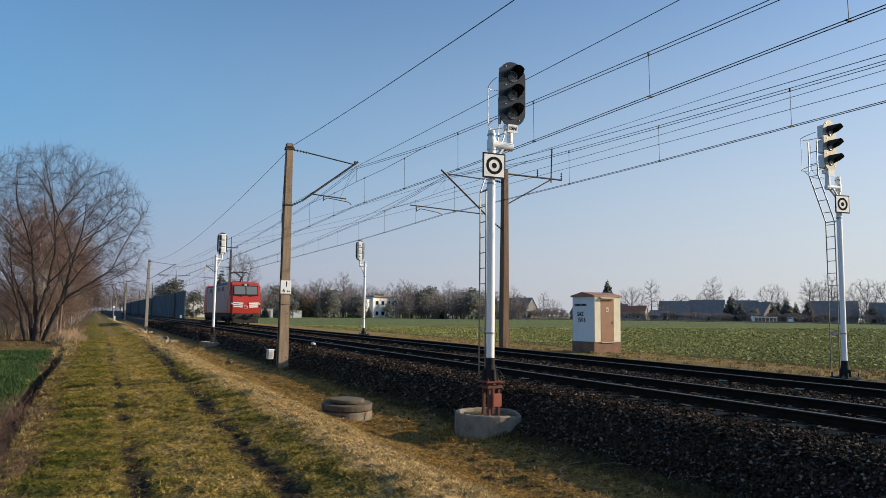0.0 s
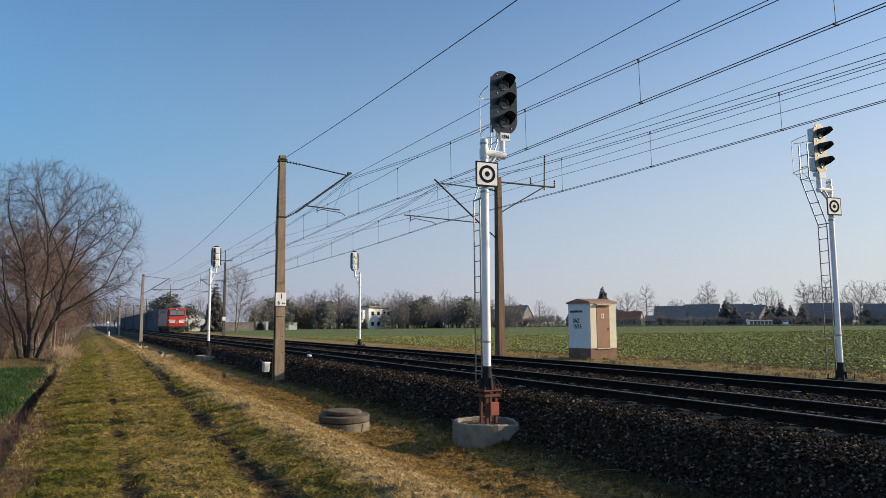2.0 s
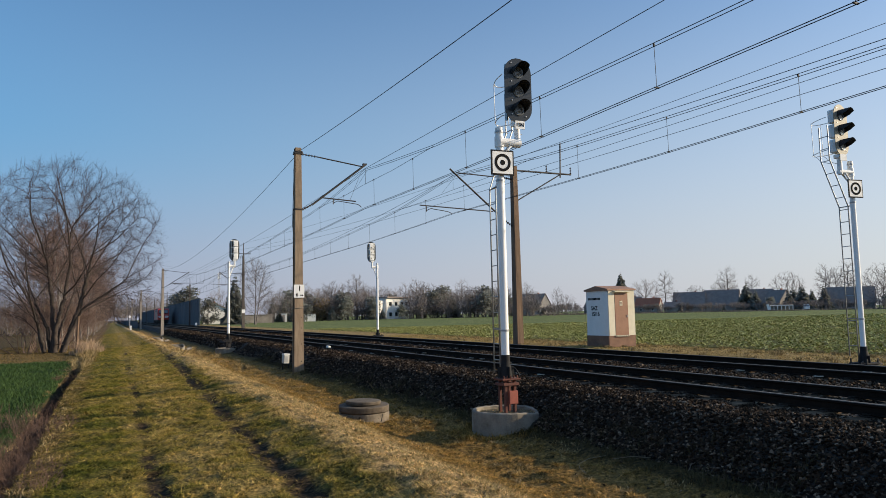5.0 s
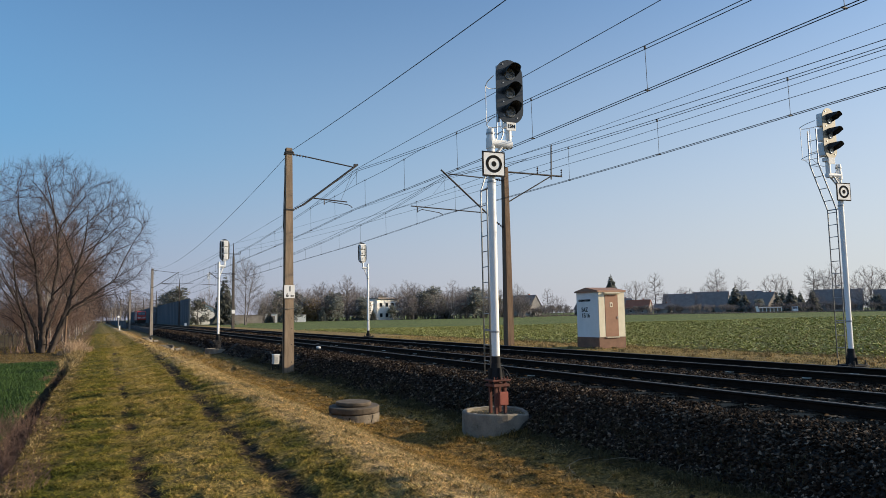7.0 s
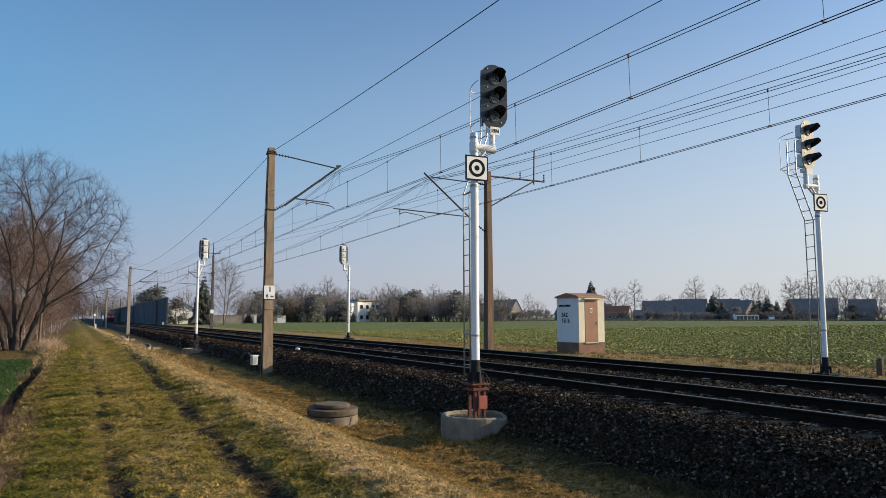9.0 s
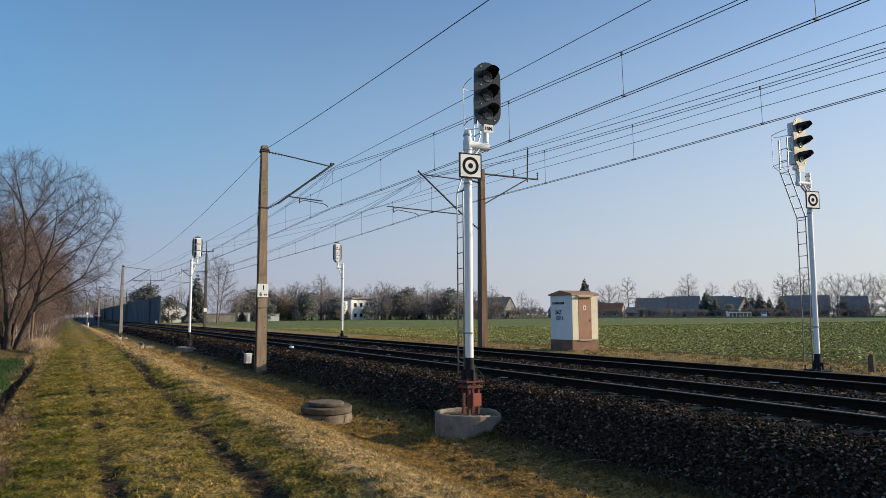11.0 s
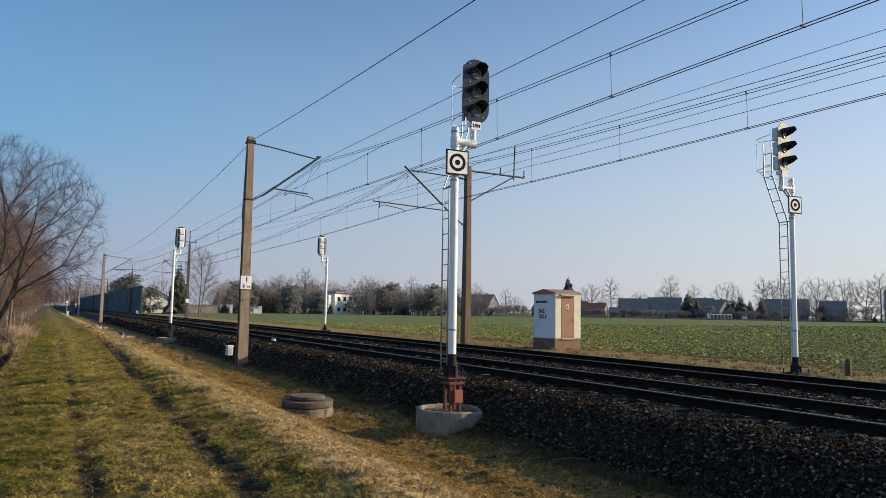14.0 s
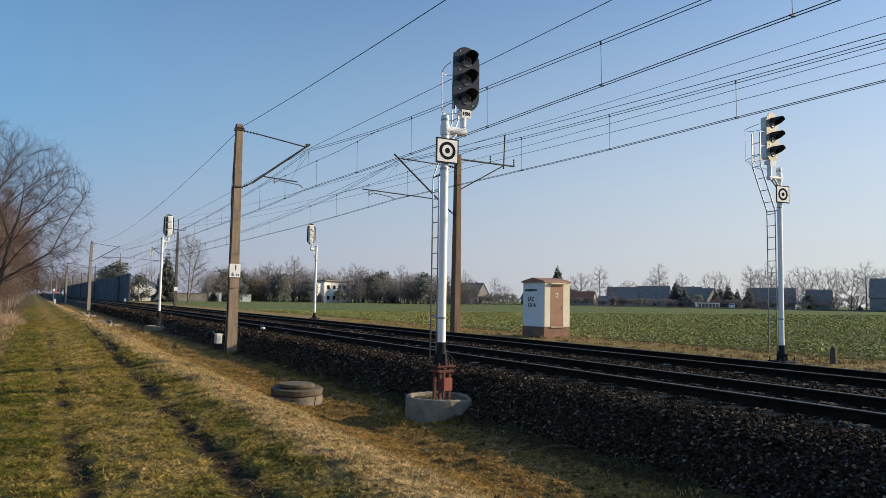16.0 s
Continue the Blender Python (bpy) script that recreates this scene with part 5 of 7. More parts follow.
for yc in (3.9, 15.0):
    bg = part("bogie", box(bmesh.new(), (2.3, 3.7, 0.32), (0, yc, 0.66), bevel=0.06), M_UNDER, loco)
    for dy in (-1.3, 1.3):
        for s in (-1, 1):
            part("wheel", rod(bmesh.new(), (s * 0.70, yc + dy, 0.61), (s * 0.84, yc + dy, 0.61), 0.61, n=28), M_UNDER, bg)
            part("axle_box", box(bmesh.new(), (0.25, 0.45, 0.36), (s * 1.08, yc + dy, 0.62), bevel=0.04), M_UNDER, bg)


# ---- trees ----
M_BARK = surface("grey_brown_bark", (0.034, 0.026, 0.022), (0.088, 0.067, 0.054), 0.95, 0, 6, 40, 0.5)
M_TWIG = surface("fine_twigs", (0.034, 0.024, 0.024), (0.070, 0.049, 0.045), 0.95, 0, 3, 20, 0.0)
M_REDTWIG = surface("reddish_birch_twigs", (0.14, 0.092, 0.075), (0.24, 0.162, 0.13), 0.95, 0, 3, 20, 0.0)
M_BIRCH = surface("birch_bark", (0.13, 0.112, 0.10), (0.34, 0.31, 0.28), 0.85, 0, 5, 30, 0.2, spots=((0.05, 0.045, 0.04), 0.6))
# far trees: distance haze is put into these paler, greyer base colours
M_FARTWIG = surface("hazy_far_twigs", (0.155, 0.133, 0.128), (0.235, 0.204, 0.195), 0.95, 0, 0.6, 6, 0.0, vary=0.3)
M_FARBARK = surface("hazy_far_bark", (0.10, 0.09, 0.085), (0.17, 0.15, 0.14), 0.95, 0, 2, 12, 0.0)
M_NEEDLE = surface("hazy_needles", (0.175, 0.185, 0.165), (0.265, 0.27, 0.24), 0.9, 0, 1.2, 9, 0.0, vary=0.25)
M_TANLEAF = surface("dry_oak_leaves", (0.19, 0.13, 0.06), (0.30, 0.215, 0.11), 0.9, 0, 1.0, 8, 0.0)


def let_light_through(m, much):
    """Needles and thin leaves pass on some of the light that falls on them."""
    nt = m.node_tree
    p = nt.nodes["Principled BSDF"]
    tr = nt.nodes.new("ShaderNodeBsdfTranslucent")
    nt.links.new(p.inputs["Base Color"].links[0].from_socket, tr.inputs["Color"])
    mx = nt.nodes.new("ShaderNodeMixShader")
    mx.inputs[0].default_value = much
    nt.links.new(p.outputs[0], mx.inputs[1])
    nt.links.new(tr.outputs[0], mx.inputs[2])
    nt.links.new(mx.outputs[0], nt.nodes["Material Output"].inputs["Surface"])


let_light_through(M_NEEDLE, 0.5)
let_light_through(M_TANLEAF, 0.5)


class Wood:
    """Gathers tapered branch pieces into one mesh."""

    def __init__(self):
        self.v, self.f, self.n = [], [], 0

    def piece(self, a, b, ra, rb, sides):
        d = b - a
        ln = np.linalg.norm(d)
        if ln < 1e-5:
            return
        d = d / ln
        u = np.cross(d, (0.31, 0.17, 0.93) if abs(d[2]) < 0.9 else (1.0, 0.1, 0.0))
        u = u / np.linalg.norm(u)
        w = np.cross(d, u)
        ang = np.arange(sides) * 2 * math.pi / sides
        ring = np.cos(ang)[:, None] * u + np.sin(ang)[:, None] * w
        self.v.append(a + ra * ring)
        self.v.append(b + rb * ring)
        k = np.arange(sides)
        kn = (k + 1) % sides
        self.f.append(np.stack([k, kn, kn + sides, k + sides], -1) + self.n)
        self.n += 2 * sides

    def mesh(self, name, material):
        return raw_mesh(name, np.concatenate(self.v), np.concatenate(self.f), material, True)


def grow(thick, thin, rnd, p, d, length, r, level, depth, spread, lift, min_r, wander, kids=(2, 4)):
    """One limb and what grows from it."""
    steps = 3
    for i in range(steps):
        d = d + rnd.normal(0, wander, 3) + np.array([0, 0, lift])
        d = d / np.linalg.norm(d)
        q = p + d * length / steps
        r2 = max(r * (0.86 if i < steps - 1 else 0.72), min_r * 0.6)
        sides = 7 if r > 0.08 else (5 if r > 0.03 else 3)
        (thick if r > (max(min_r * 1.6, 0.022) if min_r > 0.005 else min_r * 1.3) else thin).piece(p, q, r, r2, sides)
        if level >= 1 and depth > 0 and (i < steps - 1):
            if rnd.random() < 0.62:
                side = rnd.normal(0, 1, 3)
                side = side - d * side.dot(d)
                side = side / (np.linalg.norm(side) + 1e-6)
                dd = d * 0.72 + side * spread
                grow(thick, thin, rnd, q, dd / np.linalg.norm(dd), length * rnd.uniform(0.5, 0.75), max(r2 * 0.5, min_r), level + 1, depth - 1, spread, lift, min_r, wander, kids)
        p, r = q, r2
    if depth <= 0:
        return
    for k in range(rnd.integers(*kids)):
        side = rnd.normal(0, 1, 3)
        side = side - d * side.dot(d)
        side = side / (np.linalg.norm(side) + 1e-6)
        dd = d + side * spread * rnd.uniform(0.5, 1.15)
        grow(thick, thin, rnd, p, dd / np.linalg.norm(dd), length * rnd.uniform(0.66, 0.88), max(r * rnd.uniform(0.6, 0.8), min_r), level + 1, depth - 1, spread, lift, min_r, wander, kids)


def bare_tree(name, label, category, m, seed, stems, length, r, depth, spread=0.5, lift=0.05, min_r=0.006, wander=0.12, bark=None, twig=None, group="", kids=(2, 4)):
    rnd = np.random.default_rng(seed)
    thick, thin = Wood(), Wood()
    for a, lean, ln, rr in stems:
        d = np.array([math.cos(a) * lean, math.sin(a) * lean, 1.0])
        b = np.array([math.cos(a) * 0.18, math.sin(a) * 0.18, -0.3]) if len(stems) > 1 else np.array([0, 0, -0.3])
        grow(thick, thin, rnd, b, d / np.linalg.norm(d), length * ln, r * rr, 0, depth, spread, lift, min_r, wander, kids)
    t = thing(name, m, label, category, group)
    part_of("trunk", thick.mesh("trunk", bark or M_BARK), t)
    part_of("crown", thin.mesh("crown", twig or M_TWIG), t)
    return t


def leader(thick, thin, rnd, base, d, h, r, limbs, reach, depth, first, min_r, up=0.55, shape=0.8, twigs=0.5, bow=0.05, kids=(2, 4)):
    """A stem that runs to the top, with limbs all along it."""
    n = 10
    p = base
    d = np.array(d, float) / np.linalg.norm(d)
    pts, rad = [p], [r]
    for i in range(n):
        d = d + rnd.normal(0, bow, 3) + np.array([0, 0, 0.035])
        d = d / np.linalg.norm(d)
        p = p + d * h / n
        pts.append(p)
        rad.append(max(r * (1 - (i + 1) / n) ** 0.9, min_r))
    for i in range(n):
        thick.piece(pts[i], pts[i + 1], rad[i], rad[i + 1], 8 if r > 0.1 else 5)
    for k in range(limbs):
        f = first + (1 - first) * (k + rnd.random()) / limbs
        i = min(int(f * n), n - 1)
        q = pts[i] + (pts[i + 1] - pts[i]) * (f * n - i)
        a = k * 2.4 + rnd.normal(0, 0.4)
        rise = up * rnd.uniform(0.6, 1.5) + 0.5 * f
        dd = np.array([math.cos(a), math.sin(a), rise])
        g = (f - first) / (1 - first)
        ln = reach * (0.25 + shape * math.sin(math.pi * (0.22 + 0.72 * g))) * rnd.uniform(0.75, 1.15)
        grow(thick, thin, rnd, q, dd / np.linalg.norm(dd), ln * 0.5, max(rad[i] * 0.5, min_r * 1.3), 1, depth, twigs, 0.045, min_r, 0.085, kids)


def leader_tree(name, label, category, m, seed, stems, limbs, reach, depth, first, min_r, bark, twig, group="", up=0.55, twigs=0.5, kids=(2, 4), bow=0.05):
    rnd = np.random.default_rng(seed)
    thick, thin = Wood(), Wood()
    for a, lean, h, r in stems:
        base = np.array([math.cos(a) * 0.22, math.sin(a) * 0.22, -0.3]) if len(stems) > 1 else np.array([0, 0, -0.3])
        leader(thick, thin, rnd, base, (math.cos(a) * lean, math.sin(a) * lean, 1.0), h, r, limbs, reach, depth, first, min_r, up, 0.8, twigs, bow, kids)
    t = thing(name, m, label, category, group)
    part_of("trunk", thick.mesh("trunk", bark), t)
    part_of("crown", thin.mesh("crown", twig), t)
    return t


def bars(a, b, ra, rb, sides):
    """Many tapered three- to seven-sided bars at once: corners and faces."""
    d = b - a
    d = d / (np.linalg.norm(d, axis=1, keepdims=True) + 1e-9)
    ref = np.where(np.abs(d[:, 2:3]) < 0.9, np.array([[0.31, 0.17, 0.93]]), np.array([[1.0, 0.1, 0.0]]))
    u = np.cross(d, ref)
    u = u / np.linalg.norm(u, axis=1, keepdims=True)
    w = np.cross(d, u)
    ang = np.arange(sides) * 2 * math.pi / sides
    ring = np.cos(ang)[None, :, None] * u[:, None] + np.sin(ang)[None, :, None] * w[:, None]
    v = np.concatenate([a[:, None] + ra[:, None, None] * ring, b[:, None] + rb[:, None, None] * ring], 1)
    k = np.arange(sides)
    kn = (k + 1) % sides
    f = np.stack([k, kn, kn + sides, k + sides], -1)[None] + (np.arange(len(a)) * 2 * sides)[:, None, None]
    return v.reshape(-1, 3), f.reshape(-1, 4)


def crown_tree(name, label, m, seed, stems, inside, marks, box_size, step, reach_in, near, tip_r, pipe, twig_len, twig_r, bark, twig, group="", fine=0.022, many=3, limbs=0):
    """Stems whose limbs grow towards free room inside the crown's outline, then fine twigs."""
    rnd = np.random.default_rng(seed)
    lo, hi = np.array(box_size[0]), np.array(box_size[1])
    free = lo + (hi - lo) * rnd.random((marks * 4, 3))
    free = free[inside(free)][:marks]
    pos, par, way = [], [], []
    for points in stems:
        last = -1
        for a, b in zip(points[:-1], points[1:]):
            a, b = np.array(a, float), np.array(b, float)
            n = max(1, int(np.linalg.norm(b - a) / step))
            for k in range(n):
                pos.append(a + (b - a) * k / n + rnd.normal(0, 0.02, 3))
                par.append(last)
                way.append((b - a) / np.linalg.norm(b - a))
                last = len(pos) - 1
    stem_nodes = len(pos)
    for k in range(limbs):
        i = int(rnd.integers(int(stem_nodes * 0.05), stem_nodes))
        if pos[i][2] < 1.3:
            continue
        a = rnd.uniform(0, 2 * math.pi)
        d = np.array([math.cos(a), math.sin(a), rnd.uniform(0.2, 1.0)]) + 0.45 * way[i] + 1.2 * np.array([pos[i][0], pos[i][1], 0.0]) / (1 + np.hypot(pos[i][0], pos[i][1]))
        d /= np.linalg.norm(d)
        last, p = i, pos[i]
        for n in range(40):
            d = d + rnd.normal(0, 0.045, 3)
            d /= np.linalg.norm(d)
            p = p + d * step
            if not inside(p[None] + d * 0.9)[0]:
                break
            pos.append(p)
            par.append(last)
            way.append(d)
            last = len(pos) - 1
    pos, par, way = np.array(pos), np.array(par), np.array(way)
    dist = np.full(len(free), 1e9)
    owner = np.zeros(len(free), int)
    start = 0
    for turn in range(90):
        fresh = pos[start:]
        for c in range(0, len(fresh), 400):
            d = np.linalg.norm(free[:, None] - fresh[None, c:c + 400], axis=2)
            k = d.argmin(1)
            dm = d[np.arange(len(free)), k]
            closer = dm < dist
            dist[closer], owner[closer] = dm[closer], k[closer] + start + c
        start = len(pos)
        keep = dist > near
        free, dist, owner = free[keep], dist[keep], owner[keep]
        pull = dist < reach_in
        if not pull.any():
            break
        acc = np.zeros((len(pos), 3))
        np.add.at(acc, owner[pull], (free[pull] - pos[owner[pull]]) / dist[pull, None])
        grown = np.unique(owner[pull])
        grown = grown[np.bincount(par[par >= 0], minlength=len(pos))[grown] < 3]
        d = acc[grown]
        d = d / (np.linalg.norm(d, axis=1, keepdims=True) + 1e-9)
        d = d + 0.95 * way[grown] + rnd.normal(0, 0.10, (len(grown), 3))
        d = d / np.linalg.norm(d, axis=1, keepdims=True)
        pos = np.concatenate([pos, pos[grown] + d * step])
        par = np.concatenate([par, grown])
        way = np.concatenate([way, d])
    area = np.zeros(len(pos))
    kids = np.bincount(par[par >= 0], minlength=len(pos))
    area[kids == 0] = tip_r ** pipe
    for k in range(len(pos) - 1, -1, -1):
        if par[k] >= 0:
            area[par[k]] += area[k]
    r = area ** (1 / pipe)
    r[:stem_nodes] *= 1 + 0.7 * np.exp(-np.maximum(pos[:stem_nodes, 2], 0) / 2.2)
    has = par >= 0
    a, b, ra, rb = pos[par[has]], pos[has], np.minimum(r[par[has]], r[has] * 1.25), r[has]
    t = thing(name, m, label, "tree", group)
    big = rb > 0.028
    v, f = bars(a[big], b[big], ra[big], rb[big], 7)
    part_of("trunk", raw_mesh("trunk", v, f, bark, True), t)
    v, f = bars(a[~big], b[~big], ra[~big], rb[~big], 3)
    vs, fs, n = [v], [f], len(v)
    root = np.flatnonzero(r < fine)
    out = pos - np.array([0, 0, 3.5])
    out = out / np.linalg.norm(out, axis=1, keepdims=True)
    for per in range(many):
        base, d0 = pos[root], way[root]
        side = rnd.normal(0, 1, base.shape)
        side -= d0 * (side * d0).sum(1, keepdims=True)
        side /= np.linalg.norm(side, axis=1, keepdims=True)
        d = 0.75 * d0 + 0.75 * side + 0.45 * out[root]
        d /= np.linalg.norm(d, axis=1, keepdims=True)
        ln = twig_len * rnd.uniform(0.5, 1.3, len(root))
        rr = np.full(len(root), twig_r)
        for seg in range(2):
            tip = base + d * (ln * 0.5)[:, None]
            v, f = bars(base, tip, rr * (1 - 0.25 * seg), rr * (0.75 - 0.25 * seg), 3)
            vs.append(v)
            fs.append(f + n)
            n += len(v)
            base = tip
            d = d + rnd.normal(0, 0.20, d.shape) + np.array([0, 0, 0.05])
            d /= np.linalg.norm(d, axis=1, keepdims=True)
    part_of("crown", raw_mesh("crown", np.concatenate(vs), np.concatenate(fs), twig, True), t)
    return t


def dome(p):
    """The outline of the big tree's crown, wide below and blunt at the top."""
    u = np.clip(np.abs(p[:, 2] - 6.45) / 5.35, 0, 1)
    off = p[:, 0] - 0.6
    a = np.arctan2(p[:, 1], off)
    edge = (5.35 + 0.3 * np.sin(3 * a + 0.6) + 0.25 * np.sin(7 * a)) * (1 - u ** 2.2) ** (1 / 2.2)
    far = np.hypot(off, p[:, 1])
    return (far < edge) & (p[:, 2] > 1.9 + 0.9 * np.clip(2.5 - far, 0, 2.5))


# the big many-stemmed tree at the edge of the path
crown_tree("bare_tree", "big leafless many-stemmed tree at the edge of the path", pose(-3.05, 48.8, land_at(-3.05, 48.8)), 17,
           [[(-0.45, 0.1, -0.4), (-0.75, 0.1, 1.0), (-0.95, 0.2, 2.3), (-1.9, 0.4, 4.2), (-2.7, 0.5, 6.0)],
            [(-0.40, 0.0, -0.4), (-0.7, -0.1, 1.2), (-1.1, -0.5, 2.6), (-1.6, -1.6, 4.6)],
            [(0.0, 0.0, -0.4), (0.0, 0.0, 1.3), (-0.15, 0.2, 3.0), (-0.5, 0.5, 5.4), (-0.7, 0.6, 7.6)],
            [(0.05, -0.1, -0.4), (0.1, -0.15, 1.4), (0.5, -0.3, 3.2), (0.8, -0.5, 5.4), (0.75, -0.6, 7.8)],
            [(0.35, 0.0, -0.4), (0.75, 0.05, 0.9), (1.25, 0.1, 2.4), (1.75, 0.2, 4.6), (2.1, 0.2, 7.0)],
            [(0.40, -0.1, -0.4), (0.8, -0.2, 1.0), (1.5, -0.4, 2.6), (2.9, -0.9, 3.6), (4.1, -1.2, 4.4)],
            [(0.1, 0.2, -0.4), (0.3, 0.6, 1.4), (0.8, 1.9, 3.2), (1.2, 3.0, 5.0)],
            [(-0.1, 0.2, -0.4), (-0.4, 0.6, 1.5), (-1.2, 1.8, 3.2), (-1.9, 3.0, 4.8)],
            [(-0.55, 0.0, 0.9), (-1.6, -0.2, 2.1), (-3.2, -0.4, 2.9)]],
           dome, 7400, ((-6.6, -6.6, 1.5), (6.6, 6.6, 12.2)), 0.21, 1.6, 0.42, 0.0066, 2.06, 0.60, 0.0046, M_BARK, M_TWIG, limbs=95)

# birches and brush along the path behind it
birch = None
for k, (bx_, by_, sc, rot_) in enumerate(((-3.7, 57, 0.95, 0), (-2.9, 55.0, 0.85, 70), (-3.9, 60, 1.0, 200), (-3.0, 63, 0.85, 260), (-4.2, 68, 1.0, 30), (-3.4, 73, 0.95, 110), (-3.0, 82, 0.9, 20), (-4.0, 92, 1.0, 160), (-2.9, 104, 0.9, 210), (-3.5, 118, 1.0, 10), (-2.6, 135, 1.0, 80), (-3.0, 155, 1.05, 190), (-2.8, 180, 1.1, 50), (-3.0, 215, 1.1, 270), (-3.0, 260, 1.2, 120), (-8, 95, 1.1, 40), (-4.0, 78, 0.9, 140), (-2.4, 320, 1.3, 10), (-2.0, 400, 1.4, 100))):
    if by_ > 70:
        bx_, sc = bx_ + 0.7, sc * 1.2
    m = pose(bx_, by_, land_at(bx_, by_), 0, 0, rot_)
    if birch is None:
        birch = leader_tree("birch", "slim leafless birch with reddish twigs beside the path", "tree", m, 23, [(0.4, 0.10, 9.0, 0.085), (2.6, 0.14, 8.0, 0.07)], 13, 3.4, 3, 0.12, 0.0095, M_BIRCH, M_REDTWIG, "birches by the path", 0.8, 0.45, (2, 4))
        birch.scale = (sc,) * 3
    else:
        birch.scale = (sc,) * 3
        copy_thing(birch, m)
birch.scale = (1, 1, 1)
brush = None
for k in range(30):
    bx_, by_ = -2.5 - 2.6 * rng.random(), 50.0 + 1.35 * k * (1 + 0.09 * k)
    m = pose(bx_, by_, land_at(bx_, by_), 0, 0, 360 * rng.random())
    if brush is None:
        brush = bare_tree("bare_shrub", "leafless reddish-brown shrub in the thicket beside the path", "shrub", m, 31, [(a, 0.75 + 0.3 * math.sin(a * 3), 1, 1) for a in np.arange(0, 6.2, 0.6)], 1.35, 0.03, 3, 0.5, 0.06, 0.009, 0.13, M_REDTWIG, M_REDTWIG, "shrubs by the path")
    else:
        copy_thing(brush, m)

# a leaning stake by the tree
stake = thing("wooden_stake", pose(-1.75, 46.5, land_at(-1.75, 46.5) - 0.2, 0, 2), "leaning grey wooden stake beside the path", "stake")
part("post", rod(bmesh.new(), (0, 0, 0), (0, 0, 2.4), 0.07, 0.055, 8), M_POLEWOOD, stake)


# ---- conifers ----
def conifer(name, label, m, seed, h, r, tiers, group="", dense=14, droop=0.25, low=0.12):
    rnd = np.random.default_rng(seed)
    trunk, crown = Wood(), Wood()
    trunk.piece(np.array([0, 0, -0.3]), np.array([0, 0, h]), 0.025 * h, 0.01, 7)
    vs, fs, n = [], [], 0
    for i in range(tiers):
        k = i / (tiers - 1)
        z = h * (low + (1 - low) * k)
        rad = r * (1 - k) ** 0.85 + 0.12
        for j in range(max(5, int(dense * (1 - 0.6 * k)))):
            a = rnd.uniform(0, 2 * math.pi)
            L = rad * rnd.uniform(0.65, 1.1)
            tip = np.array([math.cos(a) * L, math.sin(a) * L, z - droop * L + rnd.normal(0, 0.05 * h / tiers)])
            root = np.array([0, 0, z + rnd.normal(0, 0.3 * h / tiers)])
            side = np.array([-math.sin(a), math.cos(a), 0]) * L * 0.22
            for s in range(4):
                q = root + (tip - root) * (0.35 + 0.65 * rnd.random())
                jit = rnd.normal(0, 0.10 * L, 3)
                tip_up = np.array([0, 0, rnd.normal(0, 0.22 * L)])
                vs += [root + (tip - root) * 0.15 * rnd.random(), q + side * rnd.uniform(0.5, 1.3) + jit + tip_up, tip + rnd.normal(0, 0.06 * L, 3), q - side * rnd.uniform(0.5, 1.3) + jit - tip_up - np.array([0, 0, 0.06 * L])]
                fs.append([n, n + 1, n + 2, n + 3])
                n += 4
    t = thing(name, m, label, "tree", group)
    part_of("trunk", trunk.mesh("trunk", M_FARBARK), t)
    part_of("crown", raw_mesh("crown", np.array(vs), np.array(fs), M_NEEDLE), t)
    return t


def round_pine(name, label, m, seed, h, r, clumps, group=""):
    """A pine: bare lower trunk, forking limbs, a loose crown of needle clumps."""
    rnd = np.random.default_rng(seed)
    trunk = Wood()
    top = np.array([rnd.normal(0, 0.3), rnd.normal(0, 0.3), h * 0.93])
    trunk.piece(np.array([0, 0, -0.3]), top * 0.5, 0.022 * h, 0.016 * h, 7)
    trunk.piece(top * 0.5, top, 0.016 * h, 0.03, 6)
    pts = []
    for k in range(clumps):
        g = rnd.random() ** 0.8
        z = h * (0.12 + 0.86 * g)
        out = r * (0.35 + 0.75 * math.sin(math.pi * min(1, 0.25 + 0.72 * g))) * rnd.uniform(0.3, 1.0)
        a = rnd.uniform(0, 2 * math.pi)
        c = np.array([math.cos(a) * out, math.sin(a) * out, z])
        trunk.piece(np.array([0, 0, z - 0.25 * out]), c, 0.06, 0.025, 4)
        n = 34
        size = h * rnd.uniform(0.055, 0.10)
        p = c + rnd.normal(0, 1, (n, 3)) * size * np.array([1.1, 1.1, 0.6])
        pts.append((p[:, None, :] + rnd.normal(0, 0.55 * size, (n, 3, 3)) * np.array([1, 1, 0.55])).reshape(-1, 3))
    v = np.concatenate(pts)
    t = thing(name, m, label, "tree", group)
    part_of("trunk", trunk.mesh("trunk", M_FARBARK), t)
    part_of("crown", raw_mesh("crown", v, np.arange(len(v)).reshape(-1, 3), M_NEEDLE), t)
    return t


def polar(az, dist):
    """A place by its bearing from the path's stretch, in degrees from the track, and its distance."""
    a = radians(az)
    return dist * math.sin(a), dist * math.cos(a)


def spot(az, dist, turn=0.0):
    x, y = polar(az, dist)
    return pose(x, y, 0.04, 0, 0, turn)


# parent kinds, each standing at a place of its own
def ball(mid, half, wide):
    """A crown's outline: half its height, and its widest radius."""
    def inside(p):
        u = np.clip(np.abs(p[:, 2] - mid) / half, 0, 1)
        a = np.arctan2(p[:, 1], p[:, 0])
        return np.hypot(p[:, 0], p[:, 1]) < wide * (1 + 0.12 * np.sin(3 * a) + 0.1 * np.sin(5 * a + 1)) * (1 - u ** 2.3) ** (1 / 2.3)
    return inside


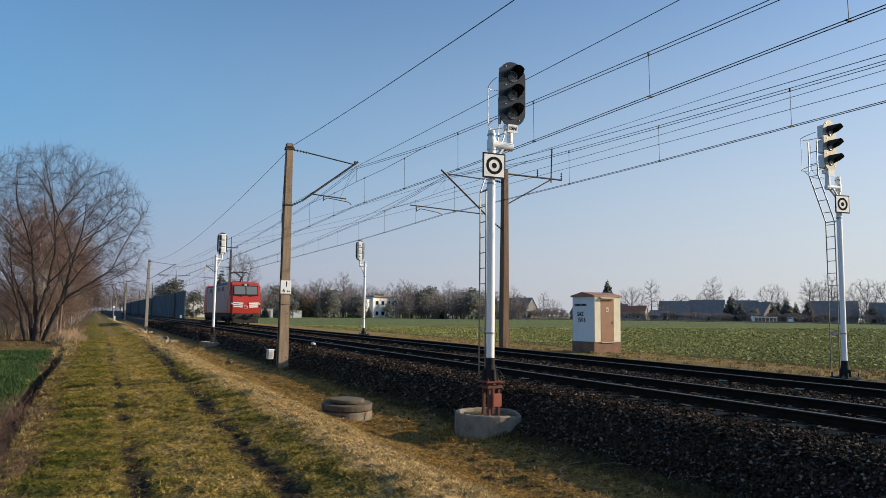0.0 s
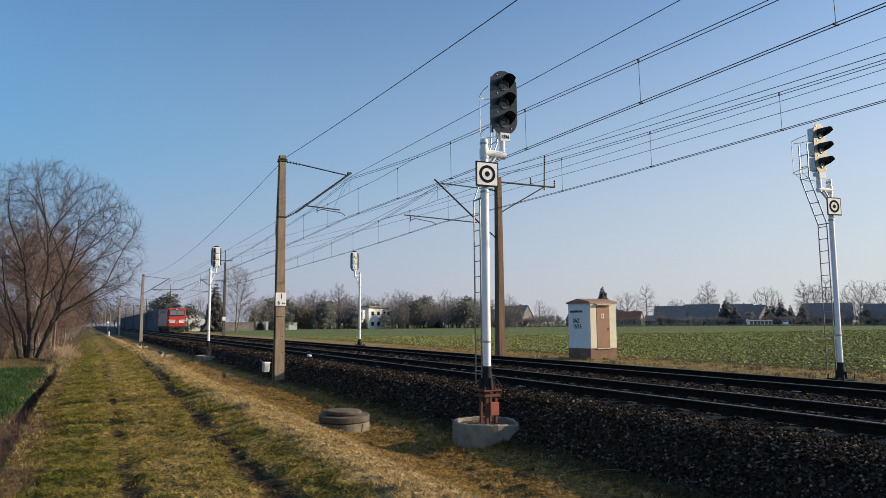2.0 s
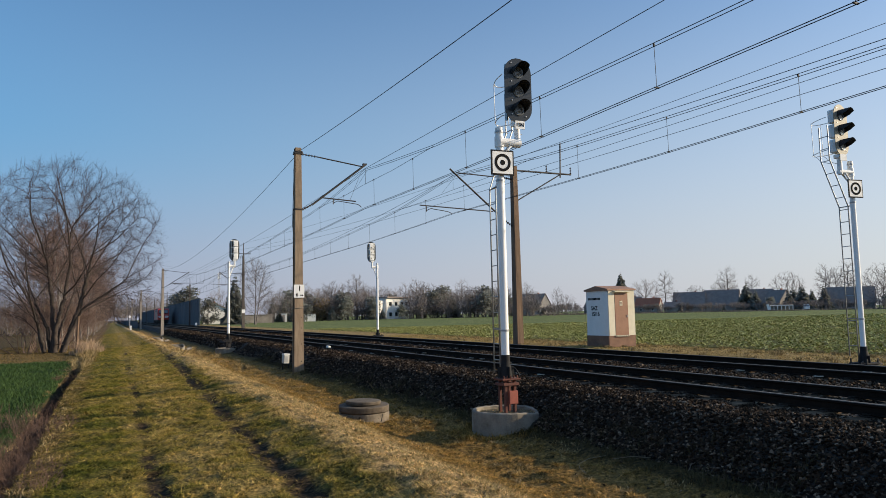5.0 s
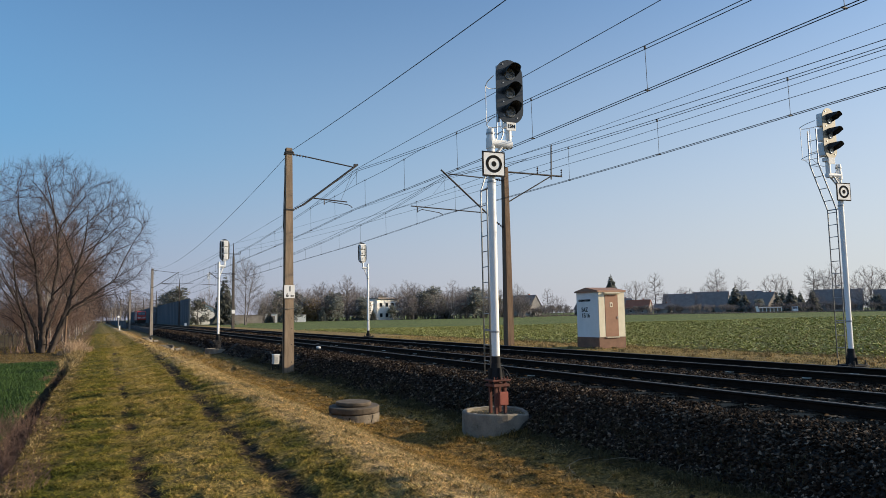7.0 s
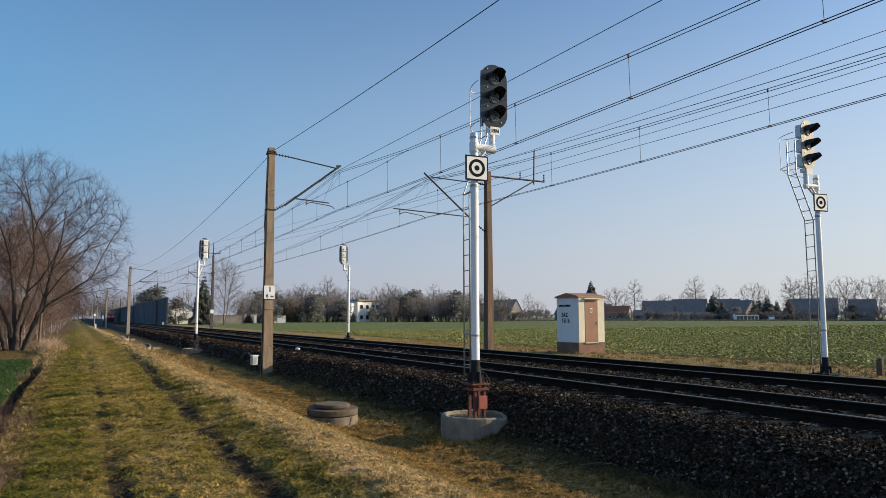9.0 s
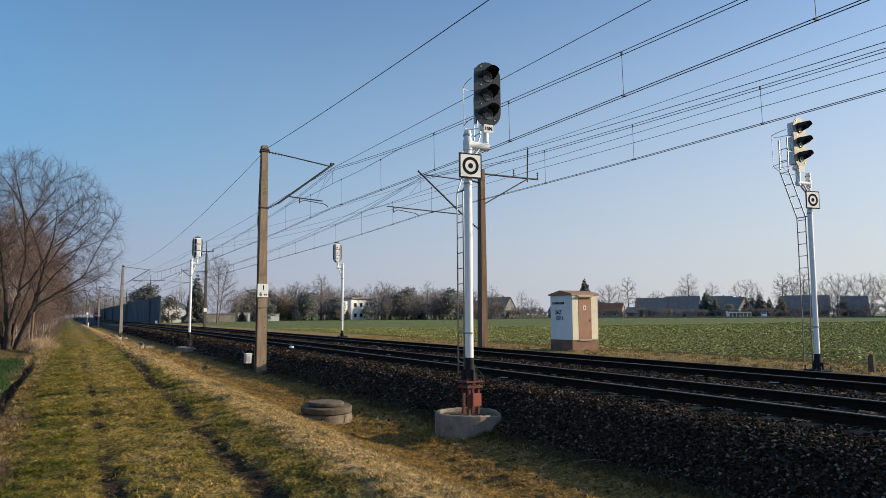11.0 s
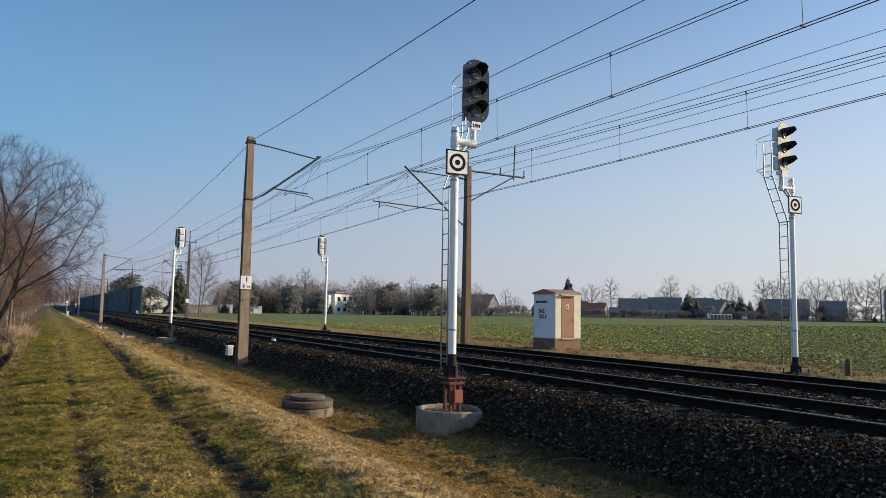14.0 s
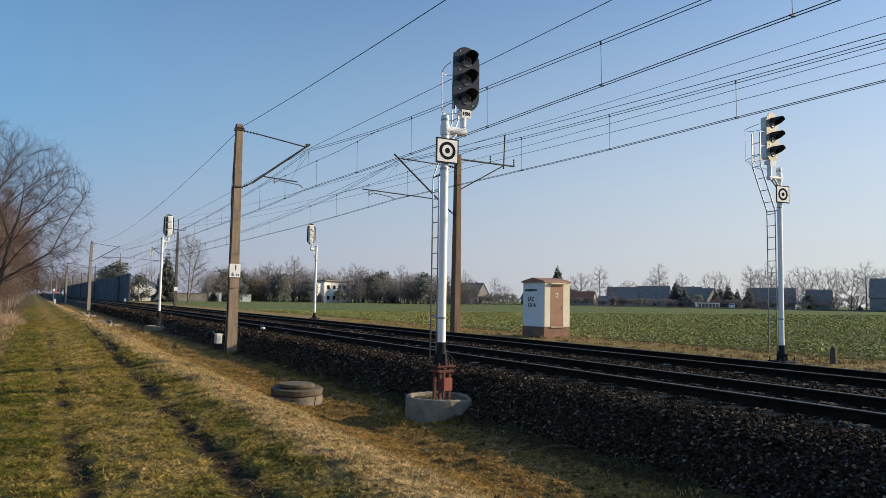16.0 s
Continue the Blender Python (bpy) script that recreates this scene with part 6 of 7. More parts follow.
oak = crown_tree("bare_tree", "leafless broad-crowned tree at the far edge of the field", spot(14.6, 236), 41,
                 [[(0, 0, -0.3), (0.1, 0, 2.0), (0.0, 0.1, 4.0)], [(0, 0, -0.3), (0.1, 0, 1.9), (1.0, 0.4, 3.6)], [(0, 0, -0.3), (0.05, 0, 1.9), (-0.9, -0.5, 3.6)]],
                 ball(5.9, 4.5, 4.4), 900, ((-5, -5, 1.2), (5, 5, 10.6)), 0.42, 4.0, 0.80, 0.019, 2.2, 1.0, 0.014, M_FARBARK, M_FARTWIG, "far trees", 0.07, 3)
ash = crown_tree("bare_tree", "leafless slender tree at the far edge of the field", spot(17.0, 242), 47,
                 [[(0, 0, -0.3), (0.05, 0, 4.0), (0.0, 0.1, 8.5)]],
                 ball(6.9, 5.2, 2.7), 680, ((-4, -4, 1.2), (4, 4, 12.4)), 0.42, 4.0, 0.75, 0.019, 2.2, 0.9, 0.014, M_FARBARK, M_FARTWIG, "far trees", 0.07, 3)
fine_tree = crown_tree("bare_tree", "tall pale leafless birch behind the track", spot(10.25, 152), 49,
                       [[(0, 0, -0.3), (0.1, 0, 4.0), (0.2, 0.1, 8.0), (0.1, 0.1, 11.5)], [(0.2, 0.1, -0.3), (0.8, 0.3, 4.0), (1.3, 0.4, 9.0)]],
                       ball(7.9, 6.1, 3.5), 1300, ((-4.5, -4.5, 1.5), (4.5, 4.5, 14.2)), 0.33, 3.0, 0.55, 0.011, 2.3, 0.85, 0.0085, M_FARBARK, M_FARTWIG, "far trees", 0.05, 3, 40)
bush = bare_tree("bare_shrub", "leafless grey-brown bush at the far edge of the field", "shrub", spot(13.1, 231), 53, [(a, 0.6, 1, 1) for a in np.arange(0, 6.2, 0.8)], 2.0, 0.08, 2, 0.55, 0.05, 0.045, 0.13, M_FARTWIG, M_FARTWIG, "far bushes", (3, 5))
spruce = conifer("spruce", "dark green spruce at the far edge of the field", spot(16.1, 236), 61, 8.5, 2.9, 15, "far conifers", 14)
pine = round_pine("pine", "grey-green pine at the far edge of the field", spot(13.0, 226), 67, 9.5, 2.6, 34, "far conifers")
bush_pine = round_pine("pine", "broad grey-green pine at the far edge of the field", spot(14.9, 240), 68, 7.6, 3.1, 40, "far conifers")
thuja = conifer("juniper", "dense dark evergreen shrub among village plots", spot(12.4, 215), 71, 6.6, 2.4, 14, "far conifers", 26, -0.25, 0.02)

conifer("spruce", "tall dark spruce behind the village houses", spot(39.15, 335), 62, 18.6, 6.2, 22, "far conifers", 24)

copies = [
    # (kind, bearing, distance, scale)
    (fine_tree, 11.6, 190, 0.6), (pine, 5.2, 230, 1.15), (pine, 4.6, 245, 1.0), (pine, 5.7, 236, 0.85), (oak, 7.6, 205, 0.9), (spruce, 11.6, 220, 0.8),
    (pine, 13.7, 222, 0.62),
    (pine, 15.2, 238, 0.75), (oak, 16.0, 245, 1.1), (ash, 18.2, 245, 1.15), (oak, 19.0, 262, 1.15), 
    (bush, 22.3, 240, 0.8), (thuja, 13.2, 198, 0.55), (thuja, 13.6, 200, 0.6), (pine, 14.2, 202, 0.5), (thuja, 12.1, 199, 0.5), (oak, 12.6, 214, 0.8), (oak, 11.3, 214, 0.7),
    (oak, 22.9, 244, 0.95), (ash, 23.6, 250, 0.95), (ash, 24.6, 246, 0.95), (oak, 25.3, 252, 1.0), (spruce, 25.8, 248, 0.95), (oak, 26.4, 252, 0.9), (ash, 27.2, 255, 0.9), (oak, 27.9, 252, 1.0), (pine, 28.8, 252, 0.95), (oak, 29.6, 258, 0.85), (pine, 30.2, 255, 0.8),
    (ash, 34.2, 318, 1.0), (oak, 34.9, 322, 0.85), (bush, 33.8, 312, 1.2), (bush, 34.6, 312, 1.15), (bush, 35.3, 312, 1.2),
    (bush, 43.6, 305, 0.9), (bush, 45.0, 300, 0.7), (oak, 44.6, 345, 1.15), (bush, 47.4, 305, 0.9), (ash, 43.2, 318, 0.8), (bush, 55.6, 300, 0.9), (bush, 57.0, 302, 0.8), (oak, 56.86, 345, 1.75), (bush, 62.3, 290, 0.9), (bush_pine, 57.3, 312, 0.8), (bush_pine, 49.7, 306, 0.7), (oak, 38.2, 345, 1.05), (oak, 40.95, 340, 1.45), (ash, 42.45, 330, 1.5),
    (ash, 46.95, 355, 1.7), (oak, 46.6, 352, 1.4), (spruce, 48.2, 318, 1.45), (spruce, 48.8, 330, 1.1), (spruce, 47.9, 322, 1.0), (oak, 51.0, 350, 1.6), (spruce, 51.3, 335, 1.2), (spruce, 51.9, 330, 1.3), (spruce, 52.5, 335, 1.05), (ash, 53.4, 350, 1.6), (oak, 54.2, 348, 1.65), (ash, 54.8, 350, 1.7),
    (oak, 56.6, 318, 1.1), (spruce, 53.3, 318, 1.15), (spruce, 51.0, 312, 0.95), (bush, 54.4, 300, 1.0), (oak, 53.4, 316, 0.8), (ash, 48.6, 345, 1.3), (oak, 58.6, 340, 1.7), (oak, 59.9, 330, 1.6), (ash, 60.8, 325, 1.6), (oak, 61.9, 330, 1.6), (bush, 58.9, 315, 1.3), (bush, 60.2, 315, 1.4),
    (bush, 44.2, 322, 0.8), (bush, 46.2, 322, 0.8), (bush, 49.2, 322, 1.0), (bush, 50.9, 322, 1.0), (bush, 53.0, 318, 1.0),
]
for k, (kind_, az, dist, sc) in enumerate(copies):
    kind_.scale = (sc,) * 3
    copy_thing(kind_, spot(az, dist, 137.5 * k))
for kind_ in (oak, ash, bush, spruce, pine, thuja, bush_pine, fine_tree):
    kind_.scale = (1, 1, 1)
# a bushy pine at the end of the noise barrier
bush_pine.scale = (0.66, 0.66, 0.76)
copy_thing(bush_pine, spot(6.75, 165, 20))
bush_pine.scale = (1, 1, 1)
# two slim spruces before the birch
for az, dist, wide, tall in ((8.75, 160, 1.0, 1.3), (9.0, 178, 0.8, 1.1)):
    spruce.scale = (wide, wide, tall)
    copy_thing(spruce, spot(az, dist, 40 * az))
spruce.scale = (1, 1, 1)
# pines and spruces along the front of the wood
for az, dist, sc, kind_ in ((12.0, 228, 0.55, pine), (13.4, 240, 0.85, pine), (15.8, 231, 0.8, oak), (16.9, 236, 0.95, pine), (17.5, 233, 0.75, ash), (18.6, 240, 0.95, oak), (19.2, 234, 0.6, spruce),
                            (20.2, 236, 0.45, spruce), (22.7, 238, 0.85, oak), (23.4, 234, 0.7, ash), (24.4, 242, 0.98, pine), (25.4, 238, 0.85, oak), (25.9, 244, 0.92, spruce), (26.6, 238, 0.8, ash), (27.6, 244, 0.9, oak), (28.5, 240, 0.9, pine), (29.1, 246, 0.9, oak), (30.1, 244, 0.85, ash), (30.9, 250, 0.6, bush_pine)):
    kind_.scale = (sc * (0.9 + 0.25 * rng.random()),) * 2 + (sc,)
    copy_thing(kind_, spot(az, dist, 71 * az))
pine.scale = spruce.scale = bush_pine.scale = oak.scale = ash.scale = (1, 1, 1)
# a second row behind the first
for k in range(46):
    az = 12.0 + 20.5 * k / 45 + 0.2 * math.sin(k * 5.0)
    kind_ = (oak, ash, oak, oak, ash, pine, oak)[k % 7]
    sc = (1.0 if kind_ in (oak, ash) else 0.9) * (0.85 + 0.35 * rng.random())
    kind_.scale = (sc,) * 3
    copy_thing(kind_, spot(az, 262 + 14 * rng.random(), 360 * rng.random()))
for kind_ in (oak, ash, pine, bush_pine):
    kind_.scale = (1, 1, 1)
# taller tops of the wood, and bare trees before it
for az, dist, sc, kind_ in ((16.3, 244, 1.25, oak), (18.1, 246, 1.3, ash), (19.9, 262, 1.2, oak), (23.5, 246, 1.2, oak), (24.9, 248, 1.15, pine), (22.9, 252, 1.15, ash), (26.9, 250, 1.05, oak), (28.4, 256, 1.15, pine)):
    kind_.scale = (sc,) * 3
    copy_thing(kind_, spot(az, dist, 91 * az))
for k in range(34):
    az = 15.4 + 17.0 * k / 33 + 0.2 * math.sin(k * 3.0)
    if 20.1 < az < 22.3:
        continue
    kind_ = (ash, oak, bush)[k % 3]
    sc = (0.62 if kind_ is not bush else 1.15) * (0.85 + 0.4 * rng.random())
    kind_.scale = (sc * 0.9, sc * 0.9, sc)
    copy_thing(kind_, spot(az, 231 + 5 * rng.random() + 0.6 * (az - 15), 360 * rng.random()))
for az, dist, sc, kind_ in ((19.5, 232, 0.72, bush_pine), (19.4, 236, 0.8, pine), (21.75, 233, 0.5, pine), (17.3, 230, 0.8, pine), (16.2, 229, 0.6, spruce)):
    kind_.scale = (sc,) * 3
    copy_thing(kind_, spot(az, dist, 33 * az))
# hedges and yard bushes that hide the feet of the village houses
for k in range(64):
    az = 33.0 + 31.0 * k / 63 + 0.2 * math.sin(k * 4.0)
    kind_ = bush if k % 7 else thuja
    sc = (0.75 if kind_ is bush else 0.45) * (0.8 + 0.5 * rng.random())
    kind_.scale = (sc * 1.25, sc * 1.25, sc)
    copy_thing(kind_, spot(az, 303 + 7 * rng.random(), 360 * rng.random()))
for kind_ in (oak, ash, pine, bush_pine, bush, spruce, thuja):
    kind_.scale = (1, 1, 1)
# the hedge of bushes under the wood
for k in range(40):
    az = 11.4 + 22.5 * k / 39 + 0.15 * math.sin(k * 7.0)
    if 19.4 < az < 22.3:
        continue
    sc = 0.7 + 0.4 * rng.random()
    bush.scale = (sc, sc, sc * 0.9)
    copy_thing(bush, spot(az, 234 + 8 * rng.random() + 0.5 * (az - 11), 360 * rng.random()))
bush.scale = (1, 1, 1)
# low hedge across the fields beyond the big tree
for k in range(26):
    az = -15.0 + 11.5 * k / 25
    bush.scale = (0.75 + 0.3 * rng.random(),) * 2 + (0.5 + 0.2 * rng.random(),)
    copy_thing(bush, spot(az, 105 + 14 * rng.random(), 360 * rng.random()))
bush.scale = (1, 1, 1)
# woods far down the line
for k in range(64):
    az = -9.0 + 15.0 * k / 63
    kind_ = (oak, ash, bush)[k % 3]
    kind_.scale = ((1.5 if kind_ is not bush else 2.2) * (0.85 + 0.4 * rng.random()),) * 3
    copy_thing(kind_, spot(az, 470 + 90 * rng.random(), 360 * rng.random()))
for kind_ in (oak, ash, bush):
    kind_.scale = (1, 1, 1)
# tan-leaved young oaks
tan_oak = thing("young_oak", spot(15.4, 232), "young oak still holding dry tan leaves", "tree", "young oaks")
w = Wood()
rnd = np.random.default_rng(77)
for k in range(9):
    a = k * 0.7
    w.piece(np.array([0, 0, -0.2]), np.array([1.5 * math.cos(a), 1.5 * math.sin(a), 4.2 + rnd.normal(0, 0.6)]), 0.08, 0.02, 4)
part_of("trunk", w.mesh("trunk", M_FARBARK), tan_oak)
c0 = rnd.normal(0, 1, (1300, 3)) * np.array([1.35, 1.35, 1.5]) + np.array([0, 0, 3.6])
c0[:, 2] = np.clip(c0[:, 2], 0.4, 7.2)
tri = (c0[:, None, :] + rnd.normal(0, 0.22, (1300, 3, 3))).reshape(-1, 3)
part_of("crown", raw_mesh("crown", tri, np.arange(3900).reshape(-1, 3), M_TANLEAF), tan_oak)
for az, dist, sc in ((15.0, 236, 0.8), (14.2, 238, 0.7), (23.3, 243, 0.7)):
    tan_oak.scale = (sc,) * 3
    copy_thing(tan_oak, spot(az, dist, az * 50))
tan_oak.scale = (1, 1, 1)


# ---- village ----
M_WALLW = surface("far_white_wall", (0.80, 0.78, 0.74), (0.90, 0.88, 0.84), 0.9, 0, 0.5, 5, 0.0)
M_WALLG = surface("far_grey_wall", (0.22, 0.205, 0.195), (0.34, 0.32, 0.30), 0.9, 0, 0.5, 5, 0.0)
# dark roofs coloured paler, haze over the field painted in
M_ROOFD = surface("hazy_dark_roof", (0.205, 0.172, 0.157), (0.295, 0.252, 0.232), 0.95, 0, 0.6, 6, 0.1, shine=0.1)
M_ROOFR = surface("far_red_roof", (0.30, 0.10, 0.055), (0.42, 0.16, 0.09), 0.8, 0, 0.6, 6, 0.1)
M_PANE, _nt, _p = nodes_of("far_window_pane")
_p.inputs["Base Color"].default_value = (0.03, 0.035, 0.04, 1)
_p.inputs["Roughness"].default_value = 0.1


def gabled(name, label, category, az, dist, turn, w, d, eaves, ridge, wall, roof, windows=2, group="village houses"):
    """A house with its ridge along its own x."""
    x, y = polar(az, dist)
    t = thing(name, pose(x, y, 0.0, 0, 0, turn), label, category, group)
    bm = box(bmesh.new(), (w, d, eaves), (0, 0, eaves / 2))
    for s in (-1, 1):
        b = bmesh.new()
        vs = [b.verts.new((s * w / 2, -d / 2, eaves)), b.verts.new((s * w / 2, d / 2, eaves)), b.verts.new((s * w / 2, 0, ridge)),
              b.verts.new((s * (w / 2 - 0.3), -d / 2, eaves)), b.verts.new((s * (w / 2 - 0.3), d / 2, eaves)), b.verts.new((s * (w / 2 - 0.3), 0, ridge))]
        for f in ((0, 1, 2), (5, 4, 3), (0, 2, 5, 3), (1, 4, 5, 2)):
            b.faces.new([vs[i] for i in f])
        bmesh.ops.recalc_face_normals(b, faces=b.faces[:])
        weld(bm, b)
    part("wall", bm, wall, t)
    n = Vector((0, d / 2, ridge - eaves))
    ln = n.length + 0.5
    tilt = math.degrees(math.atan2(ridge - eaves, d / 2))
    for s in (-1, 1):
        part("roof", box(bmesh.new(), (w + 0.6, ln, 0.18), (0, s * (d / 4 + 0.12), (eaves + ridge) / 2 - 0.02), pose(0, 0, 0, -s * tilt, 0, 0)), roof, t)
    for k in range(windows):
        xx = -w / 2 + w * (k + 0.5) / windows
        wd = part("window", box(bmesh.new(), (1.1, 0.12, 1.2), (xx, -d / 2 - 0.02, eaves * 0.55)), M_WALLW, t)
        part("pane", box(bmesh.new(), (0.9, 0.06, 1.0), (xx, -d / 2 - 0.07, eaves * 0.55)), M_PANE, wd)
    part("chimney", box(bmesh.new(), (0.6, 0.6, 1.2), (w * 0.2, 0.4, ridge + 0.1)), M_ROOFR, t)
    return t


# two-storey white house in the trees
x, y = polar(20.75, 247)
villa = thing("white_house", pose(x, y, 0, 0, 0, 30), "flat-roofed two-storey white house among trees", "house", "village houses")
part("wall", box(bmesh.new(), (12, 7.3, 7.2), (0, 0, 3.6)), M_WALLW, villa)
part("roof", box(bmesh.new(), (13.0, 8.6, 0.45), (0, -0.2, 7.4)), M_ROOFD, villa)
part("side_wing", box(bmesh.new(), (2.6, 6, 6.4), (-7.2, 0.4, 3.2)), M_WALLW, villa)
part("balcony", box(bmesh.new(), (6.5, 1.4, 0.9), (2.2, -4.3, 3.6)), M_WALLW, villa)
for fl in (1.7, 5.2):
    for xx in (-4.0, -0.9, 2.2, 4.6):
        wd = part("window", box(bmesh.new(), (1.6, 0.1, 1.5), (xx, -3.68, fl)), M_WALLW, villa)
        part("pane", box(bmesh.new(), (1.35, 0.06, 1.25), (xx, -3.75, fl)), M_PANE, wd)
gabled("barn", "dark-roofed barn with a white gable across the field", "barn", 32.3, 320, -68, 13, 9.0, 4.2, 9.3, M_WALLG, M_ROOFD, 0)
gabled("house", "small dark-roofed house behind the field", "house", 37.2, 325, -80, 8, 7, 3.0, 7.4, M_WALLG, M_ROOFD, 2)
gabled("house", "low house with a bright red tiled roof", "house", 41.2, 322, -55, 10, 8, 2.8, 6.3, M_WALLG, M_ROOFR, 2)
gabled("house", "low house with a dark roof beside the red one", "house", 39.9, 330, -42, 9, 8, 3.2, 7.2, M_WALLG, M_ROOFD, 2)
gabled("barn", "long dark-roofed barn across the field", "barn", 44.2, 330, -50, 13, 11, 2.6, 8.6, M_WALLG, M_ROOFD, 0)
gabled("barn", "long dark-roofed barn across the field", "barn", 46.5, 331, -54, 14, 11.5, 3.0, 9.2, M_WALLG, M_ROOFD, 0)
gabled("shed", "low lean-to shed before the barn", "shed", 43.0, 318, -48, 7, 6, 2.2, 4.4, M_WALLG, M_ROOFD, 0)
gabled("barn", "dark-roofed barn with a pale gable end", "barn", 49.0, 338, -52, 12, 10, 2.6, 9.2, M_WALLW, M_ROOFD, 0)
gabled("house", "steep dark-roofed house in the village", "house", 50.3, 318, -90, 8, 9, 3.0, 8.2, M_WALLG, M_ROOFD, 1)
gabled("barn", "long dark-roofed barn behind conifers", "barn", 54.9, 328, -58, 17, 11, 2.6, 8.8, M_WALLG, M_ROOFD, 0)
gabled("house", "low dark-roofed house at the village edge", "house", 57.9, 318, -62, 9, 8, 3.0, 8.0, M_WALLG, M_ROOFD, 1)
gabled("barn", "tall dark-roofed barn at the village end", "barn", 62.8, 300, -66, 18, 12, 5.0, 11.8, M_WALLG, M_ROOFD, 0)
gabled("shed", "pale-gabled shed beyond the noise barrier", "shed", 7.32, 187, 82.7, 9, 6.0, 3.7, 5.2, M_WALLW, M_ROOFD, 0)
# garages and yard walls by the field edge
M_YARD = surface("yard_wall", (0.20, 0.17, 0.15), (0.36, 0.32, 0.28), 0.9, 0, 0.5, 5, 0.0)
for az0, az1, dist, h, mt, lab in ((6.7, 11.6, 196, 2.2, M_YARD, "low brown-grey yard wall of a village plot"), (11.8, 12.7, 207, 2.6, M_WALLW, "low white garage at the field edge"), (13.3, 14.9, 214, 2.2, M_WALLW, "low white garage at the field edge")):
    x0, y0 = polar(az0, dist)
    x1, y1 = polar(az1, dist)
    ln = math.hypot(x1 - x0, y1 - y0)
    t = thing("yard_wall" if mt is M_YARD else "garage", pose((x0 + x1) / 2, (y0 + y1) / 2, 0, 0, 0, math.degrees(math.atan2(y1 - y0, x1 - x0))), lab, "wall" if mt is M_YARD else "garage", "village walls")
    part("wall", box(bmesh.new(), (ln, 0.3 if mt is M_YARD else 4.0, h), (0, 0, h / 2)), mt, t)
    part("coping" if mt is M_YARD else "roof", box(bmesh.new(), (ln + 0.3, 0.5 if mt is M_YARD else 4.4, 0.15), (0, 0, h + 0.07)), M_ROOFD if mt is not M_YARD else M_YARD, t)
    if mt is not M_YARD:
        for k in range(int(ln / 3)):
            part("garage_door", box(bmesh.new(), (2.0, 0.08, 2.0), (-ln / 2 + 1.6 + 3 * k, -2.02, 1.05)), M_YARD, t)
# white-framed greenhouse and a parked white van
x, y = polar(50.5, 300)
gh = thing("greenhouse", pose(x, y, 0.0, 0, 0, -50), "white-framed greenhouse with a low roof", "greenhouse")
for k in range(7):
    part("frame_post", box(bmesh.new(), (0.28, 0.2, 1.9), (-3.9 + 1.3 * k, -1.5, 0.95)), M_WHITE, gh)
part("eaves_beam", box(bmesh.new(), (8.2, 0.2, 0.25), (0, -1.5, 1.95)), M_WHITE, gh)
part("side_panel", box(bmesh.new(), (0.9, 0.2, 2.6), (-4.5, -1.5, 1.3), pose(0, 0, 0, 0, -12, 0)), M_WHITE, gh)
part("back_panel", box(bmesh.new(), (8.2, 0.15, 2.0), (0, 1.5, 1.0)), M_WALLG, gh)
part("roof_panel", box(bmesh.new(), (8.2, 3.3, 0.08), (0, 0, 2.1), pose(0, 0, 0, 6, 0, 0)), M_WALLG, gh)
x, y = polar(52.1, 305)
van = thing("van", pose(x, y, 0.05, 0, 0, -45), "white van parked before the village houses", "van")
vb = bmesh.new()
side_prism(vb, [(-2.4, 0.35), (2.4, 0.35), (2.4, 2.2), (-1.0, 2.2), (-1.8, 1.3), (-2.4, 1.1)], 0.95)
part("body", vb, M_WHITE, van)
part("windscreen", box(bmesh.new(), (1.6, 0.05, 0.9), (0, -1.45, 1.72), pose(0, 0, 0, -40, 0, 0)), M_GLASS, van)
for wy in (-1.5, 1.5):
    for wx in (-0.85, 0.85):
        part("wheel", rod(bmesh.new(), (wx - 0.1, wy, 0.33), (wx + 0.1, wy, 0.33), 0.33, n=16), M_BLACK, van)
# lattice radio mast far off
x, y = polar(7.55, 420)
tower = thing("radio_mast", pose(x, y, 0), "slim steel lattice radio mast with white aerials", "radio mast")
for a in range(3):
    part("leg", rod(bmesh.new(), (0.9 * math.cos(a * 2.09), 0.9 * math.sin(a * 2.09), 0), (0.35 * math.cos(a * 2.09), 0.35 * math.sin(a * 2.09), 27), 0.09, 0.06, 6), M_GALV, tower)
for k in range(12):
    r0, r1 = 0.9 - 0.55 * k / 12, 0.9 - 0.55 * (k + 1) / 12
    part("brace", rod(bmesh.new(), (r0, 0, 27 * k / 12), (-0.5 * r1, 0.87 * r1, 27 * (k + 1) / 12), 0.04, n=5), M_GALV, tower)
for zz in (24.5, 26.0):
    for a in range(3):
        part("aerial", box(bmesh.new(), (0.35, 0.2, 1.9), (0.7 * math.cos(a * 2.09), 0.7 * math.sin(a * 2.09), zz)), M_WHITE, tower)


# ---- turf blades, stones, crop: what nobody could count ----
def scatter(n, x0, x1, y0, y1, r):
    return r.uniform(x0, x1, n), r.uniform(y0, y1, n)


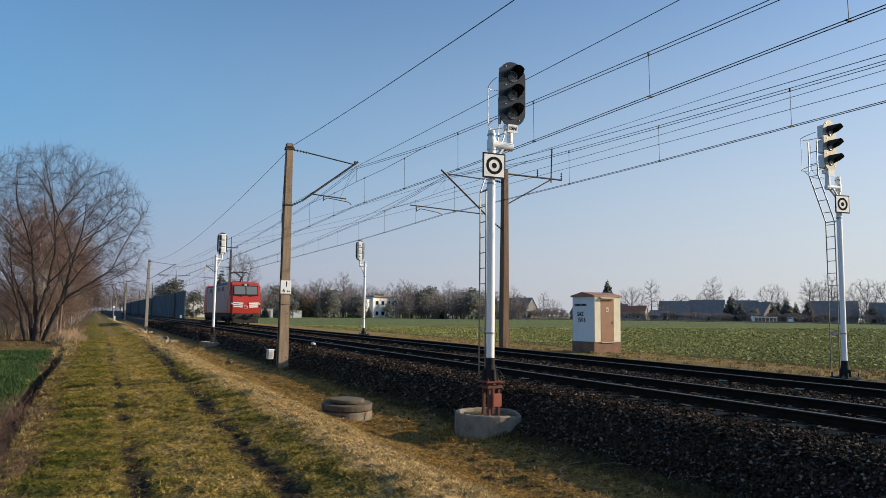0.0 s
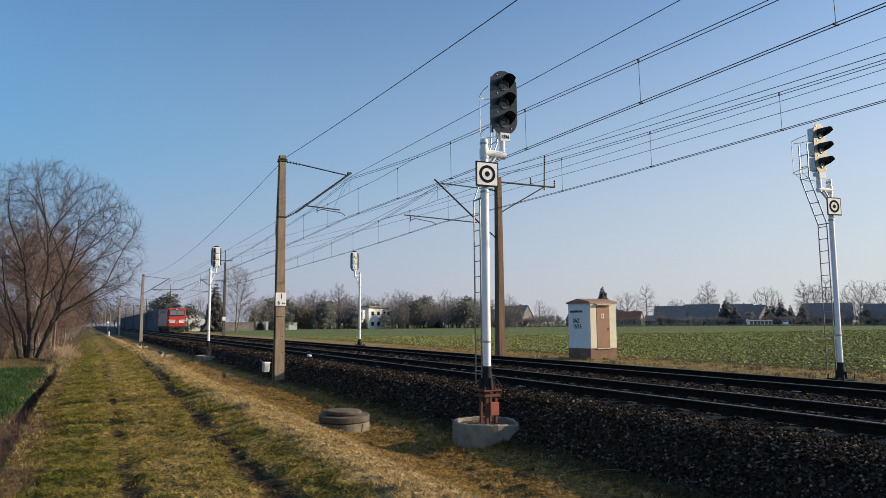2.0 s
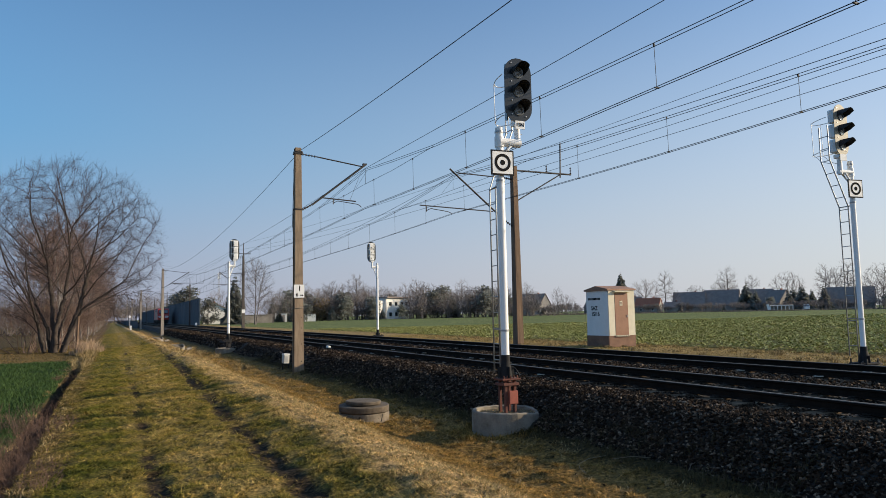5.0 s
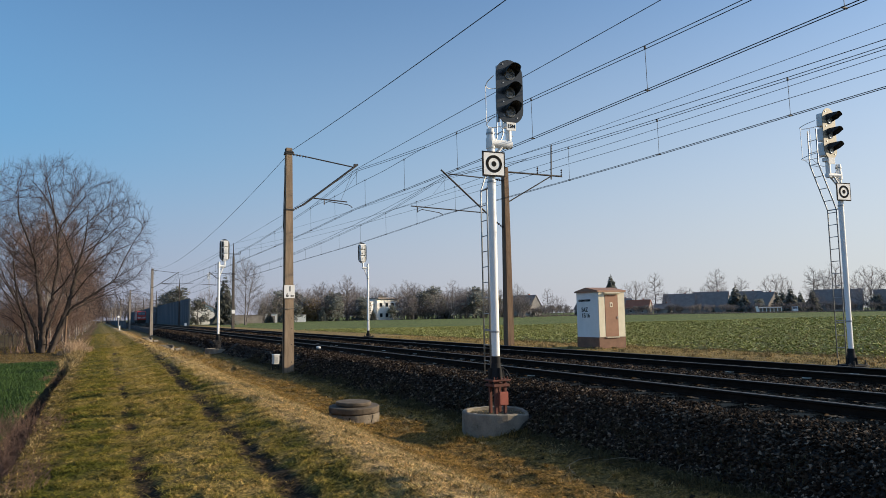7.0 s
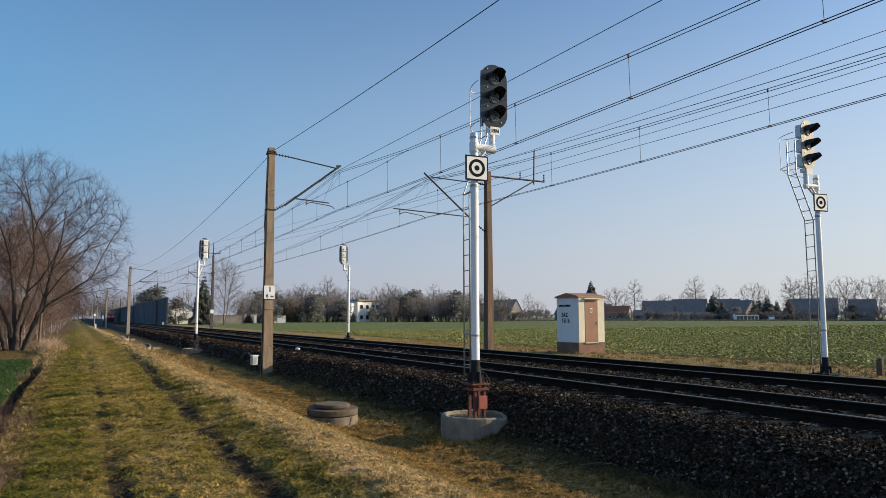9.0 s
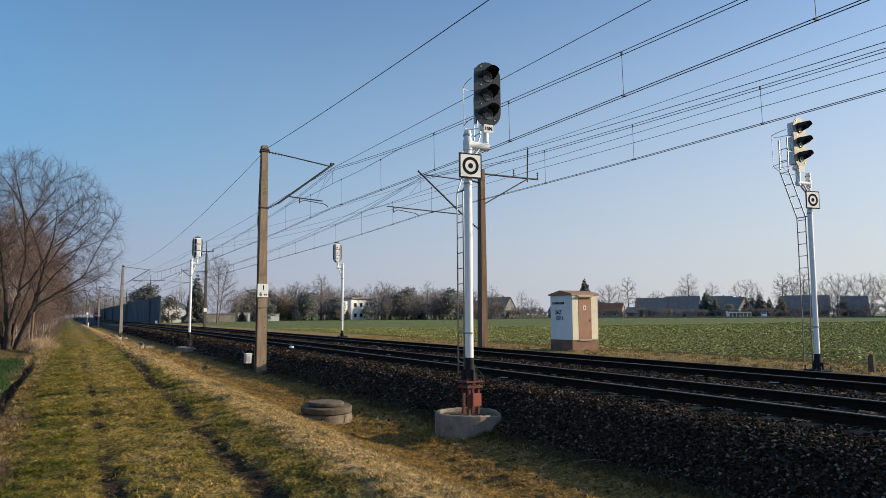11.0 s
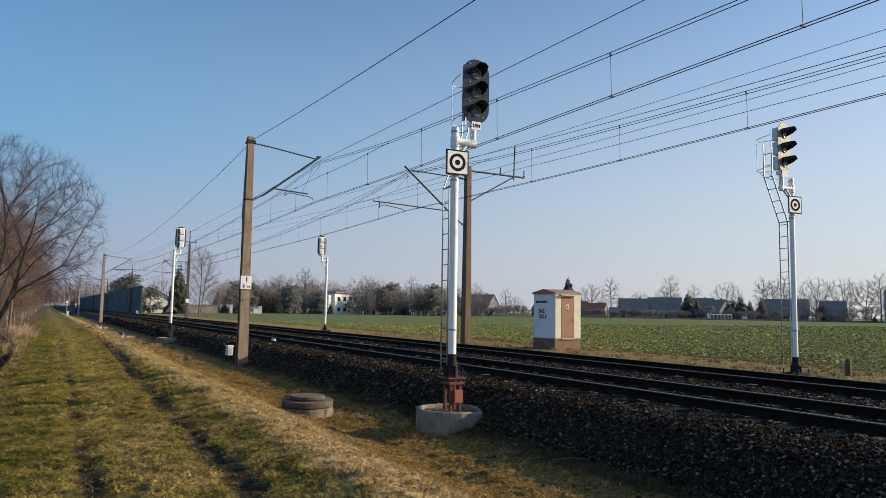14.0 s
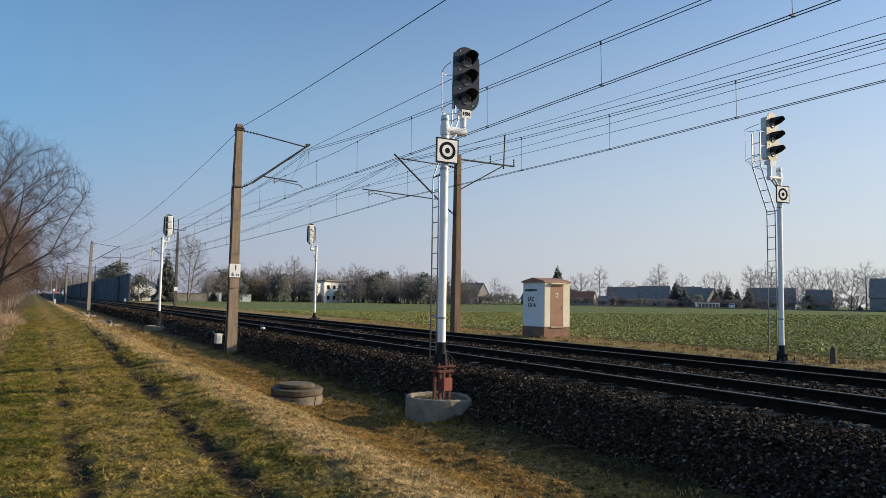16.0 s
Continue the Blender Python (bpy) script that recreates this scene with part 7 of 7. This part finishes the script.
def blades(name, label, x, y, z, h, wdt, lean, material, r, category="grass", simple=False):
    """Bent two-piece blades standing at the given places."""
    n = len(x)
    a = r.uniform(0, 2 * math.pi, n)
    dx, dy = np.cos(a), np.sin(a)
    b = r.uniform(0, 2 * math.pi, n)
    l = lean * h * r.uniform(0.2, 1.3, n)
    lx, ly = np.cos(b) * l, np.sin(b) * l
    p = np.zeros((n, 5, 3))
    base = np.stack([x, y, z - 0.01], -1)
    w = np.stack([dx * wdt, dy * wdt, np.zeros(n)], -1)
    mid = base + np.stack([lx * 0.35, ly * 0.35, h * 0.6], -1)
    p[:, 0], p[:, 1] = base - w, base + w
    p[:, 2], p[:, 3] = mid + 0.8 * w, mid - 0.8 * w
    p[:, 4] = base + np.stack([lx, ly, h * (1 - 0.3 * np.minimum(lean, 1.5) * r.random(n))], -1)
    i = np.arange(n)[:, None] * 5
    quad_a = i + np.array([0, 1, 2])
    quad_b = i + np.array([0, 2, 3])
    tip = i + np.array([3, 2, 4])
    if simple:
        me = raw_mesh(name, p[:, [0, 1, 4]].reshape(-1, 3), np.arange(3 * n).reshape(-1, 3), material)
    else:
        me = raw_mesh(name, p.reshape(-1, 3), np.concatenate([quad_a, quad_b, tip]), material)
    ob = new(name, me)
    return tagged(ob, label, category, kind="stuff")


def keep_turf(x, y, r):
    """Thins the blades in the wheel ruts and between clumps."""
    clump = 0.35 + 0.6 * lumps(x, y, 0.16, 5) + 0.5 * lumps(x, y, 0.085, 8)
    return (r.random(len(x)) > np.clip(1.4 * wear(x, y), 0, 0.93)) & (r.random(len(x)) < clump + 0.3)


r8 = np.random.default_rng(88)
for n, x0, x1, y0, y1, h0, h1, wd in ((330000, -1.0, 6.7, 4.6, 13.0, 0.012, 0.040, 0.0052), (190000, -1.1, 6.6, 13.0, 24.0, 0.015, 0.05, 0.0085), (80000, -1.6, 6.6, 24.0, 48.0, 0.015, 0.045, 0.012), (30000, -2.4, 6.4, 48.0, 100.0, 0.025, 0.06, 0.026)):
    x, y = scatter(n, x0, x1, y0, y1, r8)
    k = keep_turf(x, y, r8)
    x, y = x[k], y[k]
    dry = np.clip((x - 2.3) / 0.8, 0, 1)
    h = r8.uniform(h0, h1, len(x)) * (1 - 0.1 * dry) * (0.40 + 1.3 * np.maximum(0, lumps(x, y, 0.16, 5)) + 0.9 * np.maximum(0, lumps(x, y, 0.085, 8)) + 0.9 * np.maximum(0, lumps(x, y, 0.34, 3)) ** 2)
    blades("turf", "short winter turf, green and straw-coloured, on the path", x, y, land(x, y), h, wd, 1.5, M_BLADES, r8, simple=True)
# small tufts that stand out of the cropped turf
for n_t, m_, x0, x1, y0, y1, hh, sp, wd in ((12000, 11, -0.95, 6.4, 4.6, 13.0, 0.050, 0.017, 0.0050), (8000, 10, -1.0, 6.3, 13.0, 24.0, 0.065, 0.030, 0.0085), (4000, 9, -1.4, 6.2, 24.0, 48.0, 0.095, 0.06, 0.012)):
    cx_, cy_ = scatter(n_t, x0, x1, y0, y1, r8)
    ok = r8.random(n_t) > 2.2 * wear(cx_, cy_)
    cx_, cy_ = cx_[ok], cy_[ok]
    n_t = len(cx_)
    sp_ = np.repeat(sp * r8.uniform(0.5, 1.6, n_t), m_)
    x = np.repeat(cx_, m_) + sp_ * r8.normal(0, 1, n_t * m_)
    y = np.repeat(cy_, m_) + sp_ * r8.normal(0, 1, n_t * m_)
    h = np.repeat(r8.uniform(0.45, 1.25, n_t), m_) * hh * r8.uniform(0.5, 1.1, n_t * m_)
    blades("turf_tufts", "small grass tufts standing out of the cropped turf", x, y, land(x, y), h, wd, 1.4, M_BLADES, r8, simple=True)
# longer dry tussocks on the ridge, in the ditch and at the ballast foot
M_STRAW = island_tones("dry_straw", [(0.23, 0.155, 0.065), (0.38, 0.275, 0.125), (0.52, 0.39, 0.20), (0.31, 0.215, 0.09), (0.14, 0.12, 0.045)])
for n_t, x0, x1, y0, y1, hh in ((360, 2.5, 3.8, 5, 30, 0.045), (260, 3.6, 6.6, 5, 30, 0.08), (70, -0.98, -0.65, 5, 36, 0.08), (40, -1.45, -1.2, 5, 36, 0.09), (130, 2.3, 5.8, 30, 60, 0.2), (60, -1.5, -0.6, 30, 46, 0.35), (260, 15.7, 19.6, 8, 40, 0.14)):
    cx_, cy_ = scatter(n_t, x0, x1, y0, y1, r8)
    m_ = 34
    x = np.repeat(cx_, m_) + r8.normal(0, 0.055, n_t * m_)
    y = np.repeat(cy_, m_) + r8.normal(0, 0.055, n_t * m_)
    h = np.repeat(r8.uniform(0.5, 1.2, n_t), m_) * hh * r8.uniform(0.5, 1.1, n_t * m_)
    blades("dry_tussocks", "pale dry grass tussocks on ridge and ditch", x, y, land(x, y), h, 0.0035 + 0.0002 * y.mean(), 1.1, M_STRAW, r8)
# weedy tussocks below the bank, its shade put into their dark tones
M_SHADEGRASS = island_tones("foot_shade_grass", [(0.035, 0.030, 0.012), (0.075, 0.062, 0.026), (0.12, 0.095, 0.045), (0.05, 0.048, 0.018)])
for n_t, x0, x1, y0, y1, hh in ((300, 6.45, 7.15, 5.5, 16, 0.12), (240, 6.4, 7.0, 16, 36, 0.16)):
    cx_, cy_ = scatter(n_t, x0, x1, y0, y1, r8)
    x = np.repeat(cx_, 30) + r8.normal(0, 0.07, n_t * 30)
    y = np.repeat(cy_, 30) + r8.normal(0, 0.07, n_t * 30)
    z = np.maximum(land(x, y), bed(x, y) - 0.02)
    h = np.repeat(r8.uniform(0.4, 1.2, n_t), 30) * hh * r8.uniform(0.5, 1.1, n_t * 30)
    ok = (x - 6.6) ** 2 + (y - 11.45) ** 2 > 0.66 ** 2
    blades("grimed_tussocks", "grass tussocks along the ballast foot, coloured dark for the shade there", x[ok], y[ok], z[ok], h[ok], 0.0045, 1.0, M_SHADEGRASS, r8)
# reeds by the tree
x = np.repeat(-1.15 + r8.normal(0, 0.32, 40), 26) + r8.normal(0, 0.06, 1040)
y = np.repeat(45.0 + r8.normal(0, 0.9, 40), 26) + r8.normal(0, 0.06, 1040)
h = np.repeat(r8.uniform(0.35, 1.05, 40), 26) * r8.uniform(0.6, 1.1, 1040)
blades("dry_reeds", "tall pale dry reeds at the foot of the tree", x, y, land(x, y), h, 0.012, 0.6, island_tones("pale_reeds", [(0.42, 0.285, 0.18), (0.58, 0.43, 0.29), (0.33, 0.22, 0.13)]), r8, "reeds")
# rough dry grass beyond the crop
x, y = scatter(30000, -16.0, -1.5, 38.0, 62.0, r8)
blades("rough_grass", "rough brown winter grass under the trees", x, y, land(x, y), r8.uniform(0.03, 0.09, len(x)), 0.016, 0.9, M_BLADES, r8, simple=True)
# young winter crop beside the ditch
M_CROP = island_tones("young_crop", [(0.026, 0.056, 0.013), (0.044, 0.088, 0.021), (0.072, 0.120, 0.034), (0.036, 0.070, 0.018)])
for n, y0, y1, x0, wd, h0 in ((42000, 6, 16, -5.0, 0.006, 0.10), (30000, 16, 27, -9.0, 0.010, 0.11), (20000, 27, 37.6, -13.0, 0.016, 0.11)):
    x, y = scatter(n, x0, -1.35, y0, y1, r8)
    blades("young_crop", "bright green young winter crop", x, y, land(x, y), h0 * r8.uniform(0.6, 1.2, n), wd, 0.7, M_CROP, r8, "crop", True)
# verge beside the far track
x, y = scatter(52000, 15.6, 20.0, 6, 45, r8)
blades("verge_grass", "dry brown-green verge grass between track and field", x, y, land(x, y), r8.uniform(0.02, 0.06, len(x)), 0.012, 1.5, M_BLADES, r8, simple=True)


# leafy crop on the large field
def leaves(name, label, x, y, z, size, material, r):
    n = len(x)
    a = r.uniform(0, 2 * math.pi, n)
    t = r.uniform(0.1, 1.1, n)
    u = np.stack([np.cos(a) * np.cos(t), np.sin(a) * np.cos(t), np.sin(t)], -1) * size[:, None]
    w = np.stack([-np.sin(a), np.cos(a), r.normal(0, 0.25, n)], -1) * (size * 0.42)[:, None]
    b = np.stack([x, y, z], -1)
    p = np.stack([b, b + 0.5 * u + w, b + u - np.array([0, 0, 0.03]), b + 0.5 * u - w], 1).reshape(-1, 3)
    i = np.arange(n)[:, None] * 4
    return tagged(new(name, raw_mesh(name, p, i + np.arange(4), material)), label, "crop", kind="stuff")


M_RAPE = island_tones("rapeseed_leaves", [(0.13, 0.148, 0.030), (0.275, 0.29, 0.064), (0.46, 0.46, 0.130), (0.66, 0.66, 0.29), (0.19, 0.205, 0.042), (0.43, 0.325, 0.13)], 0.75)
for n_p, d0, d1, per, sz in ((17000, 0, 22, 9, 0.072), (15000, 22, 62, 7, 0.11), (15000, 62, 140, 4, 0.17)):
    x = 19.4 + r8.uniform(d0, d1, n_p) + r8.normal(0, 0.3, n_p)
    y = r8.uniform(2, 73.5, n_p) + r8.normal(0, 0.5, n_p)
    k = y > 0.42 * x - 4
    x, y = np.repeat(x[k], per), np.repeat(y[k], per)
    n = len(x)
    x, y = x + r8.normal(0, 0.075, n), y + r8.normal(0, 0.075, n)
    leaves("leafy_crop", "low leafy green winter crop with bare soil between", x, y, land(x, y) + r8.uniform(0.0, 0.08 if d0 else 0.13, n), sz * r8.uniform(0.45, 1.6, n), M_RAPE, r8)

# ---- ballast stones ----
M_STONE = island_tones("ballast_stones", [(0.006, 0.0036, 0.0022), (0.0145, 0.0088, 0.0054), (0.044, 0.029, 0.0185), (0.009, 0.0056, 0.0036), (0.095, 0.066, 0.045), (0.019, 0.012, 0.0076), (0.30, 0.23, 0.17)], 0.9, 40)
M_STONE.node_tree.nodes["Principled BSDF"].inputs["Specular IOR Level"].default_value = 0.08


def stones(name, x, y, z, size, r):
    n = len(x)
    o = np.array([[1, 0, 0], [0, 1, 0], [-1, 0, 0], [0, -1, 0], [0.15, 0.1, 1], [0, 0, -1.0]])
    f = np.array([[0, 1, 4], [1, 2, 4], [2, 3, 4], [3, 0, 4], [1, 0, 5], [3, 2, 5]])
    p = o[None] * r.uniform(0.6, 1.25, (n, 6, 1)) + r.normal(0, 0.16, (n, 6, 3))
    p *= np.stack([r.uniform(0.75, 1.3, n), r.uniform(0.6, 1.0, n), r.uniform(0.5, 0.85, n)], -1)[:, None] * size[:, None, None]
    a = r.uniform(0, 2 * math.pi, n)
    c, s = np.cos(a)[:, None], np.sin(a)[:, None]
    q = np.stack([p[..., 0] * c - p[..., 1] * s, p[..., 0] * s + p[..., 1] * c, p[..., 2]], -1)
    t = r.normal(0, 0.5, (n, 1))
    q = np.stack([q[..., 0], q[..., 1] * np.cos(t) - q[..., 2] * np.sin(t), q[..., 1] * np.sin(t) + q[..., 2] * np.cos(t)], -1)
    q = q + np.stack([x, y, z], -1)[:, None]
    ff = (np.arange(n)[:, None, None] * 6 + f[None]).reshape(-1, 3)
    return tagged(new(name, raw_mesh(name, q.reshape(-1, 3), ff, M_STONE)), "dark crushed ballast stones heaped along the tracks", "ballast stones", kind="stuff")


for n, x0, x1, y0, y1, sz in ((34000, 6.55, 8.7, 4.5, 13, 0.029), (8000, 6.5, 8.7, 2.2, 4.5, 0.030), (6000, 10.3, 12.7, 2.0, 5.0, 0.034), (26000, 6.55, 8.7, 13, 26, 0.035), (11000, 6.55, 8.7, 26, 50, 0.046), (9000, 6.55, 8.7, 50, 110, 0.075), (5000, 10.3, 12.7, 50, 110, 0.08), (9000, 8.75, 10.2, 3, 24, 0.032), (20000, 10.3, 12.7, 5, 24, 0.031), (9000, 10.3, 12.7, 24, 50, 0.048), (9000, 12.8, 14.2, 6, 30, 0.035), (9000, 14.3, 15.9, 8, 34, 0.036)):
    x, y = scatter(n, x0, x1, y0, y1, r8)
    k = ((y - 1.0 + SLEEPER_STEP / 2) % SLEEPER_STEP - SLEEPER_STEP / 2)
    on = (np.abs(k) < 0.13) & (((np.abs(x - NEAR_X) < 1.22)) | (np.abs(x - FAR_X) < 1.22)) & (r8.random(n) < 0.75)
    rail = np.minimum.reduce([np.abs(x - NEAR_X - 0.75), np.abs(x - NEAR_X + 0.75), np.abs(x - FAR_X - 0.75), np.abs(x - FAR_X + 0.75)]) < 0.10
    pot = (x - 6.6) ** 2 + (y - 11.45) ** 2 < 0.69 ** 2
    ok = ~(on | rail | pot)
    x, y = x[ok], y[ok]
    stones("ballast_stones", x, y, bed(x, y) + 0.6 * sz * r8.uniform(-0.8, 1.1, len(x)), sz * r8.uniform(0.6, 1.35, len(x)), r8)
# dry grass grown up against the concrete ring
a = r8.uniform(0, 2 * math.pi, 90)
q = r8.uniform(0.66, 0.95, 90)
x, y = np.repeat(6.56 + q * np.cos(a), 24) + r8.normal(0, 0.05, 2160), np.repeat(11.45 + q * np.sin(a), 24) + r8.normal(0, 0.05, 2160)
ok = (np.hypot(x - 6.56, y - 11.45) > 0.63) & (x < 6.9)
x, y = x[ok], y[ok]
blades("dry_tussocks", "pale dry grass grown up against the concrete ring", x, y, land(x, y), 0.12 * r8.uniform(0.4, 1.1, len(x)), 0.0055, 1.0, M_BLADES, r8)
# a few stones strayed into the grass
x, y = scatter(160, 5.6, 6.7, 6, 30, r8)
stones("ballast_stones", x, y, land(x, y) + 0.01, 0.03 * r8.uniform(0.6, 1.2, 160), r8)


# ---- brush in the field ditch, weeds on the ballast foot ----
M_BRAMBLE = surface("dead_bramble", (0.085, 0.046, 0.034), (0.19, 0.115, 0.082), 0.9, 0, 8, 40, 0.0)
brambles = []
for k in range(5):
    brambles.append(bare_tree("dead_bush", "low reddish dead bramble bush in the field ditch", "bush", pose(-1.15 + 0.06 * k, 8.6 + 1.35 * k, land_at(-1.1, 8.6 + 1.35 * k), 0, 0, 77 * k), 200 + k, [(a, 0.8, 0.7 + 0.6 * math.sin(a * 5 + k) ** 2, 1) for a in np.arange(0, 6.2, 0.33)], 0.205, 0.005, 3, 0.7, 0.05, 0.0024, 0.2, M_BRAMBLE, M_BRAMBLE, "dead bushes in the ditch"))
for k in range(30):
    by_ = 6.6 + 8.6 * ((k * 0.618) % 1.0)
    bx_ = -1.32 + 0.40 * ((k * 0.414) % 1.0)
    b = brambles[k % 5]
    b.scale = (0.75 + 0.5 * ((k * 0.37) % 1.0),) * 3
    copy_thing(b, pose(bx_, by_, land_at(bx_, by_), 0, 0, 137 * k))
for by_, sc in ((17.2, 0.8), (18.4, 0.6), (21.5, 0.6), (26.0, 0.7), (30.5, 0.8)):
    brambles[1].scale = (sc,) * 3
    copy_thing(brambles[1], pose(-1.3, by_, land_at(-1.3, by_), 0, 0, 50 * by_))
for b in brambles:
    b.scale = (1, 1, 1)
for k in range(16):
    bx_, by_ = 6.2 + 0.8 * r8.random(), 7.5 + 1.25 * k
    z_ = max(land_at(bx_, by_), float(bed(np.array([bx_]), np.array([by_]))[0]))
    bare_tree("dry_weed", "thin dry weed stalks at the ballast foot", "weed", pose(bx_, by_, z_, 0, 0, 50 * k), 300 + k, [(a, 0.45, 0.6 + 0.5 * math.sin(a * 3 + k) ** 2, 1) for a in np.arange(0, 6.2, 0.9)], 0.16, 0.004, 2, 0.5, 0.05, 0.0022, 0.12, M_STRAW, M_STRAW, "dry weeds")
M_STICK = surface("bleached_stick", (0.14, 0.112, 0.08), (0.24, 0.195, 0.14), 0.9, 0, 8, 40, 0.0)
for sx, sy, rot_, ln in ((6.15, 8.35, 20, 0.75), (6.5, 7.9, -35, 0.5), (5.75, 8.0, 65, 0.4), (6.75, 7.0, 30, 0.55)):
    st = thing("fallen_stick", pose(sx, sy, land_at(sx, sy) + 0.05, 0, 0, rot_), "bleached fallen stick lying in the grass", "stick", "fallen sticks")
    part("stick", tube(bmesh.new(), [(-ln / 2, 0, 0.0), (0, 0.04, 0.03), (ln / 2, 0, 0.02)], 0.004, 5), M_STICK, st)

# grass rooted in the soil of the signal's concrete ring
a, q = r8.uniform(0, 2 * math.pi, 420), 0.5 * np.sqrt(r8.random(420))
blades("ring_grass", "sparse dry grass growing in the concrete ring", 6.6 + q * np.cos(a), 11.45 + q * np.sin(a), np.full(420, -0.26), r8.uniform(0.03, 0.12, 420), 0.006, 1.2, M_STRAW, r8)
# pale dry grass bank before the village
az = np.radians(r8.uniform(31.0, 64.0, 26000))
dist = 288 + 8 * r8.random(26000) + 4 * ripple(az * 60, az * 0, 3.0, 2)
x, y = dist * np.sin(az), dist * np.cos(az)
blades("dry_bank", "dry grey-brown grass bank along the village edge", x, y, land(x, y), r8.uniform(0.2, 0.7, len(x)), 0.16, 0.8, island_tones("grey_dry_grass", [(0.21, 0.18, 0.14), (0.30, 0.26, 0.20), (0.16, 0.15, 0.12)]), r8, simple=True)


# ---- what moves: the locomotive runs away along the far track ----
def motions():
    walk(loco, [(t, pose(FAR_X, 71.9 + 28.3 * t, RAIL_TOP)) for t in (0.0, 4.0, 8.0, 12.0, 16.0)])


motions()
